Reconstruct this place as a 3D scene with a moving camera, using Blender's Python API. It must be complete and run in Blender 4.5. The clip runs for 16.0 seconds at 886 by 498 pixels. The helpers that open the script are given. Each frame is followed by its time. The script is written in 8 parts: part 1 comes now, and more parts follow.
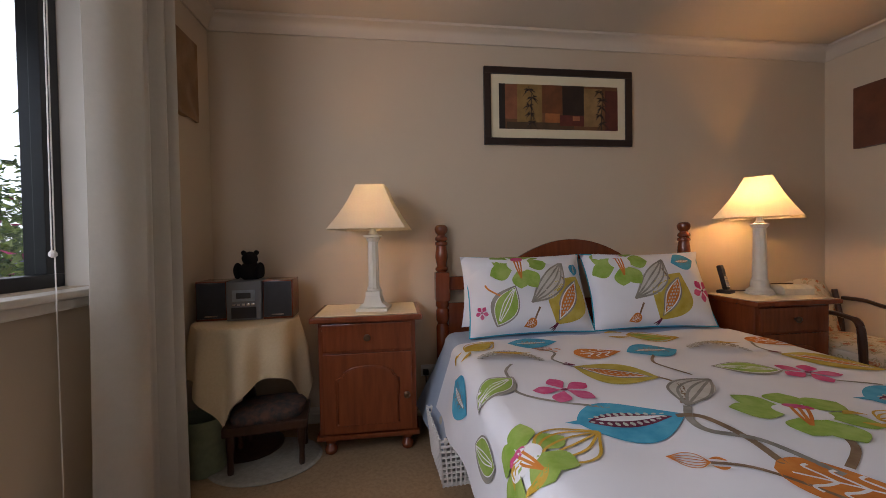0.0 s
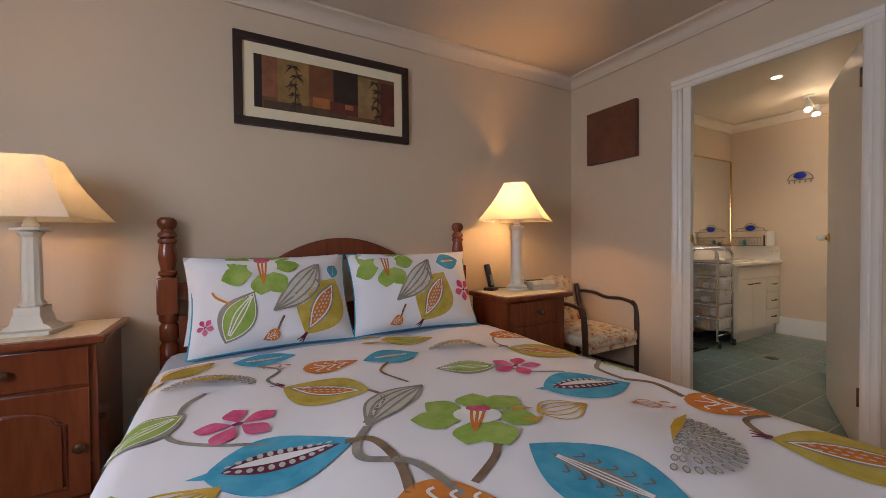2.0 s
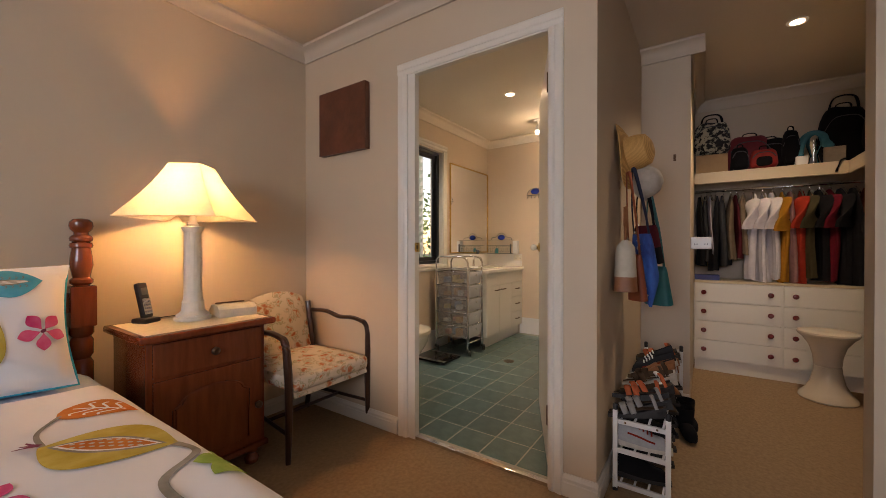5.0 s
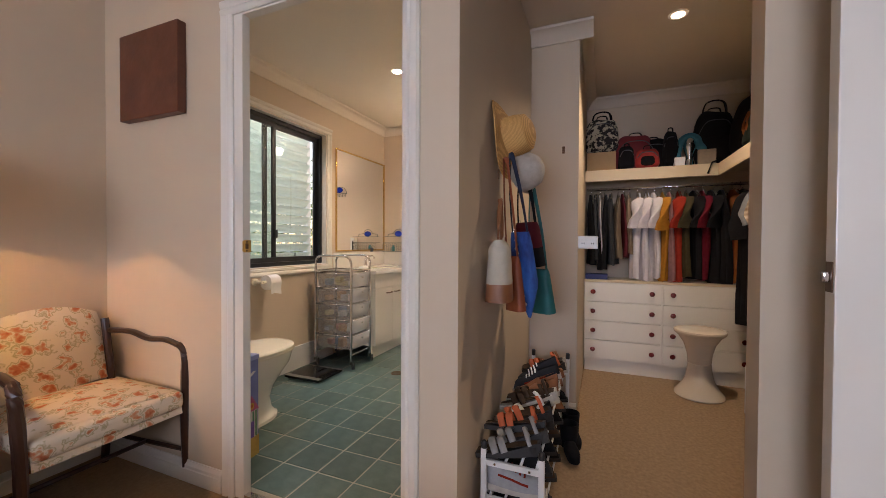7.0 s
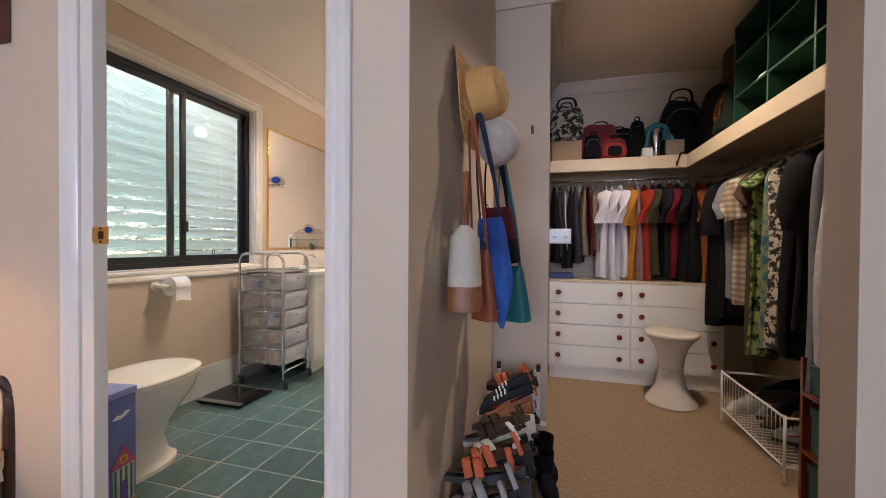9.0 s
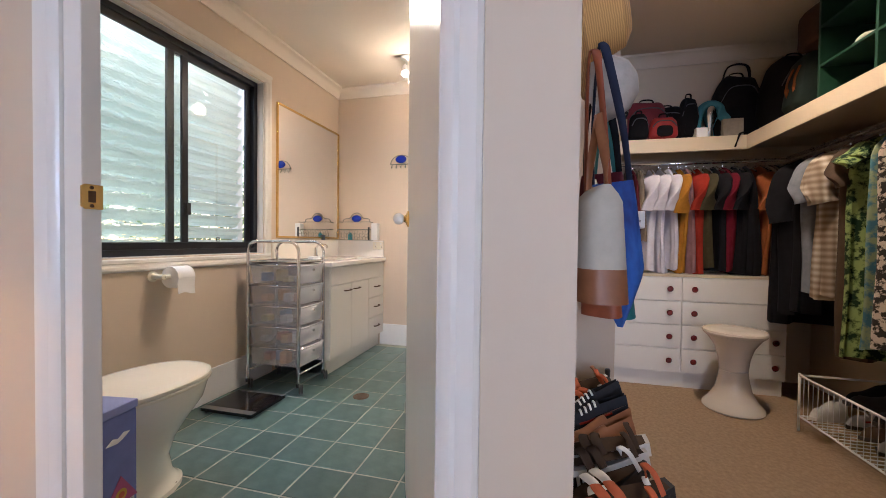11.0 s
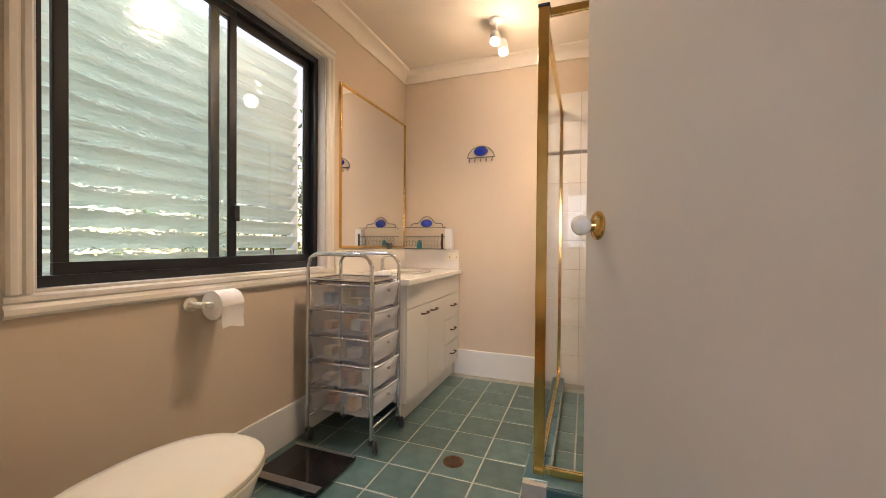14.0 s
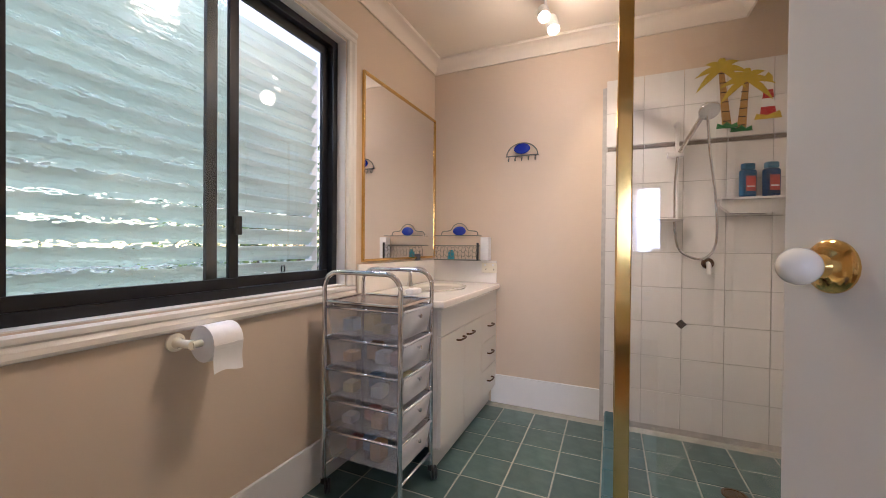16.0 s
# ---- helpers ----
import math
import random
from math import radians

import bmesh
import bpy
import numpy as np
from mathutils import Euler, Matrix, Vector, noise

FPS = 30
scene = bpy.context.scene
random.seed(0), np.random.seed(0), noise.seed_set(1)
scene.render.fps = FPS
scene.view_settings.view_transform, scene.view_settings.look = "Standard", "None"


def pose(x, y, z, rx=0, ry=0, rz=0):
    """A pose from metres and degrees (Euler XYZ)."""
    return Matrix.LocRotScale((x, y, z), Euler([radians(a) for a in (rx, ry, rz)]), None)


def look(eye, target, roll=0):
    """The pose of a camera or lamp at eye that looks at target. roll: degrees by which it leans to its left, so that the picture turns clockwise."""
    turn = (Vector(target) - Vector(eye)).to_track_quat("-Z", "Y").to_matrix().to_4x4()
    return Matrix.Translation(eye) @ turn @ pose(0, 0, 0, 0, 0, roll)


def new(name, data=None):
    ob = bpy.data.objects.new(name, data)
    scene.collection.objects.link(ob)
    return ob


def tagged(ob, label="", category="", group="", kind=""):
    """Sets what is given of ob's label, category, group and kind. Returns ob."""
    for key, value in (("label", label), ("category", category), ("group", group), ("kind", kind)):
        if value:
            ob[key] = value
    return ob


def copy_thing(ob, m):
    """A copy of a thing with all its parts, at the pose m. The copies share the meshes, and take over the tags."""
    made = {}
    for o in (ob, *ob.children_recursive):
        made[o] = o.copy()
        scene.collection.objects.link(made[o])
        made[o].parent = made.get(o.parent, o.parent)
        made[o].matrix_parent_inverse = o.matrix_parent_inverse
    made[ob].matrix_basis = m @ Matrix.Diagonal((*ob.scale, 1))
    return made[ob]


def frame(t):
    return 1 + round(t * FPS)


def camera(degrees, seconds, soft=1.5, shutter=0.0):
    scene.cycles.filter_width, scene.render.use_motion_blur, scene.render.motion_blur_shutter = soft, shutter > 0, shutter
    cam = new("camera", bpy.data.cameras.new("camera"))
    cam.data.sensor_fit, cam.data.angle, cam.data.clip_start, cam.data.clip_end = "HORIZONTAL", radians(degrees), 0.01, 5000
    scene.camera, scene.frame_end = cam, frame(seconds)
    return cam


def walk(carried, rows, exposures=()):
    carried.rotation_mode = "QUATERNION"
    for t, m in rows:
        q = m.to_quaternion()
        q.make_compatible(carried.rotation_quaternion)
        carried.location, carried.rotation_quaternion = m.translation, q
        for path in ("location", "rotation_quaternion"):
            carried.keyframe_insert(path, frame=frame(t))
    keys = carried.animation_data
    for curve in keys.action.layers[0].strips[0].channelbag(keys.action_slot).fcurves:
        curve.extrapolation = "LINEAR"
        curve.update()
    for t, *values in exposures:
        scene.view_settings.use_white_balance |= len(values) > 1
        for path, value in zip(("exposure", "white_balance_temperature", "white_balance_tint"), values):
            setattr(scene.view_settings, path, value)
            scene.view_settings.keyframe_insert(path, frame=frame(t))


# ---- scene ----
cam = camera(98.5, 16.0, 0.5)
PATH = [
    (0, (0.442, 0.423, 1.085), (0.701, 2.405, 1.05), -1.0),
    (0.5, (0.566, 0.429, 1.075), (1.029, 2.374, 1.041), -0.9),
    (1, (0.718, 0.468, 1.058), (1.371, 2.358, 1.034), -0.8),
    (1.5, (0.865, 0.491, 1.064), (1.682, 2.316, 1.034), -0.5),
    (2, (1.01, 0.494, 1.06), (1.984, 2.241, 1.024), -0.5),
    (2.5, (1.183, 0.501, 1.054), (2.296, 2.163, 1.03), -0.3),
    (3, (1.323, 0.526, 1.052), (2.572, 2.087, 1.024), -0.3),
    (3.5, (1.487, 0.531, 1.058), (2.869, 1.977, 1.034), -0.2),
    (4, (1.642, 0.537, 1.079), (3.133, 1.869, 1.053), -0.0),
    (4.5, (1.779, 0.531, 1.076), (3.358, 1.758, 1.046), 0.1),
    (5, (1.917, 0.526, 1.07), (3.569, 1.654, 1.059), -0.0),
    (6.3, (2.26, 0.443, 1.078), (4.06, 1.36, 1.055), 0.2),
    (7.0, (2.43, 0.465, 1.086), (4.29, 1.235, 1.055), 0.3),
    (7.5, (2.532, 0.53, 1.089), (4.418, 1.194, 1.055), 0.4),
    (8, (2.637, 0.543, 1.093), (4.553, 1.119, 1.059), 0.5),
    (8.2, (2.68, 0.51, 1.082), (4.594, 1.09, 1.058), 0.4),
    (10.3, (2.924, 0.814, 1.019), (4.872, 1.269, 0.982), 0.5),
    (10.5, (2.943, 0.831, 1.008), (4.886, 1.305, 0.971), 0.5),
    (11, (3.019, 0.947, 0.983), (4.957, 1.442, 0.944), 0.7),
    (11.5, (3.081, 1.025, 0.958), (5.008, 1.561, 0.921), 0.8),
    (12, (3.145, 1.114, 0.943), (5.061, 1.69, 0.904), 0.9),
    (12.5, (3.221, 1.225, 0.965), (5.127, 1.83, 0.934), 0.8),
    (13, (3.312, 1.329, 0.989), (5.211, 1.957, 0.96), 0.7),
    (13.5, (3.42, 1.415, 1.014), (5.31, 2.068, 0.986), 0.8),
    (14, (3.513, 1.459, 1.024), (5.388, 2.155, 1.0), 0.5),
    (14.5, (3.581, 1.507, 1.027), (5.446, 2.23, 0.994), 0.7),
    (15, (3.647, 1.574, 1.048), (5.5, 2.327, 1.022), 0.6),
    (15.5, (3.725, 1.616, 1.066), (5.566, 2.398, 1.041), 0.7),
    (16, (3.811, 1.663, 1.087), (5.641, 2.469, 1.069), 0.5),
]
import mathutils
from mathutils import Vector
import random
walk(cam, [(t, look(eye, target, roll)) for t, eye, target, roll in PATH], exposures=[(0, -0.66, 6200, 17), (2, -0.28, 6000, 17), (3, -0.24, 6000, 17), (5, 0.02, 6400, 18), (8, 0.66, 5280, 17), (11, 0.78, 5080, 17), (12, 0.72, 5080, 17), (13, 0.68, 6250, 18), (14.3, 0.56, 5650, 19), (16, 0.46, 5050, 21)])

# ---- world and lights ----
world = bpy.data.worlds.new("sky")
scene.world = world
world.use_nodes = True
wn = world.node_tree.nodes
sky = wn.new("ShaderNodeTexSky")
sky.sky_type = 'NISHITA'
sky.sun_disc = False
sky.sun_elevation = math.radians(21.0)
sky.sun_rotation = math.radians(26.6)
world.node_tree.links.new(sky.outputs[0], wn["Background"].inputs[0])
wn["Background"].inputs[1].default_value = 0.15


def lamp(name, kind, m, power, colour, size=0.05, size_y=None, spot=None, blend=0.6):
    d = bpy.data.lights.new(name, kind)
    d.energy = power
    d.color = colour
    if kind == 'AREA':
        d.shape = 'RECTANGLE'
        d.size = size
        d.size_y = size_y or size
    elif kind == 'SUN':
        d.angle = size
    else:
        d.shadow_soft_size = size
    if spot:
        d.spot_size = math.radians(spot)
        d.spot_blend = blend
    ob = new(name, d)
    ob.matrix_world = m
    return ob


DAY = (0.92, 0.94, 1.0)
WARM = (1.0, 0.50, 0.16)
HALO = (1.0, 0.74, 0.45)
lamp("sun", 'SUN', look((0, 0, 2.575), (-3, -6, 0)), 5.0, (1.0, 0.95, 0.86), 0.02)
lamp("window_daylight_bedroom", 'AREA', look((-0.695, 0.54, 1.54), (3, 0.9, 1.2)), 44, DAY, 1.45, 1.05)
# unseen fill lamp added before the solid south wall to lift the bedroom
lamp("window_daylight_rear", 'AREA', look((1.4, -1.22, 1.5), (1.6, 2.5, 1.1)), 3.5, DAY, 2.2, 1.1)
lamp("window_daylight_bath", 'AREA', look((4.75, 3.32, 2.95), (4.8, 1.6, 0.7)), 32, (0.92, 0.97, 1.0), 1.6, 0.7)
lamp("bulb_left", 'POINT', pose(0.332, 2.58, 1.275), 66, WARM, 0.03)
lamp("bulb_right", 'POINT', pose(2.765, 2.58, 1.285), 104, WARM, 0.03)
lamp("downlight_bath_beam", 'SPOT', pose(5.09, 1.965, 2.425), 74, HALO, 0.10, spot=140)
lamp("downlight_wardrobe_beam", 'SPOT', pose(5.05, 0.06, 2.425), 62, HALO, 0.03, spot=130)
lamp("spot_glow", 'POINT', pose(5.88, 1.93, 2.17), 5.5, HALO, 0.05)
lamp("spot_beam_b", 'SPOT', look((5.98, 1.95, 2.24), (6.0, 1.2, 1.0)), 12, HALO, 0.02, spot=110)

# ---- materials ----


def mat(name, c, rough=0.5, metal=0.0, c2=None, scale=6.0, bump=0.0, bscale=80.0, stretch=(1, 1, 1), spec=0.5, emit=0.0, trans=0.0, coat=0.0, rnd=0.0, detail=4.0, contrast=0.5, wave=None, alpha=None, subs=0.0, island=0.0):
    m = bpy.data.materials.new(name)
    m.use_nodes = True
    nt = m.node_tree
    b = nt.nodes["Principled BSDF"]
    c = tuple(c) + (1.0,)
    c2 = tuple(c2) + (1.0,) if c2 else tuple(v * 0.82 for v in c[:3]) + (1.0,)
    b.inputs["Roughness"].default_value = rough
    b.inputs["Metallic"].default_value = metal
    b.inputs["Specular IOR Level"].default_value = spec
    b.inputs["Transmission Weight"].default_value = trans
    b.inputs["Coat Weight"].default_value = coat
    tc = nt.nodes.new("ShaderNodeTexCoord")
    mp = nt.nodes.new("ShaderNodeMapping")
    mp.inputs["Scale"].default_value = stretch
    nt.links.new(tc.outputs["Object"], mp.inputs[0])
    if wave:
        n = nt.nodes.new("ShaderNodeTexWave")
        n.bands_direction = wave
        n.inputs["Distortion"].default_value = 3.0
        n.inputs["Detail"].default_value = 3.0
    else:
        n = nt.nodes.new("ShaderNodeTexNoise")
        n.inputs["Detail"].default_value = detail
        n.inputs["Roughness"].default_value = 0.6
    n.inputs["Scale"].default_value = scale
    nt.links.new(mp.outputs[0], n.inputs["Vector"])
    ramp = nt.nodes.new("ShaderNodeValToRGB")
    ramp.color_ramp.elements[0].position = 0.5 - contrast / 2
    ramp.color_ramp.elements[1].position = 0.5 + contrast / 2
    ramp.color_ramp.elements[0].color = c2
    ramp.color_ramp.elements[1].color = c
    nt.links.new(n.outputs["Fac"], ramp.inputs[0])
    out = ramp.outputs[0]
    if rnd or island:
        hsv = nt.nodes.new("ShaderNodeHueSaturation")
        info = nt.nodes.new("ShaderNodeObjectInfo") if rnd else nt.nodes.new("ShaderNodeNewGeometry")
        mr = nt.nodes.new("ShaderNodeMapRange")
        mr.inputs["To Min"].default_value = 1 - (rnd or island)
        mr.inputs["To Max"].default_value = 1 + (rnd or island)
        nt.links.new(info.outputs["Random"] if rnd else info.outputs["Random Per Island"], mr.inputs[0])
        nt.links.new(mr.outputs[0], hsv.inputs["Value"])
        nt.links.new(out, hsv.inputs["Color"])
        out = hsv.outputs[0]
    nt.links.new(out, b.inputs["Base Color"])
    if bump:
        n2 = nt.nodes.new("ShaderNodeTexNoise")
        n2.inputs["Scale"].default_value = bscale
        n2.inputs["Detail"].default_value = 3.0
        nt.links.new(mp.outputs[0], n2.inputs["Vector"])
        bp = nt.nodes.new("ShaderNodeBump")
        bp.inputs["Strength"].default_value = bump
        bp.inputs["Distance"].default_value = 0.004
        nt.links.new(n2.outputs["Fac"], bp.inputs["Height"])
        nt.links.new(bp.outputs[0], b.inputs["Normal"])
    if emit:
        nt.links.new(out, b.inputs["Emission Color"])
        b.inputs["Emission Strength"].default_value = emit
    if alpha is not None:
        b.inputs["Alpha"].default_value = alpha
    if subs:
        t = nt.nodes.new("ShaderNodeBsdfTranslucent")
        nt.links.new(out, t.inputs[0])
        mx = nt.nodes.new("ShaderNodeMixShader")
        mx.inputs[0].default_value = subs
        nt.links.new(b.outputs[0], mx.inputs[1])
        nt.links.new(t.outputs[0], mx.inputs[2])
        nt.links.new(mx.outputs[0], nt.nodes["Material Output"].inputs[0])
    return m


M = {}
M["wall"] = mat("painted plaster", (0.58, 0.475, 0.345), 0.6, c2=(0.55, 0.45, 0.325), scale=1.6, bump=0.06, bscale=140)
M["wallbath"] = mat("cream painted plaster", (0.66, 0.54, 0.40), 0.5, c2=(0.63, 0.515, 0.38), scale=1.6, bump=0.06, bscale=140)
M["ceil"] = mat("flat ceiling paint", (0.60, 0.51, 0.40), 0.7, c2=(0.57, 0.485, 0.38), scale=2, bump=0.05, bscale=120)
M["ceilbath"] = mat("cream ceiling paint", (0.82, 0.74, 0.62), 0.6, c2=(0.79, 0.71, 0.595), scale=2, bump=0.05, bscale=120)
M["gloss"] = mat("gloss cream enamel", (0.74, 0.70, 0.62), 0.28, c2=(0.70, 0.66, 0.585), scale=3, bump=0.03, bscale=30)
M["white"] = mat("white enamel", (0.80, 0.79, 0.76), 0.3, c2=(0.77, 0.76, 0.73), scale=4, bump=0.02, bscale=40)
M["carpet"] = mat("beige cut-pile carpet", (0.40, 0.28, 0.165), 0.95, c2=(0.29, 0.20, 0.115), scale=55, bump=1.0, bscale=320, spec=0.1)
M["wood"] = mat("red-brown stained timber", (0.21, 0.050, 0.015), 0.24, c2=(0.115, 0.025, 0.008), scale=5, stretch=(5, 5, 0.6), coat=0.3, bump=0.04, bscale=30)
M["wooddark"] = mat("dark stained timber", (0.055, 0.022, 0.012), 0.3, c2=(0.025, 0.011, 0.007), scale=6, stretch=(5, 5, 1), coat=0.2)
M["linen"] = mat("white cotton bedspread", (0.78, 0.785, 0.81), 0.85, c2=(0.73, 0.735, 0.765), scale=3, bump=0.25, bscale=9, spec=0.2)
M["sheet"] = mat("grey-blue cotton sheet", (0.42, 0.50, 0.62), 0.9, c2=(0.33, 0.41, 0.53), scale=160, bump=0.2, bscale=12, spec=0.2)
M["teal"] = mat("turquoise cotton", (0.03, 0.42, 0.55), 0.8, c2=(0.02, 0.32, 0.46), scale=20)
M["shade"] = mat("cream fabric lampshade", (0.86, 0.78, 0.62), 0.8, c2=(0.82, 0.73, 0.56), scale=120, bump=0.1, bscale=300, subs=0.5)
M["lampbase"] = mat("cream painted ceramic", (0.72, 0.68, 0.58), 0.45, c2=(0.66, 0.62, 0.52), scale=20)
M["cloth"] = mat("cream tablecloth", (0.66, 0.55, 0.36), 0.9, c2=(0.60, 0.49, 0.31), scale=90, bump=0.2, bscale=200)
M["doily"] = mat("cream lace runner", (0.74, 0.66, 0.48), 0.9, c2=(0.62, 0.53, 0.37), scale=60, bump=0.4, bscale=120)
M["black"] = mat("black plastic", (0.02, 0.02, 0.022), 0.4, c2=(0.012, 0.012, 0.013), scale=30)
M["alublack"] = mat("black powder-coated aluminium", (0.012, 0.013, 0.016), 0.35, c2=(0.008, 0.009, 0.011), scale=20)
M["chrome"] = mat("chrome", (0.78, 0.78, 0.79), 0.12, 1.0, c2=(0.70, 0.70, 0.72), scale=9)
M["brass"] = mat("polished brass", (0.83, 0.58, 0.20), 0.14, 1.0, c2=(0.70, 0.45, 0.13), scale=7)
M["bronze"] = mat("antique bronze", (0.16, 0.09, 0.05), 0.4, 0.9, c2=(0.10, 0.06, 0.035), scale=20)
M["china"] = mat("white vitreous china", (0.84, 0.80, 0.68), 0.12, c2=(0.82, 0.78, 0.66), scale=3, coat=0.3)
M["seat"] = mat("glossy cream plastic", (0.84, 0.78, 0.62), 0.18, c2=(0.81, 0.75, 0.59), scale=3)
M["grout"] = mat("pale grout", (0.46, 0.45, 0.38), 0.9, c2=(0.34, 0.33, 0.28), scale=14, bump=0.2)
M["tile"] = mat("green-blue glazed floor tile", (0.108, 0.17, 0.155), 0.28, c2=(0.05, 0.096, 0.092), scale=11, rnd=0.2, bump=0.05, bscale=25)
M["walltile"] = mat("white glazed wall tile", (0.78, 0.76, 0.72), 0.24, c2=(0.76, 0.74, 0.70), scale=5, rnd=0.02)
M["mirror"] = mat("silvered mirror", (0.92, 0.93, 0.92), 0.0, 1.0, c2=(0.92, 0.93, 0.92), scale=3)
M["glass"] = mat("clear glass", (1, 1, 1), 0.0, c2=(1, 1, 1), trans=1.0)
M["frost"] = mat("rippled obscure glass", (0.95, 1.0, 0.98), 0.02, c2=(0.93, 0.99, 0.97), trans=1.0, bump=0.22, bscale=64, stretch=(0.6, 1, 1.2))
for nd in M["frost"].node_tree.nodes:
    if nd.type == 'TEX_NOISE' and abs(nd.inputs["Scale"].default_value - 64) < 0.1:
        nd.inputs["Detail"].default_value = 0.6
M["pvc"] = mat("translucent frosted plastic", (0.96, 0.96, 0.96), 0.3, c2=(0.93, 0.93, 0.94), scale=10, alpha=0.22)
M["laminate"] = mat("white laminate", (0.74, 0.70, 0.62), 0.35, c2=(0.72, 0.68, 0.60), scale=3)
M["benchtop"] = mat("white moulded benchtop", (0.84, 0.80, 0.73), 0.2, c2=(0.82, 0.78, 0.71), scale=3)
M["redknob"] = mat("dark red varnished knob", (0.16, 0.012, 0.012), 0.2, c2=(0.10, 0.008, 0.008), scale=20, coat=0.5)
M["curtain"] = mat("cream lined curtain", (0.76, 0.73, 0.66), 0.9, c2=(0.72, 0.69, 0.62), scale=40, bump=0.1, bscale=150, subs=0.4)
M["paper"] = mat("white paper", (0.85, 0.83, 0.79), 0.9, c2=(0.82, 0.80, 0.76), scale=30, bump=0.1, bscale=60)
M["frame"] = mat("dark espresso picture frame", (0.03, 0.016, 0.012), 0.35, c2=(0.018, 0.010, 0.008), scale=14)
M["mount"] = mat("cream picture mount", (0.72, 0.64, 0.44), 0.8, c2=(0.70, 0.62, 0.42), scale=30)


def tint(name, c, rough=0.85, k=0.72, scale=25.0, **kw):
    if rough >= 0.8:
        kw.setdefault("spec", 0.15)
    if name not in M:
        M[name] = mat(name, c, rough, c2=tuple(v * k for v in c), scale=scale, **kw)
    return M[name]


# ---- helpers ----


def mesh_ob(name, bm, material, smooth=True):
    me = bpy.data.meshes.new(name)
    bmesh.ops.recalc_face_normals(bm, faces=bm.faces)
    if smooth:
        for e in bm.edges:
            if len(e.link_faces) == 2 and e.calc_face_angle(0) > 0.6:
                e.smooth = False
        for f in bm.faces:
            f.smooth = max(abs(f.normal.x), abs(f.normal.y), abs(f.normal.z)) < 0.99999
    bm.to_mesh(me)
    bm.free()
    for m in (material if isinstance(material, (list, tuple)) else [material]):
        me.materials.append(m)
    return new(name, me)


def structure(name, bm, material, label="", category="wall"):
    return tagged(mesh_ob(name, bm, material), label, category, "", "structure")


def part(name, bm, material, parent, label=""):
    ob = mesh_ob(name, bm, material)
    ob.parent = parent
    if label:
        tagged(ob, label)
    return ob


def thing(name, m, label, category, group=""):
    ob = new(name)
    ob.empty_display_size = 0.1
    ob.matrix_world = m
    return tagged(ob, label, category, group)


def single(name, bm, material, label, category, m=None, group=""):
    ob = mesh_ob(name, bm, material)
    if m:
        ob.matrix_world = m
    return tagged(ob, label, category, group)


def B(bm, x0, y0, z0, x1, y1, z1, bev=0.0, seg=2):
    c = Vector(((x0 + x1) / 2, (y0 + y1) / 2, (z0 + z1) / 2))
    m = mathutils.Matrix.Translation(c) @ mathutils.Matrix.Diagonal((abs(x1 - x0), abs(y1 - y0), abs(z1 - z0), 1))
    vs = bmesh.ops.create_cube(bm, size=1, matrix=m)["verts"]
    if bev:
        es = list({e for v in vs for e in v.link_edges})
        bmesh.ops.bevel(bm, geom=es, offset=bev, segments=seg, affect='EDGES', profile=0.6)
    return bm


def box(x0, y0, z0, x1, y1, z1, bev=0.0, seg=2):
    return B(bmesh.new(), x0, y0, z0, x1, y1, z1, bev, seg)


def lathe(prof, seg=28, at=(0, 0, 0), flute=0, depth=0.0, bm=None, sx=1.0, sy=1.0):
    bm = bm or bmesh.new()
    rings = []
    for r, z in prof:
        ring = []
        for i in range(seg):
            a = 2 * math.pi * i / seg
            rr = r * (1 - depth * (0.5 + 0.5 * math.cos(a * flute))) if flute else r
            ring.append(bm.verts.new((at[0] + sx * rr * math.cos(a), at[1] + sy * rr * math.sin(a), at[2] + z)))
        rings.append(ring)
    for a, b in zip(rings, rings[1:]):
        for i in range(seg):
            bm.faces.new((a[i], a[(i + 1) % seg], b[(i + 1) % seg], b[i]))
    bm.faces.new(rings[0][::-1])
    bm.faces.new(rings[-1])
    return bm


def tube(pts, r, seg=8, bm=None, flat=1.0, caps=True):
    bm = bm or bmesh.new()
    pts = [Vector(p) for p in pts]
    up = Vector((0.13, 0.21, 1)).normalized()
    rings = []
    for i, p in enumerate(pts):
        d = (pts[min(i + 1, len(pts) - 1)] - pts[max(i - 1, 0)]).normalized()
        s = d.cross(up)
        if s.length < 0.05:
            s = d.cross(Vector((1, 0.2, 0)))
        s.normalize()
        u = s.cross(d).normalized()
        rr = r[i] if isinstance(r, (list, tuple)) else r
        rings.append([bm.verts.new(p + s * rr * math.cos(2 * math.pi * k / seg) + u * rr * flat * math.sin(2 * math.pi * k / seg)) for k in range(seg)])
    for a, b in zip(rings, rings[1:]):
        for k in range(seg):
            bm.faces.new((a[k], a[(k + 1) % seg], b[(k + 1) % seg], b[k]))
    if caps:
        bm.faces.new(rings[0][::-1])
        bm.faces.new(rings[-1])
    return bm


def spline(pts, n=6):
    """Points of a smooth curve through pts."""
    pts = [Vector(p) for p in pts]
    out = []
    for i in range(len(pts) - 1):
        p0, p1, p2, p3 = pts[max(i - 1, 0)], pts[i], pts[i + 1], pts[min(i + 2, len(pts) - 1)]
        for k in range(n):
            t = k / n
            out.append(0.5 * ((2 * p1) + (p2 - p0) * t + (2 * p0 - 5 * p1 + 4 * p2 - p3) * t * t + (3 * p1 - p0 - 3 * p2 + p3) * t ** 3))
    out.append(pts[-1])
    return out


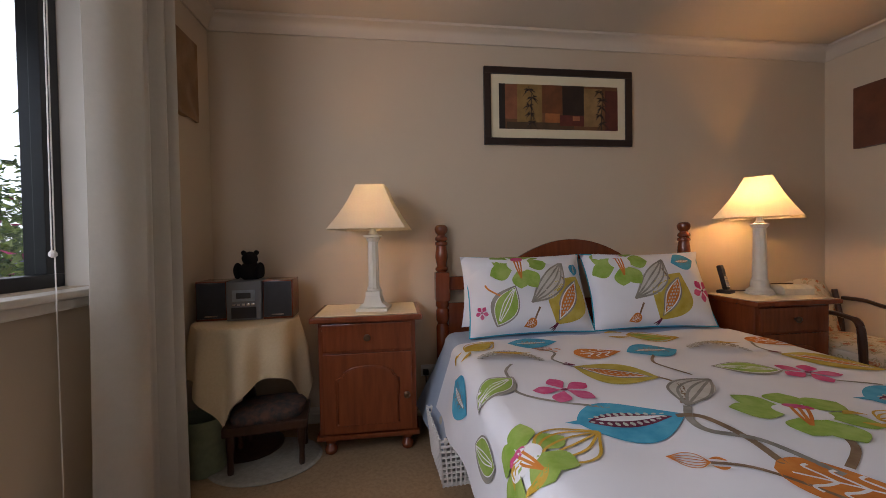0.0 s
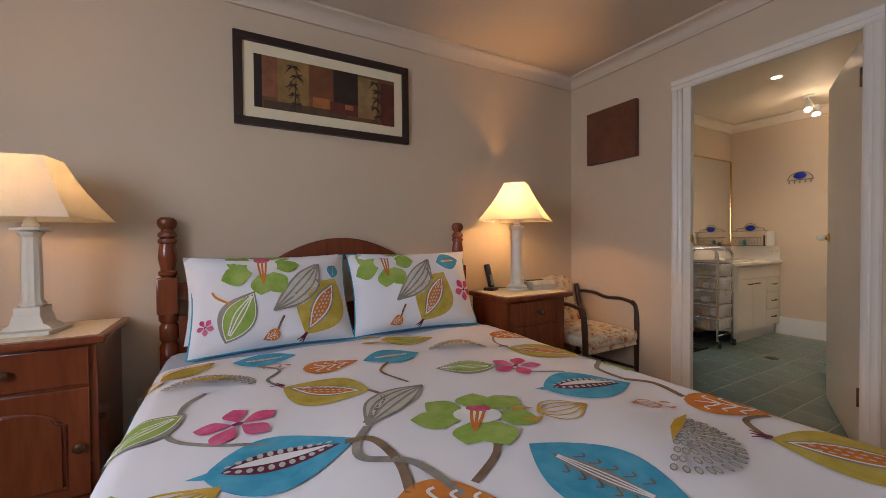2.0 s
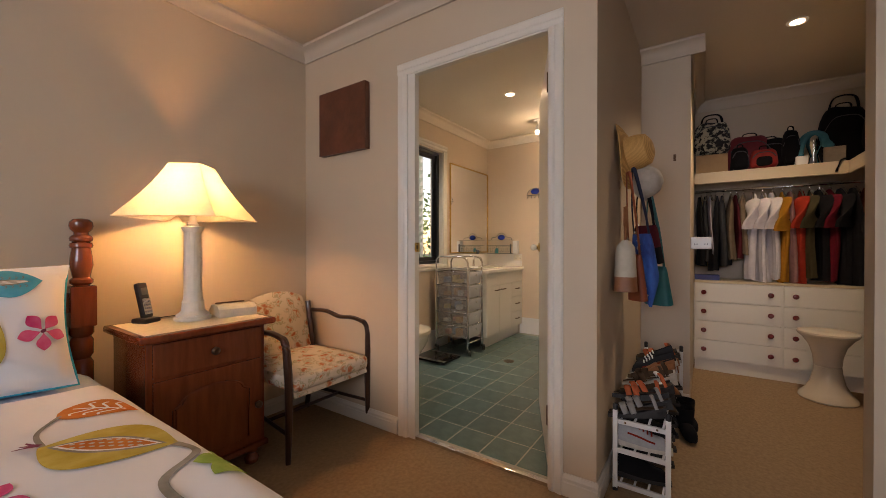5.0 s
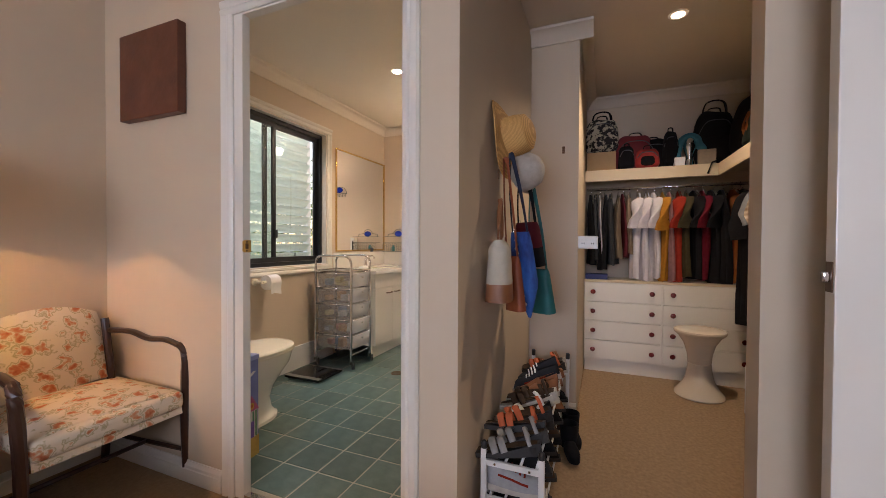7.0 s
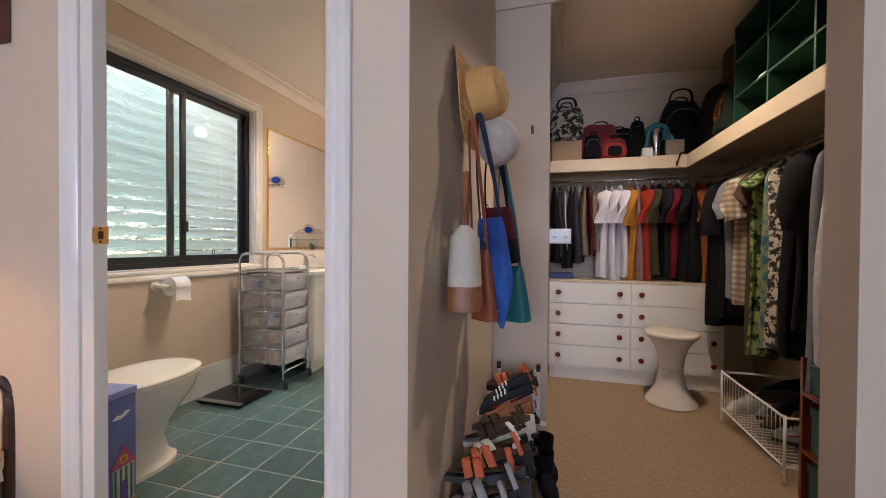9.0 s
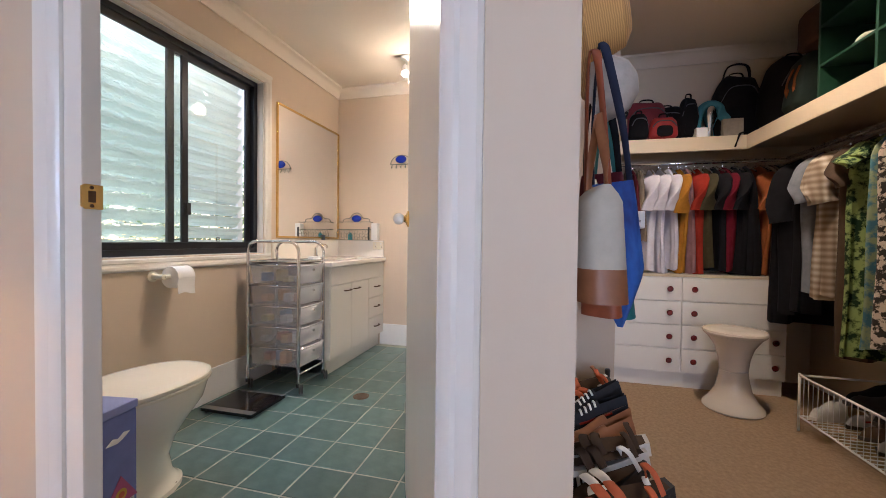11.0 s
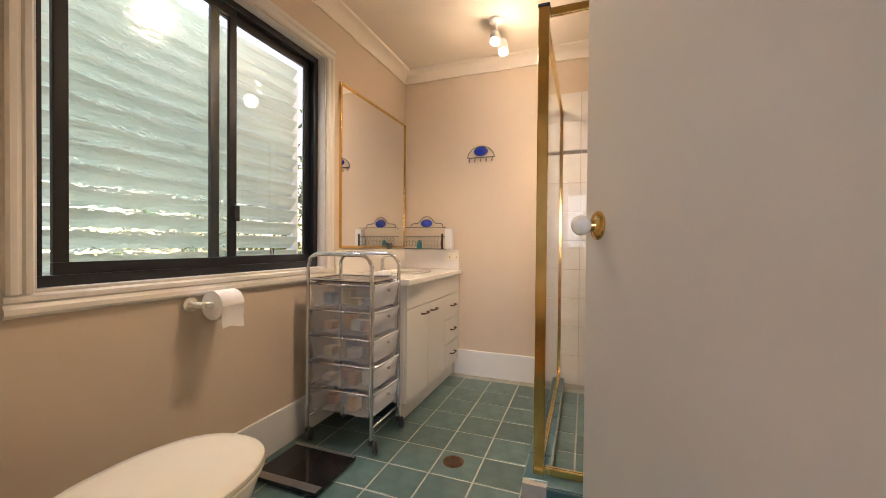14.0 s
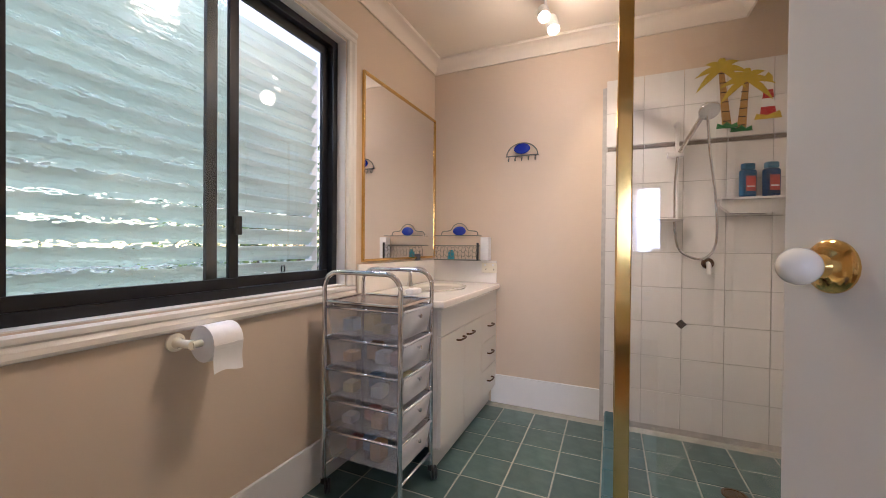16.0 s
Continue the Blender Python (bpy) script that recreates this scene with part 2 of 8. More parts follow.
def prism(poly, lo, hi, axis='z', bm=None, bev=0.0):
    """A flat outline drawn out between lo and hi along one axis."""
    bm = bm or bmesh.new()

    def at(p, w):
        return {'z': (p[0], p[1], w), 'y': (p[0], w, p[1]), 'x': (w, p[0], p[1])}[axis]
    a = [bm.verts.new(at(p, lo)) for p in poly]
    b = [bm.verts.new(at(p, hi)) for p in poly]
    fs = [bm.faces.new(a[::-1]), bm.faces.new(b)]
    for i in range(len(poly)):
        j = (i + 1) % len(poly)
        fs.append(bm.faces.new((a[i], a[j], b[j], b[i])))
    if bev:
        bmesh.ops.recalc_face_normals(bm, faces=fs)
        es = list(fs[0].edges) + list(fs[1].edges)
        bmesh.ops.bevel(bm, geom=es, offset=bev, segments=2, affect='EDGES', profile=0.6)
    return bm


def blob(at, rad, seed=0, amp=0.12, bm=None, seg=16, sag=0.0, power=1.0):
    """A soft, uneven rounded body."""
    bm = bm or bmesh.new()
    rnd = random.Random(seed)
    ph = [rnd.uniform(0, 6.28) for _ in range(6)]
    vs = bmesh.ops.create_uvsphere(bm, u_segments=seg, v_segments=max(8, seg * 2 // 3), radius=1)["verts"]
    for v in vs:
        n = v.co.copy()
        k = 1 + amp * (math.sin(3 * n.x + ph[0]) * math.cos(2 * n.y + ph[1]) + 0.6 * math.sin(5 * n.z + 2 * n.x + ph[2]) + 0.4 * math.sin(7 * n.y + 4 * n.z + ph[3]))
        q = Vector([math.copysign(abs(c) ** power, c) for c in n])
        q *= k
        v.co = Vector((at[0] + q.x * rad[0] * (1 - sag * q.z), at[1] + q.y * rad[1] * (1 - sag * q.z), at[2] + q.z * rad[2]))
    return bm


def grid(fn, nu, nv, bm=None, thick=0.0):
    """A sheet of nu x nv cells from fn(u, v), u and v from 0 to 1."""
    bm = bm or bmesh.new()
    vs = [[bm.verts.new(fn(i / nu, j / nv)) for i in range(nu + 1)] for j in range(nv + 1)]
    fs = []
    for j in range(nv):
        for i in range(nu):
            fs.append(bm.faces.new((vs[j][i], vs[j][i + 1], vs[j + 1][i + 1], vs[j + 1][i])))
    if thick:
        bmesh.ops.recalc_face_normals(bm, faces=fs)
        bmesh.ops.solidify(bm, geom=fs, thickness=thick)
    return bm

# ---- structure ----
FLOOR, TOP = -0.015, 2.44
EAST, THICK, THIN = 3.6, 0.09, 0.034

structure("floor", box(-0.9, -1.5, -0.2, 3.637, 3.05, FLOOR), M["carpet"], "beige cut-pile carpet over the bedroom", "floor")
structure("floor_wardrobe", box(3.6375, -1.1, -0.2, 6.5, 0.94, FLOOR), M["carpet"], "beige cut-pile carpet in the walk-in wardrobe", "floor")
floor_bath = structure("floor_bathroom", box(3.634, 0.94, -0.2, 6.5, 3.05, -0.0022), M["grout"], "green glazed square tiles with pale grout", "floor")
structure("floor_shower", box(5.045, 0.695, -0.014, 6.40, 0.94, -0.0022), M["grout"], "green glazed square tiles with pale grout", "floor")
structure("ceiling", box(-0.9, -1.5, TOP, 3.62, 3.05, 2.6), M["ceil"], "cream painted plaster bedroom ceiling", "ceiling")
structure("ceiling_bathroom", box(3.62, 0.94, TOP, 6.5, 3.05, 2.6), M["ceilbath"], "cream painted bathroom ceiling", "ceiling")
structure("ceiling_wardrobe", box(3.62, -1.1, TOP, 6.5, 0.94, 2.6), M["ceil"], "cream painted wardrobe ceiling", "ceiling")

structure("wall_north", box(-0.9, 2.85, FLOOR, 3.62, 3.05, TOP), M["wall"], "beige painted bedroom wall behind the bed")
WX0, WX1, WZ0, WZ1 = 4.108, 5.36, 0.885, 2.10
bm = box(3.62, 2.88, -0.006, WX0, 3.05, TOP)
B(bm, WX1, 2.88, -0.006, 6.5, 3.05, TOP)
B(bm, WX0, 2.88, -0.006, WX1, 3.05, WZ0)
B(bm, WX0, 2.88, WZ1, WX1, 3.05, TOP)
structure("wall_bath_north", bm, M["wallbath"], "cream painted bathroom wall with a window")
bm = box(EAST, 1.905, FLOOR, EAST + THIN, 2.85, TOP)
B(bm, EAST, 0.895, FLOOR, EAST + THICK, 1.08, TOP)
B(bm, EAST, 1.08, 2.06, EAST + THIN, 1.905, TOP)
B(bm, EAST, -1.5, FLOOR, EAST + THICK, 0.10, TOP)
structure("wall_east", bm, M["wall"], "beige painted wall with the bathroom and wardrobe openings")
structure("wall_wardrobe_north", box(3.69, 0.895, FLOOR, 4.96, 0.99, TOP), M["wall"], "beige painted wardrobe wall hung with bags")
structure("wall_wardrobe_nib", box(4.96, 0.60, FLOOR, 5.045, 0.99, TOP), M["wall"], "beige painted projecting wall nib")
structure("wall_wardrobe_back", box(5.045, 0.60, FLOOR, 6.40, 0.695, TOP), M["wall"], "beige painted wardrobe wall behind the drawers")
structure("wall_wardrobe_south", box(3.69, -1.1, FLOOR, 6.33, -0.95, TOP), M["wall"], "beige painted wardrobe wall")
structure("wall_far_wardrobe", box(6.33, -1.1, FLOOR, 6.5, 0.60, TOP), M["wall"], "beige painted wardrobe end wall")
structure("wall_far_bath", box(6.40, 0.60, -0.006, 6.5, 2.88, TOP), M["wallbath"], "cream painted bathroom end wall")
structure("wall_south", box(-0.9, -1.5, FLOOR, 3.6, -1.3, TOP), M["wall"], "beige painted bedroom wall")
VY0, VY1, VZ0, VZ1 = -0.2, 1.925, 0.955, 2.12
bm = box(-0.80, -1.3, FLOOR, -0.62, VY0, TOP)
B(bm, -0.80, VY1, FLOOR, -0.62, 2.85, TOP)
B(bm, -0.80, VY0, FLOOR, -0.62, VY1, VZ0)
B(bm, -0.80, VY0, VZ1, -0.62, VY1, TOP)
structure("wall_west", bm, M["wall"], "beige painted bedroom wall with a window")

COVE = [(0.0, -0.088), (0.012, -0.088), (0.016, -0.070), (0.030, -0.042), (0.052, -0.022), (0.074, -0.014), (0.078, 0.0)]


def cornice(name, x0, y0, x1, y1, top, material):
    bm = bmesh.new()
    rings = [[bm.verts.new(p + (top + z,)) for p in ((x0 + d, y0 + d), (x1 - d, y0 + d), (x1 - d, y1 - d), (x0 + d, y1 - d))] for d, z in COVE]
    for a, b in zip(rings, rings[1:]):
        for i in range(4):
            bm.faces.new((a[i], a[(i + 1) % 4], b[(i + 1) % 4], b[i]))
    return structure(name, bm, material, "coved plaster cornice", "cornice")


cornice("cornice_bedroom", -0.618, -1.298, 3.598, 2.848, TOP - 0.002, M["ceil"])
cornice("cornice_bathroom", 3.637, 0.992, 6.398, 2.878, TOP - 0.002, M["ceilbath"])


def cove_run(name, a, b, inward, top):
    """A straight run of cornice from a to b; inward points into the room."""
    bm = bmesh.new()
    n = Vector(inward)
    rows = [[bm.verts.new((p[0] + n.x * d, p[1] + n.y * d, top + z)) for p in (a, b)] for d, z in COVE + [(0.0, 0.0)]]
    for r, s in zip(rows, rows[1:]):
        bm.faces.new((r[0], r[1], s[1], s[0]))
    bm.faces.new([r[0] for r in rows])
    bm.faces.new([r[1] for r in rows][::-1])
    return structure(name, bm, M["ceil"], "coved plaster cornice", "cornice")


cove_run("cornice_wardrobe_end", (6.328, -0.95), (6.328, 0.6), (-1, 0), TOP - 0.002)
cove_run("cornice_wardrobe_nib", (4.958, 0.52), (4.958, 0.895), (-1, 0), TOP - 0.002)
cove_run("cornice_wardrobe_side", (4.96, 0.598), (6.33, 0.598), (0, -1), TOP - 0.002)


def skirting(name, x0, y0, x1, y1, z, h, t, material):
    """A skirting board with a moulded top edge along one wall; t is signed thickness along the other axis."""
    prof = [(0, 0), (t, 0), (t, h * 0.62), (t * 0.8, h * 0.66), (t * 0.8, h * 0.80), (t * 0.45, h * 0.9), (t * 0.3, h), (0, h)]
    if abs(y1 - y0) < 1e-6:
        bm = prism([(y0 + d, z + k) for d, k in prof], x0, x1, 'x')
    else:
        bm = prism([(x0 + d, z + k) for d, k in prof], y0, y1, 'y')
    return structure(name, bm, material, "moulded skirting board", "skirting")


SK = 0.095
skirting("baseboard_north", -0.62, 2.849, 3.6, 2.849, FLOOR, SK, -0.016, M["gloss"])
skirting("baseboard_east_a", 3.599, 1.987, 3.599, 2.83, FLOOR, SK, -0.016, M["gloss"])
skirting("baseboard_east_b", 3.599, 0.885, 3.599, 1.035, FLOOR, SK, -0.016, M["gloss"])
skirting("baseboard_east_c", 3.599, -1.3, 3.599, 0.09, FLOOR, SK, -0.016, M["gloss"])
skirting("baseboard_west", -0.619, -1.3, -0.619, 2.83, FLOOR, SK, 0.016, M["gloss"])
skirting("baseboard_wardrobe_north", 3.6, 0.894, 4.96, 0.894, FLOOR, SK, -0.014, M["gloss"])
skirting("baseboard_wardrobe_nib", 4.959, 0.6, 4.959, 0.88, FLOOR, SK, -0.014, M["gloss"])
structure("skirting_bath_far", box(6.385, 1.72, 0, 6.399, 2.42, 0.195, 0.003), M["white"], "tall white bathroom skirting", "skirting")
structure("skirting_bath_north", box(3.636, 2.865, 0, 5.44, 2.879, 0.195, 0.003), M["white"], "tall white bathroom skirting", "skirting")

# bathroom door frame
D0, D1, DH = 1.105, 1.865, 2.04


def casing_upright(y_in, sign, x_wall, out, z0, z1, bm):
    prof = [(0, 0), (0.008, 0), (0.015, 0.008), (0.017, 0.022), (0.012, 0.030), (0.017, 0.040), (0.019, 0.058), (0.012, 0.066), (0, 0.066)]
    return prism([(x_wall + out * d, y_in + sign * w) for d, w in prof], z0, z1, 'z', bm)


def casing_head(z_in, x_wall, out, y0, y1, bm):
    prof = [(0, 0), (0.008, 0), (0.015, 0.008), (0.017, 0.022), (0.012, 0.030), (0.017, 0.040), (0.019, 0.058), (0.012, 0.066), (0, 0.066)]
    return prism([(x_wall + out * d, z_in + w) for d, w in prof], y0, y1, 'y', bm)


frame_1 = tagged(new("door_frame_bathroom"), "cream moulded timber door frame", "door frame", "", "structure")
part("architrave", casing_upright(D1 + 0.05, 1, EAST - 0.001, -1, FLOOR, 2.046, bmesh.new()), M["gloss"], frame_1)
part("architrave", casing_upright(D0 - 0.005, -1, EAST - 0.001, -1, FLOOR, 2.046, bmesh.new()), M["gloss"], frame_1)
part("architrave", casing_head(2.047, EAST - 0.001, -1, D0 - 0.071, D1 + 0.116, bmesh.new()), M["gloss"], frame_1)
part("jamb", box(EAST - 0.002, D1, FLOOR, EAST + THIN + 0.002, D1 + 0.05, 2.06, 0.003), M["gloss"], frame_1)
part("jamb", box(EAST - 0.002, D0 - 0.025, FLOOR, EAST + THIN + 0.002, D0, 2.06, 0.003), M["gloss"], frame_1)
part("jamb", box(EAST - 0.002, D0, 2.04, EAST + THIN + 0.002, D1, 2.059, 0.003), M["gloss"], frame_1)
sp = part("strike_plate", prism([(EAST - 0.005, 1.047), (EAST + 0.002, 1.042), (EAST + 0.036, 1.042), (EAST + 0.036, 1.094), (EAST + 0.002, 1.094), (EAST - 0.005, 1.089)], D1 - 0.0045, D1 - 0.0005, 'y', None, 0.0015), M["brass"], frame_1, "brass strike plate")
part("strike_hole", box(EAST + 0.008, D1 - 0.006, 1.056, EAST + 0.021, D1 - 0.0046, 1.080), M["bronze"], sp)
for z in (1.049, 1.087):
    part("screw", lathe([(0.004, 0), (0.0035, 0.0015)], 10), M["bronze"], sp).matrix_local = pose(EAST + 0.014, D1 - 0.0046, z, 90)
part("sill_strip", box(EAST, D0, FLOOR + 0.001, EAST + 0.028, D1, 0.003, 0.002), M["chrome"], frame_1, "thin metal threshold strip")

# bathroom door, standing open
door_1 = thing("door_bathroom", pose(3.642, 1.112, 0.0, 0, 0, 23.2), "cream flush bathroom door standing open", "door")
part("leaf", box(0.0, -0.036, 0.006, 0.875, 0.0, 2.03, 0.003), M["gloss"], door_1)
for z in (0.25, 1.78):
    part("hinge", lathe([(0.007, 0), (0.007, 0.09)], 10, (-0.002, 0.006, z)), M["bronze"], door_1, "dark metal hinge")
for s in (1, -1):
    kn = part("knob", lathe([(0.010, 0), (0.010, 0.014)] + [(0.0215 * math.sin(a), 0.033 - 0.021 * math.cos(a)) for a in [0.4 + 2.68 * i / 10 for i in range(11)]], 28), M["china"], door_1, "white china door knob")
    kn.matrix_local = pose(0.812, 0.005 if s > 0 else -0.041, 1.067, -90 * s)
    ro = part("rose", lathe([(0.031, 0), (0.031, 0.003), (0.028, 0.007), (0.020, 0.010), (0.014, 0.013), (0.0115, 0.020)], 24), M["brass"], kn, "polished brass rose")
    ro.matrix_local = pose(0, 0, -0.005)
part("latch_plate", box(0.8755, -0.03, 1.01, 0.8775, -0.006, 1.11), M["brass"], door_1, "brass latch plate")

# bedroom entry door, open against the wall
door_2 = thing("door_bedroom", pose(3.44, 0.045, FLOOR + 0.008, 0, 0, 0), "cream bedroom door standing open against the wall", "door")
part("leaf", box(-0.036, -0.80, 0.0, 0.0, 0.0, 2.03, 0.003), M["gloss"], door_2)
lp = part("latch_plate", box(-0.030, 0.0002, 1.0, -0.006, 0.002, 1.06), M["bronze"], door_2, "dark bronze latch plate")
part("latch_bolt", box(-0.025, 0.002, 1.02, -0.010, 0.013, 1.04, 0.003), M["chrome"], lp)
part("door_stop", lathe([(0.012, 0), (0.010, 0.03), (0.014, 0.05)], 12), M["white"], door_2).matrix_local = pose(0.0, -0.7, 0.1, 0, 90)

# bathroom window
win_1 = tagged(new("window_bathroom"), "black aluminium sliding window with obscure glass", "window", "", "structure")


def frame_rect(x0, x1, z0, z1, w, y0, y1, bm=None, lr=True):
    bm = bm or bmesh.new()
    B(bm, x0, y0, z0, x1, y1, z0 + w, 0.002)
    B(bm, x0, y0, z1 - w, x1, y1, z1, 0.002)
    B(bm, x0, y0, z0 + w, x0 + w, y1, z1 - w, 0.002)
    B(bm, x1 - w, y0, z0 + w, x1, y1, z1 - w, 0.002)
    return bm


part("window_frame", frame_rect(WX0 + 0.001, WX1 - 0.001, WZ0 + 0.001, WZ1 - 0.001, 0.036, 2.93, 2.995), M["alublack"], win_1)
sash = part("sash", frame_rect(4.172, 4.808, 0.922, 2.062, 0.038, 2.937, 2.955), M["alublack"], win_1)
part("pane", box(4.210, 2.944, 0.960, 4.770, 2.949, 2.024), M["frost"], sash, "rippled obscure glass").visible_shadow = False
sash = part("sash", frame_rect(4.70, 5.323, 0.922, 2.062, 0.040, 2.962, 2.980), M["alublack"], win_1)
part("pane", box(4.74, 2.968, 0.962, 5.283, 2.972, 2.022), M["glass"], sash).visible_shadow = False
part("latch", box(4.786, 2.921, 1.12, 4.812, 2.9365, 1.19, 0.004), M["black"], win_1)
part("track_stop", frame_rect(5.03, 5.052, 0.965, 0.995, 0.004, 2.956, 2.9615), M["black"], win_1)
bm = bmesh.new()
for x, s in ((WX0 - 0.004, -1), (WX1 + 0.004, 1)):
    prof = [(0, 0), (0.008, 0), (0.014, 0.006), (0.015, 0.020), (0.010, 0.026), (0.012, 0.032), (0.018, 0.038), (0.020, 0.052), (0.016, 0.060), (0.008, 0.064), (0, 0.064)]
    prism([(x + s * w, 2.879 - d) for d, w in prof], 0.881, 2.105, 'z', bm)
prism([(2.879 - d, 2.106 + w) for d, w in prof], WX0 - 0.068, WX1 + 0.068, 'x', bm)
prism([(2.879 - d, 0.880 - w) for d, w in prof], WX0 - 0.068, WX1 + 0.068, 'x', bm)
part("architrave", bm, M["gloss"], win_1)
bm = box(WX0, 2.88, WZ0, WX0 + 0.004, 2.93, WZ1)
B(bm, WX1 - 0.004, 2.88, WZ0, WX1, 2.93, WZ1)
B(bm, WX0 + 0.004, 2.88, WZ1 - 0.004, WX1 - 0.004, 2.93, WZ1)
B(bm, WX0 + 0.004, 2.88, WZ0, WX1 - 0.004, 2.93, WZ0 + 0.004)
part("reveal", bm, M["gloss"], win_1)

# bedroom window
win_2 = tagged(new("window_bedroom"), "black aluminium bedroom window with moulded sill", "window", "", "structure")
bm = bmesh.new()
for a in ((VY0, VZ0, VY1 - 0.005, VZ0 + 0.045), (VY0, VZ1 - 0.045, VY1 - 0.005, VZ1), (VY0, VZ0 + 0.045, VY0 + 0.05, VZ1 - 0.045), (VY1 - 0.075, VZ0 + 0.045, VY1 - 0.005, VZ1 - 0.045), (0.72, VZ0 + 0.045, 0.78, VZ1 - 0.045)):
    B(bm, -0.77, a[0], a[1], -0.70, a[2], a[3], 0.003)
part("window_frame", bm, M["alublack"], win_2)
part("pane", box(-0.738, VY0 + 0.05, VZ0 + 0.045, -0.733, 0.72, VZ1 - 0.045), M["glass"], win_2).visible_shadow = False
part("pane", box(-0.738, 0.78, VZ0 + 0.045, -0.733, VY1 - 0.075, VZ1 - 0.045), M["glass"], win_2).visible_shadow = False
bm = box(-0.70, VY0 - 0.08, VZ0 - 0.024, -0.545, VY1 + 0.10, VZ0 - 0.001, 0.006)
B(bm, -0.618, VY0 - 0.06, VZ0 - 0.062, -0.575, VY1 + 0.08, VZ0 - 0.0245, 0.008)
part("window_sill", bm, M["gloss"], win_2)
bm = box(-0.70, VY1 - 0.005, VZ0, -0.621, VY1 - 0.001, VZ1)
B(bm, -0.619, VY1 - 0.004, VZ0, -0.598, VY1 + 0.066, VZ1 + 0.06, 0.005)
part("reveal", bm, M["gloss"], win_2)

# ---- bedroom ----
BL, BR, BF, BH = 0.80, 2.345, 0.70, 2.62      # flat top of the bed
BZ = 0.556


def fall(d, reach, flare=0.35):
    """How far a cloth that goes d past an edge moves out and drops."""
    r = 0.07
    q = r * math.pi / 2
    if d <= 0:
        return 0.0, 0.0
    if d < q:
        a = d / r
        return r * math.sin(a), r * (1 - math.cos(a))
    return r + (d - q) * flare, r + (d - q) * (1 - flare * flare) ** 0.5


def spread_at(x, y, lift=0.0):
    """A point of the bedspread from its place on the cloth laid flat."""
    wr = 0.004 * math.sin(9 * x + 3 * y) * math.sin(5 * y - 2 * x) + 0.003 * math.sin(17 * x - 6 * y) + 0.012 * math.sin(math.pi * min(1, max(0, (x - 0.75) / 1.65)))
    dx, dz = (0.0, 0.0)
    px, py = x, y
    if x < BL:
        o, dz = fall(BL - x, 0.4, 0.12 + 0.05 * math.sin(7 * y) + 0.5 * max(0, y - 1.95))
        px = BL - o - 0.008 * math.sin(16 * y) * min(1, dz * 5)
    elif x > BR:
        o, dz = fall(x - BR, 0.4, 0.06 + 0.04 * math.sin(8 * y))
        px = BR + o + 0.008 * math.sin(15 * y) * min(1, dz * 5)
    if y < BF:
        o, d2 = fall(BF - y, 0.4, 0.0)
        py = BF - o
        dz = max(dz, d2)
    edge = min(1, max(0, (BL - x) / 0.05, (x - BR) / 0.05, (BF - y) / 0.05))
    return Vector((px + (-lift if x < BL - 0.07 else lift if x > BR + 0.07 else 0), py, BZ + wr * (1 - edge) - dz + lift * (1 - 0.6 * edge)))


bed = thing("bed", pose(1.57, 1.70, FLOOR), "red-brown timber bed with turned posts", "bed")
BO = Vector((1.57, 1.70, FLOOR))


def post_profile(h, block):
    b0, b1 = block
    return [(0.036, 0.0), (0.040, 0.02), (0.040, b0 - 0.16), (0.030, b0 - 0.14), (0.040, b0 - 0.12), (0.040, b0 - 0.06), (0.032, b0 - 0.045), (0.042, b0 - 0.03), (0.042, b0),
            (0.028, b1 + 0.002), (0.040, b1 + 0.012), (0.040, b1 + 0.026), (0.030, b1 + 0.036), (0.034, b1 + 0.06), (0.040, b1 + 0.09), (0.037, b1 + 0.13), (0.027, b1 + 0.20), (0.025, h - 0.135), (0.038, h - 0.128), (0.040, h - 0.118), (0.037, h - 0.108), (0.028, h - 0.104),
            (0.038, h - 0.098), (0.040, h - 0.088), (0.036, h - 0.078), (0.026, h - 0.070), (0.025, h - 0.062), (0.036, h - 0.050), (0.041, h - 0.034), (0.039, h - 0.016), (0.028, h - 0.004), (0.010, h)]


for px, py, h, blk in ((0.741, 2.79, 1.21, (0.735, 0.915)), (2.407, 2.79, 1.21, (0.735, 0.915)), (0.741, 0.55, 0.79, (0.40, 0.55)), (2.407, 0.55, 0.79, (0.40, 0.55))):
    if h > 1:
        prof = post_profile(h, blk)
    else:
        prof = [(0.036, 0), (0.040, 0.02), (0.040, blk[1]), (0.030, blk[1] + 0.01), (0.040, blk[1] + 0.03), (0.034, blk[1] + 0.06), (0.040, h - 0.14), (0.040, h - 0.125), (0.028, h - 0.115), (0.040, h - 0.105), (0.040, h - 0.09), (0.028, h - 0.08), (0.036, h - 0.068), (0.043, h - 0.045), (0.041, h - 0.022), (0.030, h - 0.007), (0.010, h)]
    bm = lathe(prof, 28, (px - BO.x, py - BO.y, 0))
    B(bm, px - BO.x - 0.044, py - BO.y - 0.044, blk[0], px - BO.x + 0.044, py - BO.y + 0.044, blk[1], 0.008)
    part("bedpost", bm, M["wood"], bed, "turned timber post")
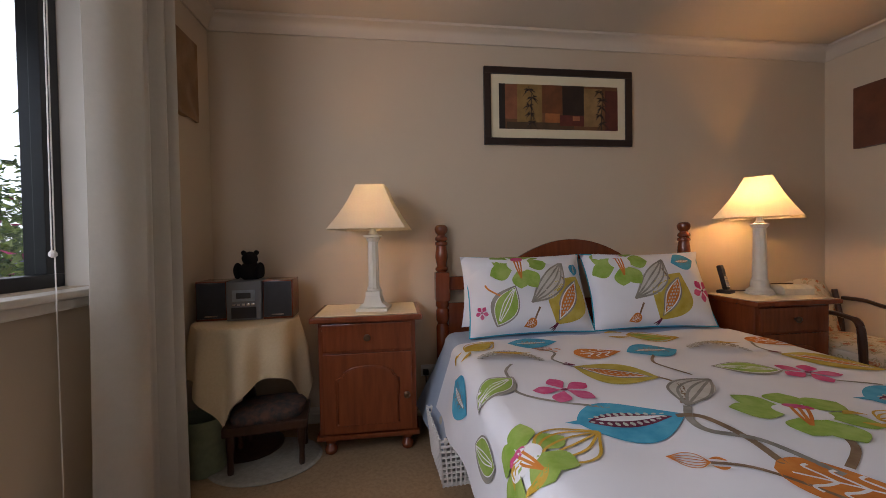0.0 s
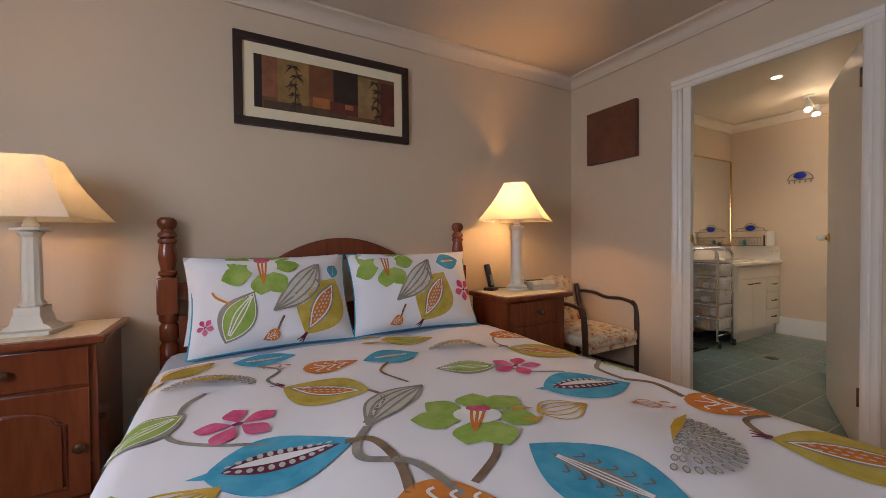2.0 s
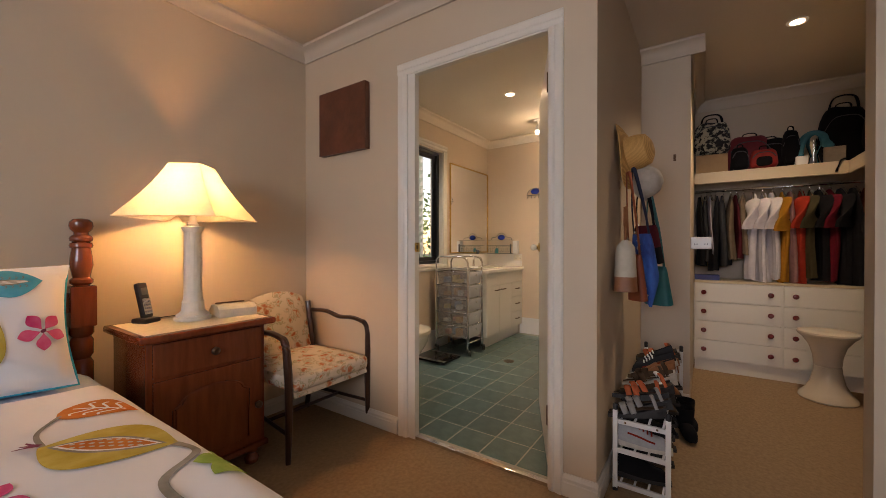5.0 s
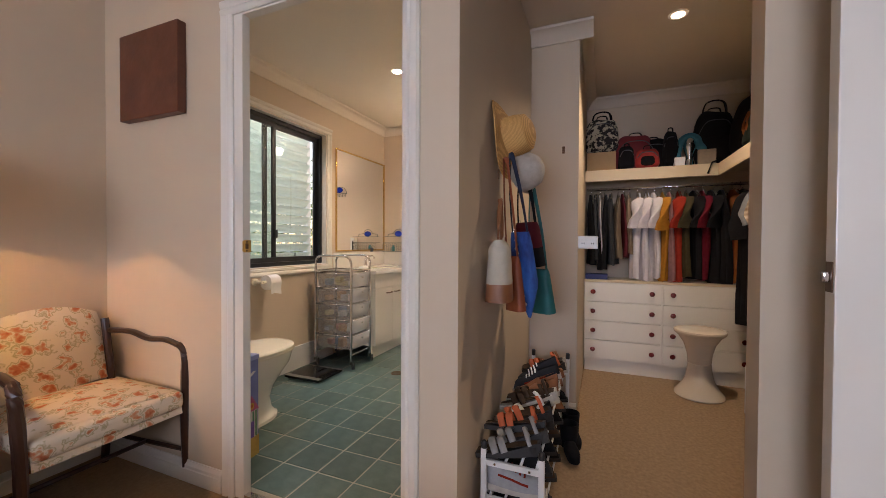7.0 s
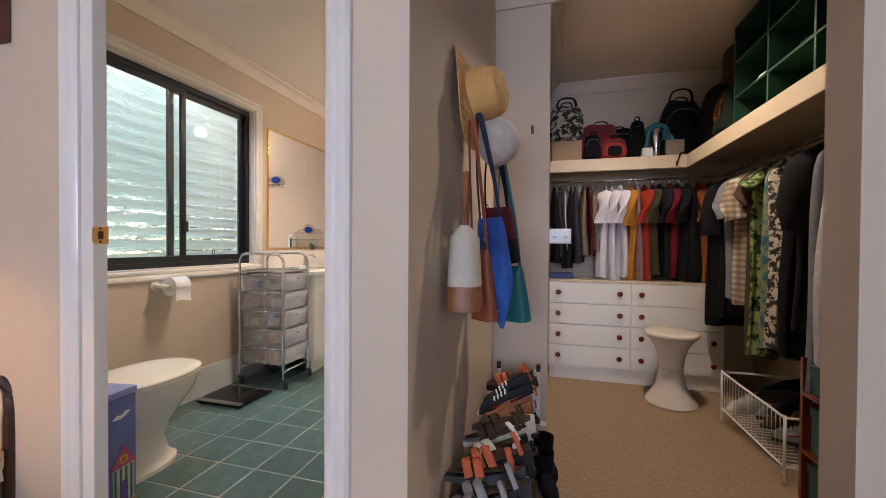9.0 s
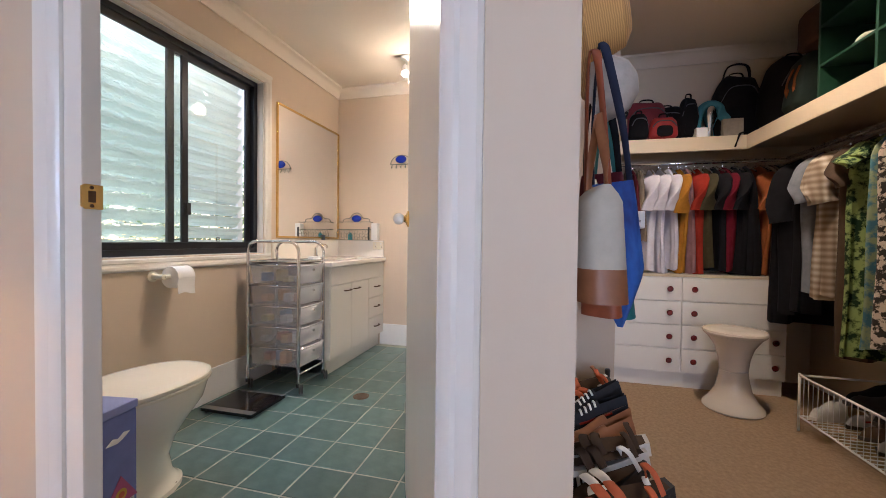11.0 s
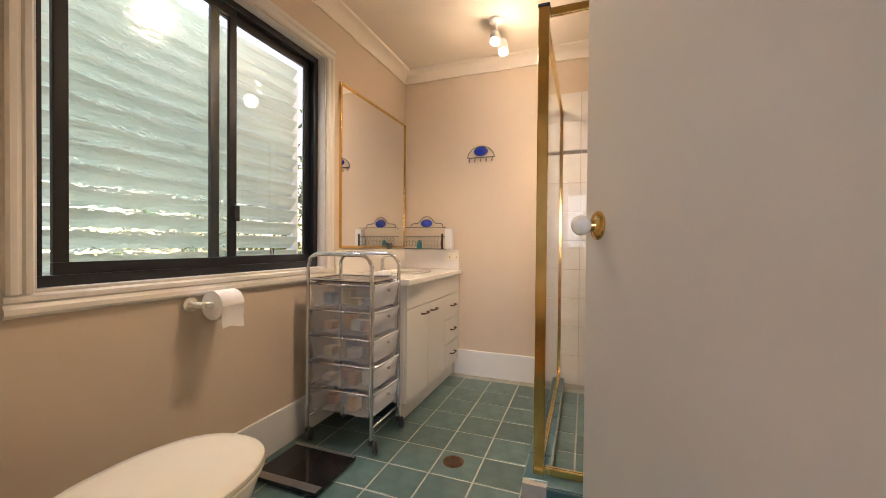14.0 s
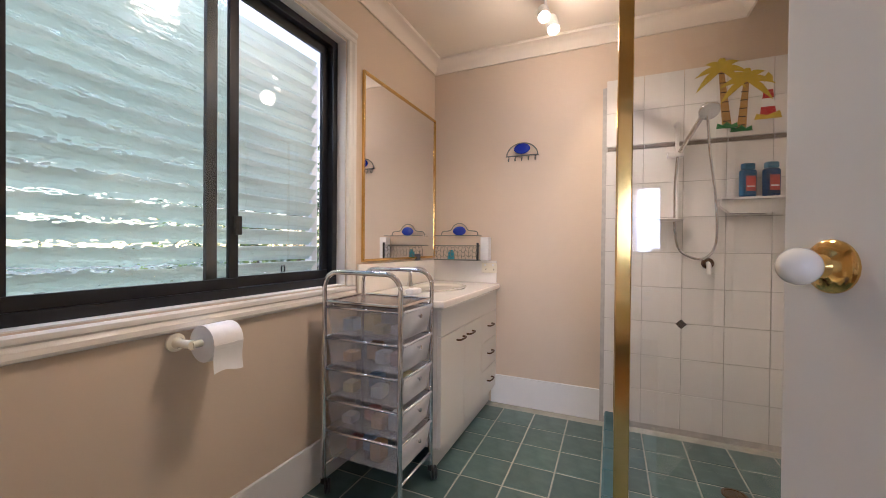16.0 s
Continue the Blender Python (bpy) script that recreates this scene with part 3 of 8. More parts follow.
# headboard: an arched top rail with a gap beneath, and a panel
N = 28
top, low = [], []
for i in range(N + 1):
    u = i / N
    x = -0.80 + 1.60 * u
    k = max(0.0, math.cos(math.pi * (u - 0.515) / 0.62)) if abs(u - 0.515) < 0.31 else 0.0
    top.append((x, 0.885 + 0.222 * k ** 0.8))
    low.append((x, 0.80 + 0.18 * k ** 0.9 if abs(u - 0.515) < 0.3 else 0.80))
part("headboard_rail", prism(top + low[::-1], 1.075, 1.11, 'y', None, 0.006), M["wood"], bed)
part("headboard_panel", box(-0.79, 1.08, 0.30, 0.79, 1.10, 0.72, 0.004), M["wood"], bed)
part("footboard", box(-0.79, -1.135, 0.20, 0.79, -1.105, 0.50, 0.008), M["wood"], bed)
part("side_rail", box(-0.825, -1.10, 0.22, -0.795, 1.05, 0.34, 0.006), M["wood"], bed)
part("side_rail", box(0.795, -1.10, 0.22, 0.825, 1.05, 0.34, 0.006), M["wood"], bed)
part("slat_base", box(-0.79, -1.09, 0.26, 0.79, 1.05, 0.31), M["wooddark"], bed)
single("mattress", box(-0.775, -1.04, 0.312, 0.775, 1.04, 0.545, 0.04, 4), M["linen"], "white mattress on the timber bed", "mattress", pose(BO.x, BO.y, BO.z))


def sheet_fn(u, v):
    x = 0.30 + (2.60 - 0.30) * u
    y = 2.10 + (2.66 - 2.10) * v
    return spread_at(x, y) + Vector((0, 0, -0.006))


single("bed_sheet", grid(sheet_fn, 70, 14, None, 0.002), M["sheet"], "grey-blue flat sheet turned down under the pillows", "sheet")
single("bedspread", grid(lambda u, v: spread_at(0.42 + (2.72 - 0.42) * u, 0.36 + (2.385 - 0.36) * v), 110, 96, None, 0.003), M["linen"], "white bedspread printed with large bright botanical motifs", "bedspread")
bedspread = bpy.data.objects["bedspread"]


def watercolour(name, a, b):
    return mat(name, a, 0.85, c2=b, scale=14, contrast=0.35, spec=0.2)


INK = {"blue": watercolour("sky blue print", (0.045, 0.30, 0.47), (0.10, 0.40, 0.56)), "olive": watercolour("mustard print", (0.42, 0.32, 0.035), (0.54, 0.44, 0.10)), "green": watercolour("leaf green print", (0.21, 0.35, 0.045), (0.36, 0.47, 0.12)), "orange": watercolour("orange print", (0.52, 0.15, 0.02), (0.62, 0.24, 0.05)), "pink": watercolour("magenta print", (0.52, 0.03, 0.14), (0.62, 0.16, 0.28)), "grey": watercolour("warm grey print", (0.20, 0.19, 0.16), (0.33, 0.31, 0.27)), "pale": watercolour("pale grey print", (0.48, 0.46, 0.40), (0.60, 0.58, 0.53)), "brown": watercolour("brown print", (0.16, 0.10, 0.06), (0.26, 0.18, 0.11)), "plum": watercolour("plum print", (0.13, 0.02, 0.05), (0.20, 0.05, 0.09)), "white": watercolour("unprinted white", (0.80, 0.79, 0.78), (0.76, 0.75, 0.75)), "gold": watercolour("gold print", (0.52, 0.30, 0.02), (0.60, 0.40, 0.08))}
INKS = list(INK)
INKM = [INK[k] for k in INKS]


class Print:
    """Flat printed shapes laid on a cloth, in that cloth's own coordinates."""

    def __init__(self, surface, x, y, size, turn=0.0, flip=1):
        self.bm = bmesh.new()
        self.f, self.x, self.y, self.s = surface, x, y, size
        self.c, self.n, self.flip = math.cos(math.radians(turn)), math.sin(math.radians(turn)), flip
        self.z = 0.0035

    def at(self, p, lift):
        u, v = p[0] * self.s, p[1] * self.s * self.flip
        return self.f(self.x + u * self.c - v * self.n, self.y + u * self.n + v * self.c, lift)

    def fill(self, pts, ink, rings=4):
        self.z += 0.00025
        k = INKS.index(ink)
        cx = sum(p[0] for p in pts) / len(pts)
        cy = sum(p[1] for p in pts) / len(pts)
        rows = [[self.bm.verts.new(self.at((cx + (p[0] - cx) * r / rings, cy + (p[1] - cy) * r / rings), self.z)) for p in pts] for r in range(1, rings + 1)]
        c = self.bm.verts.new(self.at((cx, cy), self.z))
        n = len(pts)
        for i in range(n):
            self.bm.faces.new((c, rows[0][i], rows[0][(i + 1) % n])).material_index = k
        for a, b in zip(rows, rows[1:]):
            for i in range(n):
                self.bm.faces.new((a[i], b[i], b[(i + 1) % n], a[(i + 1) % n])).material_index = k

    def stroke(self, pts, w, ink, n=6):
        self.z += 0.00025
        k = INKS.index(ink)
        q = [Vector((p.x, p.y)) for p in spline([(a, b, 0) for a, b in pts], n)] if len(pts) > 2 else [Vector(pts[0]).lerp(Vector(pts[1]), i / n) for i in range(n + 1)]
        rows = []
        for i, p in enumerate(q):
            d = (q[min(i + 1, len(q) - 1)] - q[max(i - 1, 0)])
            d = d.normalized() if d.length > 1e-9 else Vector((1, 0))
            t = i / (len(q) - 1)
            ww = (w if not isinstance(w, tuple) else w[0] + (w[1] - w[0]) * t) / 2
            m = Vector((-d.y, d.x)) * ww
            rows.append((self.bm.verts.new(self.at(p + m, self.z)), self.bm.verts.new(self.at(p - m, self.z))))
        for a, b in zip(rows, rows[1:]):
            self.bm.faces.new((a[0], a[1], b[1], b[0])).material_index = k

    def done(self, name, parent):
        ob = part(name, self.bm, INKM, parent)
        return ob


def leafshape(l, w, n=22, tip=0.75, bend=0.0, x0=0.0):
    out = []
    for i in range(n + 1):
        t = i / n
        out.append((x0 + l * t, w * math.sin(math.pi * t ** tip) + bend * math.sin(math.pi * t)))
    for i in range(n - 1, 0, -1):
        t = i / n
        out.append((x0 + l * t, -w * math.sin(math.pi * t ** tip) + bend * math.sin(math.pi * t)))
    return out


def oval(cx, cy, a, b, n=26):
    return [(cx + a * math.cos(6.2832 * i / n), cy + b * math.sin(6.2832 * i / n)) for i in range(n)]


def blue_pod(s, x, y, size, turn, parent):
    """A blue seed pod with a plum lattice round a white slit; length 1 along x."""
    p = Print(s, x, y, size, turn)
    p.fill(leafshape(1.0, 0.36, 26, 0.78), "blue")
    p.fill([(-0.10, 0.02), (0.0, -0.03), (0.12, 0.0), (0.08, 0.06)], "blue", 2)
    p.fill(leafshape(0.78, 0.13, 20, 0.8, 0.02, 0.10), "plum")
    for r in (-1, 1):
        for i in range(11):
            t = 0.14 + 0.066 * i
            w = 0.115 * math.sin(math.pi * ((t - 0.10) / 0.78) ** 0.8)
            p.fill(oval(t, 0.02 + r * w * 0.70, 0.022, 0.26 * w + 0.004, 8), "pale", 1)
    p.fill(leafshape(0.66, 0.045, 16, 0.8, 0.01, 0.16), "white")
    return p.done("printed_pod", parent)


def blue_leaf(s, x, y, size, turn, parent):
    """A blue oval with a white and grey leaf down its middle."""
    p = Print(s, x, y, size, turn)
    p.fill(leafshape(1.0, 0.35, 26, 0.95), "blue")
    p.fill(leafshape(0.66, 0.07, 18, 0.9, 0, 0.15), "grey")
    for k in (-0.03, 0.0, 0.03):
        p.stroke([(0.2, k * 0.4), (0.5, k), (0.76, k * 0.3)], 0.014, "white")
    for i in range(5):
        t = 0.28 + 0.1 * i
        for r in (-1, 1):
            p.stroke([(t, r * 0.06), (t + 0.05, r * 0.11), (t + 0.02, r * 0.14)], 0.012, "brown", 4)
    return p.done("printed_leaf", parent)


def orange_leaf(s, x, y, size, turn, parent):
    p = Print(s, x, y, size, turn)
    p.fill(leafshape(1.0, 0.34, 26, 0.62), "orange")
    p.stroke([(0.12, 0), (0.5, 0.02), (0.82, 0.0)], 0.025, "white")
    for i in range(3):
        t = 0.28 + 0.18 * i
        for r in (-1, 1):
            p.stroke([(t + 0.12, 0.01), (t + 0.04, r * 0.08), (t - 0.06, r * 0.16), (t - 0.02, r * 0.22)], 0.03, "white", 5)
    return p.done("printed_leaf", parent)


def fruit(s, x, y, size, turn, parent):
    """A mustard fruit, cut open over orange seeds."""
    p = Print(s, x, y, size, turn)
    p.fill(leafshape(1.0, 0.39, 26, 0.95), "olive")
    p.fill(leafshape(0.86, 0.15, 22, 1.0, 0, 0.06), "grey")
    p.fill(leafshape(0.78, 0.12, 22, 1.0, 0, 0.10), "white")
    p.fill(leafshape(0.70, 0.10, 22, 1.0, 0, 0.14), "orange")
    for r in range(-1, 2):
        for i in range(8):
            t = 0.24 + 0.068 * i + 0.03 * (r % 2)
            p.fill(oval(t, r * 0.045, 0.022, 0.014, 7), "pale", 1)
    for a in (-0.5, 0.0, 0.5):
        p.stroke([(0.02, 0), (-0.06, 0.05 * a), (-0.12, 0.12 * a)], (0.04, 0.012), "plum", 4)
    return p.done("printed_fruit", parent)


def green_flower(s, x, y, size, turn, parent):
    p = Print(s, x, y, size, turn)
    for i in range(7):
        a = 6.2832 * i / 7 + 0.2 * math.sin(3 * i)
        l = 0.5 + 0.06 * math.sin(2.1 * i)
        ca, sa = math.cos(a), math.sin(a)
        p.fill([(q[0] * ca - q[1] * sa, q[0] * sa + q[1] * ca) for q in leafshape(l, 0.17, 14, 1.5, 0.02, 0.06)], "green", 3)
    p.fill(oval(0, 0, 0.22, 0.16), "white")
    p.fill(oval(0.0, 0.13, 0.12, 0.06), "pink", 2)
    for k in (-0.06, 0, 0.06):
        p.stroke([(k, 0.1), (k * 0.7, -0.1), (0, -0.3)], 0.03, "orange", 5)
    return p.done("printed_flower", parent)


def pink_flower(s, x, y, size, turn, parent):
    p = Print(s, x, y, size, turn)
    for i in range(5):
        a = 6.2832 * i / 5 + 0.4
        ca, sa = math.cos(a), math.sin(a)
        p.fill([(q[0] * ca - q[1] * sa, q[0] * sa + q[1] * ca) for q in leafshape(0.5, 0.16, 12, 1.4, 0, 0.04)], "pink", 3)
    p.fill(oval(0, 0, 0.07, 0.05, 12), "plum", 1)
    return p.done("printed_flower", parent)


def onion(s, x, y, size, turn, parent, ink="gold", body=None):
    """A striped bulb drawn in outline."""
    p = Print(s, x, y, size, turn)
    if body:
        p.fill(leafshape(0.9, 0.30, 20, 0.8), body)
    for k in (-0.36, -0.2, -0.05, 0.1, 0.24, 0.36):
        p.stroke([(0, 0), (0.25, k * 0.9), (0.55, k), (0.85, k * 0.35), (1.0, 0)], 0.035, ink, 5)
    for k in (-0.14, 0.16):
        p.fill([(q[0], q[1] + k) for q in leafshape(0.42, 0.07, 10, 0.8, k * 0.6, -0.40)], ink, 2)
    return p.done("printed_bulb", parent)


def bloom(s, x, y, size, turn, parent):
    """A pale grey rounded seed head of many short strokes."""
    p = Print(s, x, y, size, turn)
    rnd = random.Random(int(x * 100))
    for j in range(6, 0, -1):
        r = 0.085 * j
        n = 4 + 2 * j
        for k in range(n + 1):
            a = -1.5 + 3.0 * k / n + rnd.uniform(-0.06, 0.06)
            ca, sa = math.cos(a), math.sin(a)
            cx, cy = 0.86 * r * ca, 1.0 * r * sa
            for grow, ink in ((1.0, "grey"), (0.66, "pale")):
                p.fill([(cx + (q[0] * ca - q[1] * sa) * grow, cy + (q[0] * sa + q[1] * ca) * grow) for q in oval(0, 0, 0.055, 0.030, 8)], ink, 1)
    p.fill([(0.0, -0.35), (-0.06, -0.1), (-0.06, 0.1), (0.0, 0.35), (0.03, 0.0)], "gold", 2)
    return p.done("printed_bloom", parent)


def olive_pod(s, x, y, size, turn, parent):
    p = Print(s, x, y, size, turn)
    p.fill(leafshape(1.0, 0.31, 22, 0.9, 0.03), "grey")
    p.fill(leafshape(0.92, 0.25, 22, 0.9, 0.0, 0.04), "white")
    p.fill(leafshape(0.88, 0.235, 22, 0.9, 0.0, 0.06), "green")
    for k in (-0.07, 0.0, 0.07):
        p.stroke([(0.14, k * 0.3), (0.5, 0.02 + k), (0.9, k * 0.2)], 0.02, "white")
    return p.done("printed_pod", parent)


def grey_leaf(s, x, y, size, turn, parent):
    p = Print(s, x, y, size, turn)
    p.fill(leafshape(1.0, 0.20, 20, 1.1, 0.08), "pale")
    for k in (-0.17, -0.08, 0.0, 0.09, 0.18):
        p.stroke([(0, 0), (0.35, 0.07 + k), (0.7, 0.06 + k * 0.8), (1.0, 0)], 0.028, "grey")
    return p.done("printed_leaf", parent)


def stem(s, pts, w, parent, ink="brown"):
    p = Print(s, 0, 0, 1, 0)
    p.stroke(pts, w, ink, 8)
    return p.done("printed_stem", parent)


S, Q = spread_at, bedspread
blue_pod(S, 0.95, 1.44, 0.33, -2, Q)
blue_pod(S, 1.92, 1.44, 0.33, -17, Q)
blue_leaf(S, 1.48, 2.02, 0.26, 3, Q)
blue_leaf(S, 1.63, 1.19, 0.36, -72, Q)
blue_leaf(S, 1.01, 2.30, 0.25, -8, Q)
orange_leaf(S, 1.27, 1.16, 0.26, -38, Q)
orange_leaf(S, 2.25, 1.17, 0.24, -58, Q)
orange_leaf(S, 1.25, 2.06, 0.22, -4, Q)
orange_leaf(S, 2.23, 2.17, 0.22, -50, Q)
fruit(S, 1.16, 1.89, 0.31, -38, Q)
fruit(S, 2.13, 1.90, 0.32, -46, Q)
fruit(S, 2.17, 0.92, 0.32, -60, Q)
green_flower(S, 1.61, 1.38, 0.31, -38, Q)
onion(S, 1.77, 1.31, 0.17, -10, Q)
onion(S, 0.78, 1.30, 0.22, 22, Q)
green_flower(S, 0.75, 1.33, 0.25, 20, Q)
pink_flower(S, 1.02, 1.67, 0.20, 0, Q)
pink_flower(S, 1.99, 1.67, 0.19, 20, Q)
olive_pod(S, 0.89, 1.83, 0.24, 213, Q)
olive_pod(S, 1.92, 1.70, 0.24, 154, Q)
bloom(S, 0.94, 2.02, 0.26, 78, Q)
bloom(S, 1.92, 1.98, 0.25, 78, Q)
bloom(S, 1.96, 1.02, 0.27, -70, Q)
grey_leaf(S, 1.32, 1.47, 0.33, 38, Q)
onion(S, 1.16, 1.21, 0.09, 150, Q, "orange")
onion(S, 2.15, 1.18, 0.09, 150, Q, "orange")
onion(S, 1.18, 2.14, 0.09, 140, Q, "orange")
onion(S, 0.78, 2.22, 0.20, 35, Q, "gold", "olive")
onion(S, 1.66, 2.30, 0.26, -14, Q, "gold", "green")
blue_leaf(S, 0.60, 1.90, 0.26, 80, Q)
olive_pod(S, 0.62, 1.50, 0.22, 100, Q)
fruit(S, 1.30, 0.84, 0.32, -60, Q)
green_flower(S, 2.46, 1.50, 0.24, 10, Q)
stem(S, [(1.25, 1.43), (1.31, 1.40), (1.33, 1.28), (1.31, 1.17)], 0.022, Q)
stem(S, [(1.32, 1.47), (1.27, 1.40), (1.27, 1.33), (1.36, 1.26), (1.40, 1.12)], 0.022, Q, "grey")
stem(S, [(1.40, 1.71), (1.42, 1.62), (1.32, 1.49)], 0.014, Q)
stem(S, [(0.88, 1.84), (0.86, 1.70), (0.97, 1.58), (1.10, 1.52)], 0.014, Q, "grey")
stem(S, [(0.93, 1.98), (0.88, 1.90), (0.87, 1.80)], 0.012, Q, "grey")
stem(S, [(1.59, 1.27), (1.54, 1.20), (1.44, 1.14)], 0.018, Q)
stem(S, [(2.34, 1.68), (2.36, 1.58), (2.26, 1.50), (2.25, 1.38)], 0.020, Q, "grey")
stem(S, [(2.25, 1.38), (2.30, 1.30), (2.27, 1.18)], 0.020, Q)
stem(S, [(1.93, 1.72), (1.99, 1.60), (2.10, 1.52)], 0.012, Q, "grey")
stem(S, [(1.16, 1.89), (1.12, 2.00), (1.17, 2.10), (1.10, 2.20)], 0.012, Q, "grey")
stem(S, [(2.14, 1.90), (2.15, 2.02), (2.23, 2.14)], 0.012, Q, "grey")
stem(S, [(1.57, 1.96), (1.50, 1.86), (1.55, 1.72)], 0.012, Q)
stem(S, [(2.33, 0.98), (2.24, 1.00), (2.17, 0.92)], 0.016, Q)
stem(S, [(1.16, 1.21), (1.24, 1.16), (1.33, 1.02)], 0.012, Q)


def pillow(name, m, w, h, d, label, printed, seed=0, shift=0.0):
    ob = thing(name, m, label, "pillow", "pillows on the bed")

    def face(side):
        def f(u, v):
            a, b = 2 * u - 1, 2 * v - 1
            k = ((1 - abs(a) ** 2.6) * (1 - abs(b) ** 2.6)) ** 0.55
            pin = 1 - 0.06 * (1 - abs(b) ** 2) * abs(a) ** 6 - 0.06 * (1 - abs(a) ** 2) * abs(b) ** 6
            wr = (0.006 * math.sin(5 * a + seed) * math.sin(4 * b + seed) + 0.004 * math.sin(11 * a + 6 * b + seed)) * k
            return Vector((a * w / 2 * pin, side * (k * d / 2 + wr) - 0.0, (b * pin + 1) * h / 2))
        return f
    bm = grid(face(-1), 26, 20)
    grid(face(1), 26, 20, bm)
    bmesh.ops.remove_doubles(bm, verts=bm.verts, dist=0.0005)
    body = part("cover", bm, M["linen"], ob)
    if printed:
        f = face(-1)
        rim = [f(t, 0) for t in [i / 20 for i in range(20)]] + [f(1, i / 14) for i in range(14)] + [f(1 - i / 20, 1) for i in range(20)] + [f(0, 1 - i / 14) for i in range(15)]
        part("piping", tube(rim, 0.004, 6), M["teal"], ob, "turquoise piped edge")

        def onp(x, y, lift):
            q = f(min(1, max(0, x / w + 0.5)), min(1, max(0, y / h)))
            return q + Vector((0, -lift, 0))
        fruit(onp, 0.115 + shift, 0.035, 0.32, 58, body)
        grey_leaf(onp, 0.205 + shift, h - 0.075, 0.33, 226, body)
        stem(onp, [(0.205 + shift, h - 0.075), (0.18 + shift, h * 0.70), (0.20 + shift, h * 0.56)], 0.011, body, "brown")
        stem(onp, [(0.02 + shift, h * 0.28), (0.0 + shift, h * 0.20), (-0.01 + shift, 0.07)], 0.010, body, "brown")
        green_flower(onp, -0.06 + shift, h - 0.085, 0.30, 0, body)
        orange_leaf(onp, 0.0 + shift, 0.06, 0.08, 200, body)
        if shift:
            blue_leaf(onp, 0.13, h - 0.10, 0.17, 8, body)
            pink_flower(onp, 0.29, h * 0.42, 0.13, 30, body)
        else:
            olive_pod(onp, -0.225, 0.04, 0.25, 60, body)
            stem(onp, [(-0.27, 0.27), (-0.25, 0.24), (-0.19, 0.20)], 0.010, body, "orange")
            pink_flower(onp, -0.30, 0.12, 0.07, 30, body)
            blue_leaf(onp, 0.27, h - 0.16, 0.09, 80, body)
    return ob


pillow("pillow", pose(1.17, 2.555, 0.60, 0, 0, 0) @ pose(0, 0, 0, -4), 0.70, 0.40, 0.17, "plain white pillow behind the printed ones", False, 1)
pillow("pillow", pose(1.98, 2.565, 0.60, 0, 0, 0) @ pose(0, 0, 0, -4), 0.70, 0.40, 0.17, "plain white pillow behind the printed ones", False, 2)
pillow("pillow", pose(1.205, 2.44, 0.565, 0, 0, 2) @ pose(0, 0, 0, -24), 0.73, 0.47, 0.21, "white pillow printed with bright leaves, turquoise piping", True, 3)
pillow("pillow", pose(1.945, 2.44, 0.565, 0, 0, -3) @ pose(0, 0, 0, -24), 0.75, 0.47, 0.21, "white pillow printed with bright leaves, turquoise piping", True, 5, -0.12)


# bedside cabinets
def bedside(m, label):
    ob = thing("bedside_cabinet", m, label, "bedside cabinet", "pair of bedside cabinets")
    w, d = 0.50, 0.40
    bm = box(-w / 2, -d / 2 + 0.02, 0.11, w / 2, d / 2, 0.70, 0.004)
    B(bm, -w / 2 - 0.015, -d / 2 + 0.004, 0.085, w / 2 + 0.015, d / 2, 0.11, 0.008)
    part("body", bm, M["wood"], ob)
    part("top", box(-w / 2 - 0.035, -d / 2 - 0.03, 0.70, w / 2 + 0.035, d / 2 + 0.01, 0.73, 0.010, 3), M["wood"], ob)
    for sx in (-1, 1):
        for sy in (-1, 1):
            part("bun_foot", lathe([(0.018, 0), (0.030, 0.010), (0.034, 0.028), (0.026, 0.045), (0.018, 0.055), (0.030, 0.066), (0.030, 0.084)], 18, (sx * 0.20, sy * 0.15, 0)), M["wood"], ob)
    dr = part("drawer", box(-w / 2 + 0.022, -d / 2 + 0.004, 0.545, w / 2 - 0.022, -d / 2 + 0.0195, 0.688, 0.004), M["wood"], ob)
    part("knob", lathe([(0.008, 0), (0.008, 0.012), (0.017, 0.018), (0.018, 0.026), (0.010, 0.032)], 18), M["bronze"], dr).matrix_local = pose(0, -d / 2 + 0.004, 0.618, 90)
    door = part("door", box(-w / 2 + 0.022, -d / 2 + 0.004, 0.12, w / 2 - 0.022, -d / 2 + 0.0195, 0.532, 0.004), M["wood"], ob)
    arch = [(-0.15, 0.165), (0.15, 0.165), (0.15, 0.40)]
    for i in range(13):
        a = math.pi * i / 12
        arch.append((0.125 * math.cos(a), 0.415 + 0.05 * math.sin(a)))
    arch.append((-0.15, 0.40))
    part("door_panel", prism(arch, -d / 2 - 0.004, -d / 2 + 0.0035, 'y', None, 0.003), M["wood"], door)
    rim = [(x, -d / 2 + 0.002, z) for x, z in arch] + [(arch[0][0], -d / 2 + 0.002, arch[0][1])]
    part("panel_moulding", tube([(x * 1.06, yy, z) for x, yy, z in rim], 0.006, 8), M["wood"], door)
    part("knob", lathe([(0.008, 0), (0.008, 0.012), (0.017, 0.018), (0.018, 0.026), (0.010, 0.032)], 18), M["bronze"], door).matrix_local = pose(w / 2 - 0.05, -d / 2 + 0.004, 0.31, 90)
    return ob


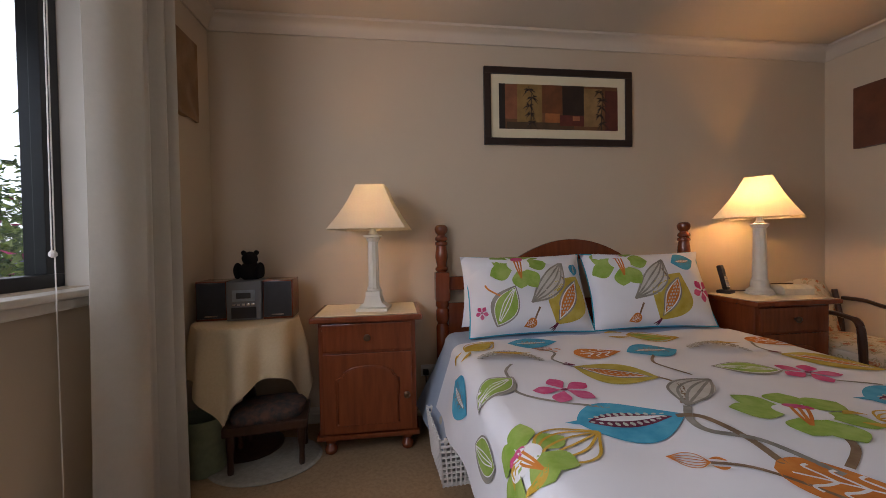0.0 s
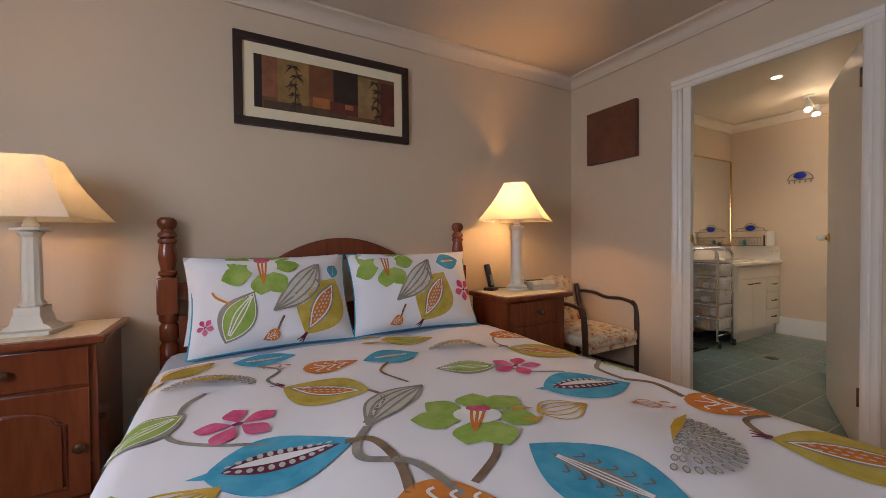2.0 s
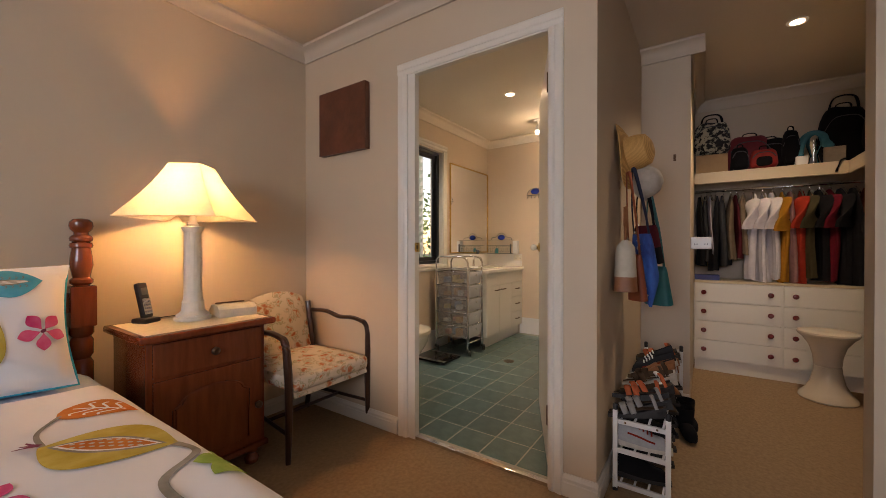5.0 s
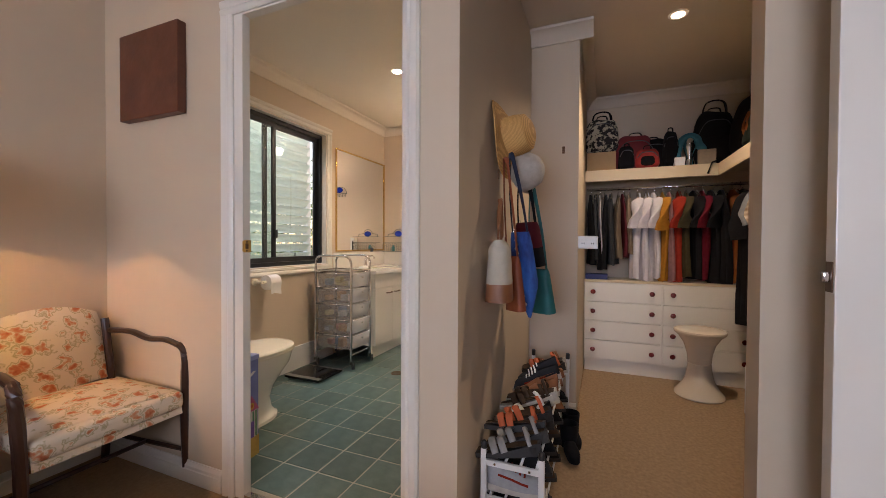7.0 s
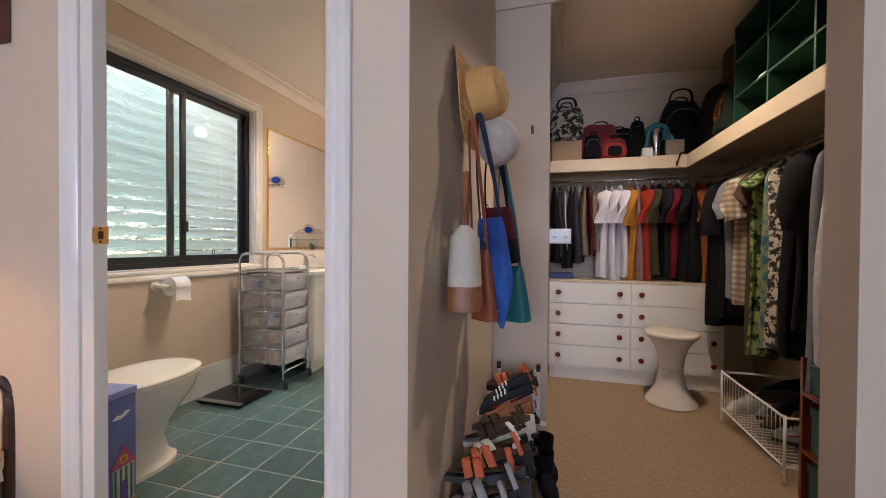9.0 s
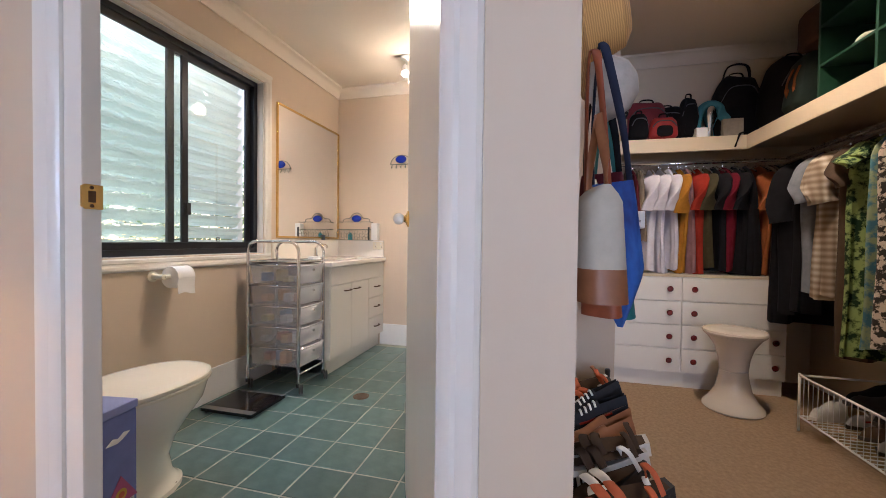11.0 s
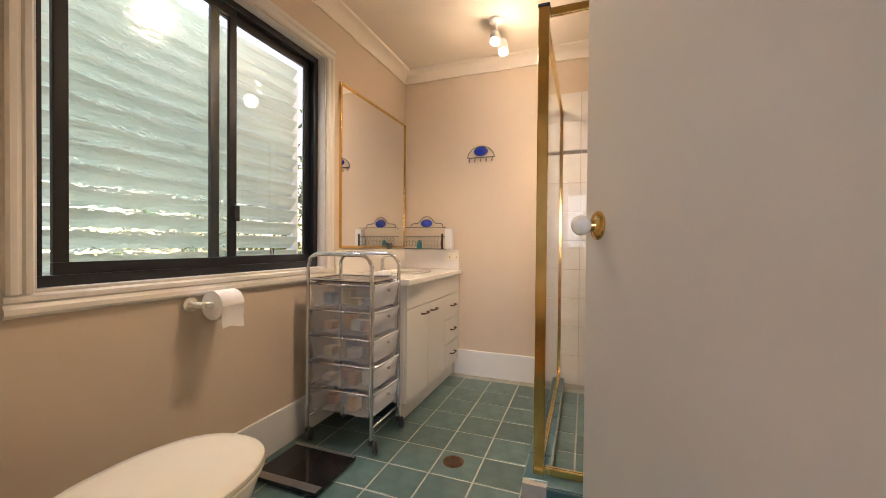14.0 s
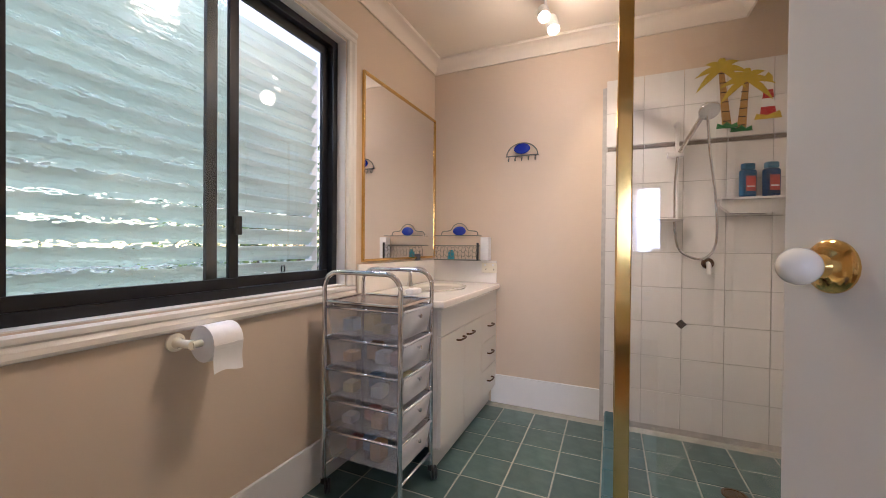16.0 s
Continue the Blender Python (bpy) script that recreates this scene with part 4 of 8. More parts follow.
bedside(pose(0.30, 2.625, FLOOR), "red-brown timber bedside cabinet with arched door panel")
bedside(pose(2.755, 2.55, FLOOR), "red-brown timber bedside cabinet beside the floral armchair")
for x, y in ((0.30, 2.625), (2.755, 2.55)):
    single("runner", box(x - 0.26, y - 0.20, FLOOR + 0.7305, x + 0.26, y + 0.17, FLOOR + 0.7335, 0.001), M["doily"], "cream lace runner on the bedside cabinet", "runner", None, "bedside runners")


def table_lamp(m, label, hw, hd, tw, square, z0, z1):
    ob = thing("table_lamp", m, label, "table lamp", "pair of table lamps")
    bm = bmesh.new()
    if square:
        B(bm, -0.085, -0.085, 0.0, 0.085, 0.085, 0.016, 0.003)
        prism([(-0.078, 0.017), (0.078, 0.017), (0.066, 0.030), (0.05, 0.040), (0.040, 0.075), (-0.040, 0.075), (-0.05, 0.040), (-0.066, 0.030)], -0.045, 0.045, 'y', bm)
        B(bm, -0.040, -0.041, 0.016, 0.040, 0.041, 0.105, 0.004)
        lathe([(0.036, 0.105), (0.040, 0.115), (0.034, 0.125), (0.031, 0.13), (0.028, 0.375), (0.036, 0.385), (0.040, 0.395), (0.032, 0.40)], 32, (0, 0, 0), 10, 0.10, bm)
        B(bm, -0.044, -0.044, 0.401, 0.044, 0.044, 0.413, 0.003)
    else:
        lathe([(0.078, 0), (0.080, 0.012), (0.070, 0.018), (0.072, 0.026), (0.060, 0.034), (0.050, 0.045), (0.046, 0.08), (0.048, 0.086), (0.044, 0.092), (0.040, 0.10), (0.034, 0.42), (0.046, 0.435), (0.050, 0.447), (0.034, 0.452)], 40, (0, 0, 0), 16, 0.05, bm)
    lathe([(0.022, 0.413 if square else 0.452), (0.026, 0.42 if square else 0.46), (0.016, 0.44 if square else 0.475), (0.012, 0.52)], 16, (0, 0, 0), 0, 0, bm)
    part("column", bm, M["lampbase"], ob)
    b0 = [(-hw, -hd), (hw, -hd), (hw, hd), (-hw, hd)]

    def shade(u, v):
        i = int(u * 4 - 1e-6) if u < 1 else 3
        t = u * 4 - i
        a, b = b0[i], b0[(i + 1) % 4]
        k = 1 + (tw / hw - 1) * v - 0.05 * math.sin(math.pi * v)
        return Vector(((a[0] + (b[0] - a[0]) * t) * k, (a[1] + (b[1] - a[1]) * t) * k, z0 + (z1 - z0) * v))
    bm = grid(shade, 40, 8)
    bmesh.ops.remove_doubles(bm, verts=bm.verts, dist=0.0005)
    sh = part("shade", bm, M["shade"], ob, "cream fabric pyramid shade")
    rim = [shade(i / 40, 0) for i in range(41)]
    part("trim", tube(rim, 0.003, 6), M["shade"], sh)
    part("bulb", blob((0, 0, 0.555), (0.028, 0.028, 0.04), 1, 0.0), mat("frosted lamp bulb", (1.0, 0.75, 0.42), 0.5, emit=6.0), ob)
    return ob


table_lamp(pose(0.332, 2.58, FLOOR + 0.734, 0, 0, -8), "cream fluted column lamp with pyramid shade, lit", 0.20, 0.19, 0.075, True, 0.445, 0.685)
table_lamp(pose(2.765, 2.58, FLOOR + 0.734, 0, 0, 38), "cream round column lamp with pyramid shade, lit", 0.215, 0.215, 0.07, False, 0.487, 0.745)

# telephone handset and clock radio
ph = thing("cordless_phone", pose(2.605, 2.66, FLOOR + 0.734, 0, 0, 25), "black and silver cordless phone in its charger", "telephone")
part("charger", box(-0.04, -0.035, 0, 0.04, 0.045, 0.022, 0.008, 3), M["black"], ph)
hs = part("handset", box(-0.024, -0.014, 0, 0.024, 0.014, 0.165, 0.010, 3), M["black"], ph)
hs.matrix_local = pose(0, 0.0, 0.022, -14)
part("keypad", box(-0.019, -0.0165, 0.015, 0.019, -0.0145, 0.09, 0.002), M["chrome"], hs)
part("screen", box(-0.016, -0.0165, 0.105, 0.016, -0.0145, 0.14, 0.002), tint("grey phone screen", (0.12, 0.13, 0.13), 0.2), hs)
for r in range(4):
    for c in range(3):
        part("key", box(-0.015 + c * 0.0115, -0.0185, 0.022 + r * 0.016, -0.007 + c * 0.0115, -0.0166, 0.031 + r * 0.016, 0.001), tint("grey phone key", (0.25, 0.25, 0.26), 0.4), hs)
cr = thing("clock_radio", pose(2.945, 2.56, FLOOR + 0.734, 0, 0, -10), "cream clock radio with a sloping dark dial", "clock radio")
part("body", prism([(-0.09, 0), (0.09, 0), (0.085, 0.02), (0.04, 0.055), (-0.06, 0.06), (-0.09, 0.04)], -0.09, 0.09, 'x', None, 0.006), tint("cream plastic", (0.66, 0.60, 0.46), 0.4), cr)
part("dial", box(-0.07, -0.03, 0.0, 0.07, 0.03, 0.003, 0.001), M["bronze"], cr).matrix_local = pose(0.0, 0.062, 0.042, -38)
bm = tube(spline([(2.62, 2.71, 0.738), (2.66, 2.735, 0.737), (2.80, 2.735, 0.737), (2.93, 2.66, 0.738)]), 0.0025, 6)
single("phone_cable", bm, M["black"], "thin black cable lying on the cabinet", "cable", pose(0, 0, FLOOR + 0.0))

# floral armchair
FL = mat("cream floral upholstery", (0.70, 0.58, 0.42), 0.9, c2=(0.74, 0.64, 0.48), scale=18, bump=0.15, bscale=200)
nt = FL.node_tree
vor = nt.nodes.new("ShaderNodeTexVoronoi")
vor.inputs["Scale"].default_value = 17.0
tco = nt.nodes.new("ShaderNodeTexCoord")
nz = nt.nodes.new("ShaderNodeTexNoise")
nz.inputs["Scale"].default_value = 30.0
mixv = nt.nodes.new("ShaderNodeMixRGB")
mixv.inputs[0].default_value = 0.07
nt.links.new(tco.outputs["Object"], mixv.inputs[1])
nt.links.new(tco.outputs["Object"], nz.inputs["Vector"])
nt.links.new(nz.outputs["Color"], mixv.inputs[2])
nt.links.new(mixv.outputs[0], vor.inputs["Vector"])
rp = nt.nodes.new("ShaderNodeValToRGB")
rp.color_ramp.interpolation = 'LINEAR'
rp.color_ramp.elements[0].position = 0.0
rp.color_ramp.elements[0].color = (0.40, 0.09, 0.03, 1)
rp.color_ramp.elements[1].position = 0.52
rp.color_ramp.elements[1].color = (0.70, 0.60, 0.45, 1)
for ps, col in ((0.20, (0.56, 0.20, 0.08, 1)), (0.30, (0.58, 0.36, 0.20, 1)), (0.36, (0.72, 0.62, 0.46, 1)), (0.44, (0.42, 0.36, 0.20, 1))):
    e = rp.color_ramp.elements.new(ps)
    e.color = col
nt.links.new(vor.outputs["Distance"], rp.inputs[0])
nt.links.new(rp.outputs[0], nt.nodes["Principled BSDF"].inputs["Base Color"])

ch = thing("armchair", pose(3.325, 2.47, FLOOR, 0, 0, 0), "dark timber armchair with cream floral upholstery", "armchair")
part("seat", grid(lambda u, v: Vector(((u - 0.5) * 0.50, -0.25 + v * 0.50, 0.42 + 0.035 * (1 - abs(2 * u - 1) ** 4) * (1 - abs(2 * v - 1) ** 4) - 0.10 * (1 if v < 0.001 else 0))), 20, 20, None, 0.07), FL, ch)
part("seat_cushion_edge", box(-0.255, -0.262, 0.345, 0.255, 0.24, 0.425, 0.03, 4), FL, ch)


def back_fn(u, v):
    a, b = 2 * u - 1, v
    w = 0.21 * (1 - 0.25 * max(0, b - 0.75) ** 1.2)
    top = 0.36 - 0.05 * a * a
    return Vector((a * w, 0.20 + 0.10 * b + 0.02 * a * a - 0.02 * (1 - a ** 4) * math.sin(math.pi * b), 0.44 + top * b))


part("backrest", grid(back_fn, 18, 16, None, 0.05), FL, ch)
for sx in (-1, 1):
    part("front_leg", tube(spline([(sx * 0.275, -0.235, 0.0), (sx * 0.27, -0.235, 0.25), (sx * 0.275, -0.235, 0.45), (sx * 0.28, -0.225, 0.585), (sx * 0.275, -0.19, 0.622)]), [0.013, 0.014, 0.015, 0.016, 0.017, 0.018, 0.019, 0.020, 0.020, 0.020, 0.020, 0.020, 0.021, 0.021, 0.021, 0.020, 0.020, 0.020, 0.020, 0.020, 0.019, 0.019, 0.018, 0.017, 0.016], 10), M["wooddark"], ch)
    part("arm", tube(spline([(sx * 0.275, -0.20, 0.618), (sx * 0.275, -0.10, 0.635), (sx * 0.265, 0.02, 0.632), (sx * 0.245, 0.12, 0.66), (sx * 0.215, 0.225, 0.665)]), 0.020, 10, None, 0.7), M["wooddark"], ch)
    part("back_leg", tube(spline([(sx * 0.21, 0.28, 0.0), (sx * 0.21, 0.25, 0.2), (sx * 0.21, 0.22, 0.42), (sx * 0.21, 0.27, 0.72)]), 0.017, 10), M["wooddark"], ch)
    part("side_stretcher", tube([(sx * 0.27, -0.235, 0.14), (sx * 0.21, 0.26, 0.15)], 0.010, 8), M["wooddark"], ch)
part("cross_stretcher", tube([(-0.245, 0.0, 0.145), (0.245, 0.0, 0.145)], 0.010, 8), M["wooddark"], ch)

# picture over the bed
pc = thing("framed_print", pose(1.548, 2.849, 1.959), "framed abstract print in earth colours with dark stems", "picture")
bm = bmesh.new()
for a in ((-0.51, -0.25, 0.51, -0.205), (-0.51, 0.205, 0.51, 0.25), (-0.51, -0.205, -0.465, 0.205), (0.465, -0.205, 0.51, 0.205)):
    B(bm, a[0], -0.028, a[1], a[2], -0.001, a[3], 0.004)
part("frame", bm, M["frame"], pc)
part("mount", box(-0.465, -0.014, -0.205, 0.465, -0.004, 0.205), M["mount"], pc)
art = part("print", box(-0.41, -0.0165, -0.145, 0.41, -0.0142, 0.145), tint("rust and ochre print", (0.20, 0.09, 0.035), 0.5, 0.5, 9), pc)
for i, (x0, z0, x1, z1, c) in enumerate(((-0.41, -0.145, -0.37, 0.145, (0.02, 0.014, 0.01)), (-0.37, -0.08, -0.29, 0.14, (0.30, 0.11, 0.05)), (-0.29, -0.10, -0.12, 0.145, (0.33, 0.20, 0.06)), (-0.12, -0.04, 0.02, 0.145, (0.20, 0.07, 0.025)), (0.02, -0.05, 0.17, 0.145, (0.035, 0.02, 0.013)), (0.17, -0.12, 0.30, 0.13, (0.34, 0.21, 0.08)), (0.32, -0.145, 0.41, 0.12, (0.13, 0.03, 0.02)), (-0.36, -0.145, 0.10, -0.10, (0.10, 0.06, 0.03)), (-0.10, -0.10, 0.0, -0.04, (0.42, 0.15, 0.04)), (0.0, -0.12, 0.17, -0.05, (0.15, 0.03, 0.02)), (0.09, -0.085, 0.14, -0.055, (0.45, 0.17, 0.07)))):
    part("colour_field", box(x0, -0.0175 - 0.0001 * i, z0, x1, -0.0166 - 0.0001 * i, z1), tint("print field %s" % "abcdefghijk"[i], c, 0.5, 0.5, 12), art)
for sx, seed in ((-0.20, 1), (0.29, 2)):
    rnd = random.Random(seed)
    bm = bmesh.new()
    for i in range(5):
        zz = -0.10 + 0.052 * i
        x = sx + 0.012 * math.sin(2.3 * i + seed)
        for k in range(8):
            a = -0.5 + 4.1 * k / 7 + rnd.uniform(-0.15, 0.15)
            l = rnd.uniform(0.028, 0.050)
            up, dn = [], []
            for q in range(5):
                t = q / 4
                c = Vector((x + l * t * math.cos(a), zz + l * t * math.sin(a) - 0.022 * t * t))
                up.append((c.x, c.y + 0.0042 * math.sin(math.pi * (0.1 + 0.85 * t))))
                dn.append((c.x, c.y - 0.0042 * math.sin(math.pi * (0.1 + 0.85 * t))))
            prism(up + dn[::-1], -0.0200 - 0.0001 * k, -0.0190, 'y', bm)
    prism([(sx - 0.003, -0.145), (sx + 0.003, -0.145), (sx + 0.012, 0.10), (sx + 0.008, 0.10)], -0.0200, -0.0190, 'y', bm)
    part("stem_drawing", bm, M["frame"], art)

# wooden wall plaques
single("wall_plaque", box(-0.04, -0.215, -0.205, 0.0, 0.215, 0.205, 0.004), mat("dark red-brown carved timber", (0.15, 0.052, 0.025), 0.42, c2=(0.075, 0.024, 0.013), scale=9, bump=0.6, bscale=16), "dark red-brown square timber plaque on the wall", "plaque", pose(3.598, 2.432, 1.875))
bm = grid(lambda u, v: Vector((0.022 + 0.006 * math.sin(9 * u + 4 * math.sin(5 * v)) * (0 < u < 1 and 0 < v < 1), -0.135 + 0.27 * u, -0.21 + 0.42 * v)), 24, 30, None, 0.02)
single("wall_plaque", bm, mat("light carved timber", (0.33, 0.19, 0.085), 0.5, c2=(0.20, 0.11, 0.05), scale=6, bump=0.6, bscale=20), "light carved timber plaque on the side wall", "plaque", pose(-0.618, 2.54, 1.97))

# curtain


def curtain_fn(u, v):
    belly = 0.075 * math.sin(math.pi * min(1.0, u / 0.72)) + 0.010 * math.sin(9 * u + 2 * v)
    tight = max(0.0, u - 0.70) / 0.30
    fold = 0.030 * math.sin(tight * 15 + 0.5 * v) * min(1.0, tight * 3)
    return Vector((-0.515 + belly + fold + 0.05 * tight, 1.745 + 0.43 * u + 0.012 * math.sin(3 * v + 5 * u), FLOOR + 0.03 + 2.30 * v))


single("curtain", grid(curtain_fn, 90, 14, None, 0.004), M["curtain"], "cream full-length curtain drawn beside the window", "curtain")
single("curtain_rod", tube([(-0.52, -0.5, 2.335), (-0.52, 2.3, 2.335)], 0.012, 10), M["white"], "white curtain rod above the window", "curtain rod")
bm = tube([(-0.53, 1.66, 2.1), (-0.535, 1.662, 1.08)], 0.0018, 6)
tube([(-0.53, 1.668, 2.1), (-0.532, 1.668, 1.06), (-0.535, 1.672, 0.2), (-0.535, 1.664, 0.18)], 0.0018, 6, bm)
cd = single("blind_cord", bm, M["white"], "thin cream blind cord hanging beside the window", "cord")
part("toggle", lathe([(0.004, 0), (0.010, 0.006), (0.010, 0.014), (0.004, 0.022)], 10, (-0.534, 1.664, 1.06)), M["white"], cd)

# round table with cloth, stereo, bear
tb = thing("round_table", pose(-0.345, 2.60, FLOOR), "small round table under a cream cloth", "table")
part("tabletop", lathe([(0.23, 0.68), (0.235, 0.69), (0.23, 0.70)], 36), M["wood"], tb)
part("pedestal", lathe([(0.03, 0.05), (0.045, 0.2), (0.025, 0.35), (0.04, 0.6), (0.06, 0.68)], 18), M["wooddark"], tb)
part("base", lathe([(0.17, 0), (0.17, 0.02), (0.10, 0.035), (0.03, 0.05)], 28), M["wooddark"], tb)


def cloth_fn(u, v):
    a, b = 2 * u - 1, 2 * v - 1
    r0 = 0.245
    X, Y = a * 0.51, b * 0.51
    r = math.hypot(X, Y)
    th = math.atan2(Y, X) + math.radians(38)
    if r < r0:
        return Vector((r * math.cos(th), r * math.sin(th), 0.706))
    d = r - r0
    out = min(d, 0.012) + 0.10 * d + (0.030 + 0.02 * math.sin(3 * th)) * math.sin(9 * th + 1.0) * min(1, d * 6)
    return Vector(((r0 + out) * math.cos(th), (r0 + out) * math.sin(th), 0.706 - max(0, d - 0.008) * 1.02))


single("tablecloth", grid(cloth_fn, 64, 64, None, 0.002), M["cloth"], "cream square tablecloth draped over the round table", "tablecloth", pose(-0.345, 2.60, FLOOR + 0.002))
st = thing("mini_stereo", pose(-0.34, 2.62, FLOOR + 0.711, 0, 0, 4), "silver and black mini stereo with two loudspeakers", "stereo")
bm = box(-0.085, -0.10, 0, 0.085, 0.10, 0.205, 0.008)
body = part("body", bm, tint("silver-grey plastic", (0.16, 0.165, 0.17), 0.35, 0.8, 12), st)
part("display", box(-0.055, -0.103, 0.10, 0.055, -0.1005, 0.16, 0.003), tint("lit display glass", (0.30, 0.34, 0.36), 0.15), body)
part("screen", box(-0.035, -0.105, 0.115, 0.035, -0.1035, 0.145, 0.002), M["black"], body)
part("tape_door", box(-0.06, -0.104, 0.012, 0.06, -0.1005, 0.07, 0.003), M["black"], body)
for i in range(5):
    part("button", box(-0.055 + i * 0.023, -0.106, 0.078, -0.038 + i * 0.023, -0.1007, 0.090, 0.002), M["chrome"], body)
for sx in (-1, 1):
    sp = thing("loudspeaker", pose(-0.34 + sx * 0.165, 2.63, FLOOR + 0.711, 0, 0, 4), "small dark timber loudspeaker with black grille", "loudspeaker", "stereo speakers")
    part("cabinet", box(-0.075, -0.09, 0, 0.075, 0.09, 0.205, 0.004), M["wood"], sp)
    part("grille", box(-0.069, -0.099, 0.012, 0.069, -0.0905, 0.199, 0.004), M["black"], sp)
    part("badge", box(-0.03, -0.1005, 0.022, 0.03, -0.0992, 0.028), M["chrome"], sp)
bm = blob((0, 0, 0.045), (0.06, 0.05, 0.055), 3, 0.05)
blob((0, -0.005, 0.115), (0.042, 0.04, 0.038), 4, 0.04, bm)
for sx in (-1, 1):
    blob((sx * 0.033, 0, 0.147), (0.014, 0.010, 0.014), 5, 0.02, bm)
    blob((sx * 0.058, -0.02, 0.05), (0.022, 0.022, 0.045), 6, 0.05, bm)
single("teddy_bear", bm, tint("black plush", (0.014, 0.012, 0.012), 1.0), "small black plush bear sitting on the stereo", "toy", pose(-0.335, 2.63, FLOOR + 0.914))
# low stool with cushion, mat, bin
ls = thing("footstool", pose(-0.20, 2.46, FLOOR, 0, 0, 8), "low dark timber footstool with tapestry cushion", "footstool")
part("frame", box(-0.19, -0.13, 0.20, 0.19, 0.13, 0.245, 0.008), M["wooddark"], ls)
part("cushion", blob((0, 0, 0.265), (0.18, 0.125, 0.05), 7, 0.03, None, 18, 0, 0.7), mat("tapestry", (0.10, 0.05, 0.035), 0.9, c2=(0.03, 0.03, 0.03), scale=30, contrast=0.2), ls)
for sx in (-1, 1):
    for sy in (-1, 1):
        part("leg", lathe([(0.012, 0), (0.016, 0.03), (0.013, 0.08), (0.019, 0.14), (0.019, 0.20)], 12, (sx * 0.16, sy * 0.10, 0)), M["wooddark"], ls)
single("round_rug", lathe([(0.27, 0), (0.275, 0.006), (0.26, 0.012)], 40, (0, 0, 0), 0, 0, None, 1, 0.8), tint("pale braided rug", (0.34, 0.32, 0.27), 0.95, 0.7, 50), "small pale round mat under the stool", "mat", pose(-0.22, 2.46, FLOOR + 0.001))
single("waste_bin", lathe([(0.085, 0), (0.09, 0.01), (0.105, 0.27), (0.108, 0.275), (0.102, 0.275), (0.085, 0.02)], 28), tint("pale green plastic", (0.24, 0.28, 0.17), 0.5), "pale green plastic waste bin by the table", "waste bin", pose(-0.49, 2.42, FLOOR + 0.001))
# white woven basket beside the bed
bk = thing("woven_basket", pose(0.735, 2.26, FLOOR + 0.001, 0, 0, 4), "white woven plastic basket with balls of wool", "basket")
bm = bmesh.new()
for i in range(9):
    z = 0.015 + i * 0.026
    k = 1 + 0.2 * i / 8
    x, y = 0.10 * k, 0.15 * k
    tube([(-x, -y, z), (x, -y, z), (x, y, z), (-x, y, z), (-x, -y, z)], 0.006, 6, bm)
for i in range(11):
    for sx, sy in ((1, 0), (-1, 0), (0, 1), (0, -1)):
        q = -1 + 2 * i / 10
        a = (sx * 0.10 if sx else q * 0.10, sy * 0.15 if sy else q * 0.15, 0.0)
        tube([a, (a[0] * 1.2, a[1] * 1.2, 0.235)], 0.005, 5, bm)
B(bm, -0.1, -0.15, 0, 0.1, 0.15, 0.008)
part("weave", bm, M["white"], bk)
part("wool_ball", blob((-0.03, -0.07, 0.20), (0.045, 0.045, 0.04), 2, 0.04), tint("navy wool", (0.02, 0.025, 0.06), 0.95), bk)
part("wool_ball", blob((-0.03, 0.03, 0.21), (0.05, 0.05, 0.045), 3, 0.04), tint("cream wool", (0.6, 0.55, 0.45), 0.95), bk)

gp = thing("power_point", pose(0.66, 2.848, 0.27), "white double power point with a black plug", "socket")
part("plate", box(-0.058, -0.008, -0.036, 0.058, -0.0005, 0.036, 0.003), M["white"], gp)
part("plug", box(-0.045, -0.04, -0.022, -0.01, -0.0085, 0.012, 0.006), M["black"], gp)
part("flex", tube(spline([(-0.028, -0.03, -0.02), (-0.03, -0.04, -0.12), (-0.06, -0.03, -0.20), (-0.12, -0.04, -0.277)]), 0.0035, 6), M["black"], gp)

# ---- walk-in wardrobe ----
dw = thing("drawer_unit", pose(5.97, 0.0, FLOOR), "white laminate drawer unit with dark red knobs", "chest of drawers")
part("carcass", box(0.019, -0.62, 0.10, 0.35, 0.597, 0.772, 0.002), M["laminate"], dw)
part("plinth", box(0.03, -0.61, 0.0, 0.34, 0.59, 0.10), M["laminate"], dw)
part("top", box(-0.004, -0.625, 0.773, 0.352, 0.598, 0.793, 0.004), tint("beige laminate edge", (0.58, 0.47, 0.30), 0.4, 0.9), dw)
for y0, y1 in ((0.006, 0.594), (-0.616, -0.004)):
    for i in range(4):
        z0 = 0.112 + i * 0.165
        dr = part("drawer", box(0.0, y0 + 0.002, z0 + 0.003, 0.018, y1 - 0.002, z0 + 0.162, 0.003), M["laminate"], dw)
        for yk in (y0 + 0.07, y1 - 0.07):
            part("knob", lathe([(0.008, 0), (0.008, 0.010), (0.018, 0.016), (0.020, 0.024), (0.014, 0.031), (0.004, 0.033)], 16), M["redknob"], dr).matrix_local = pose(-0.0005, yk, z0 + 0.085, 0, -90)

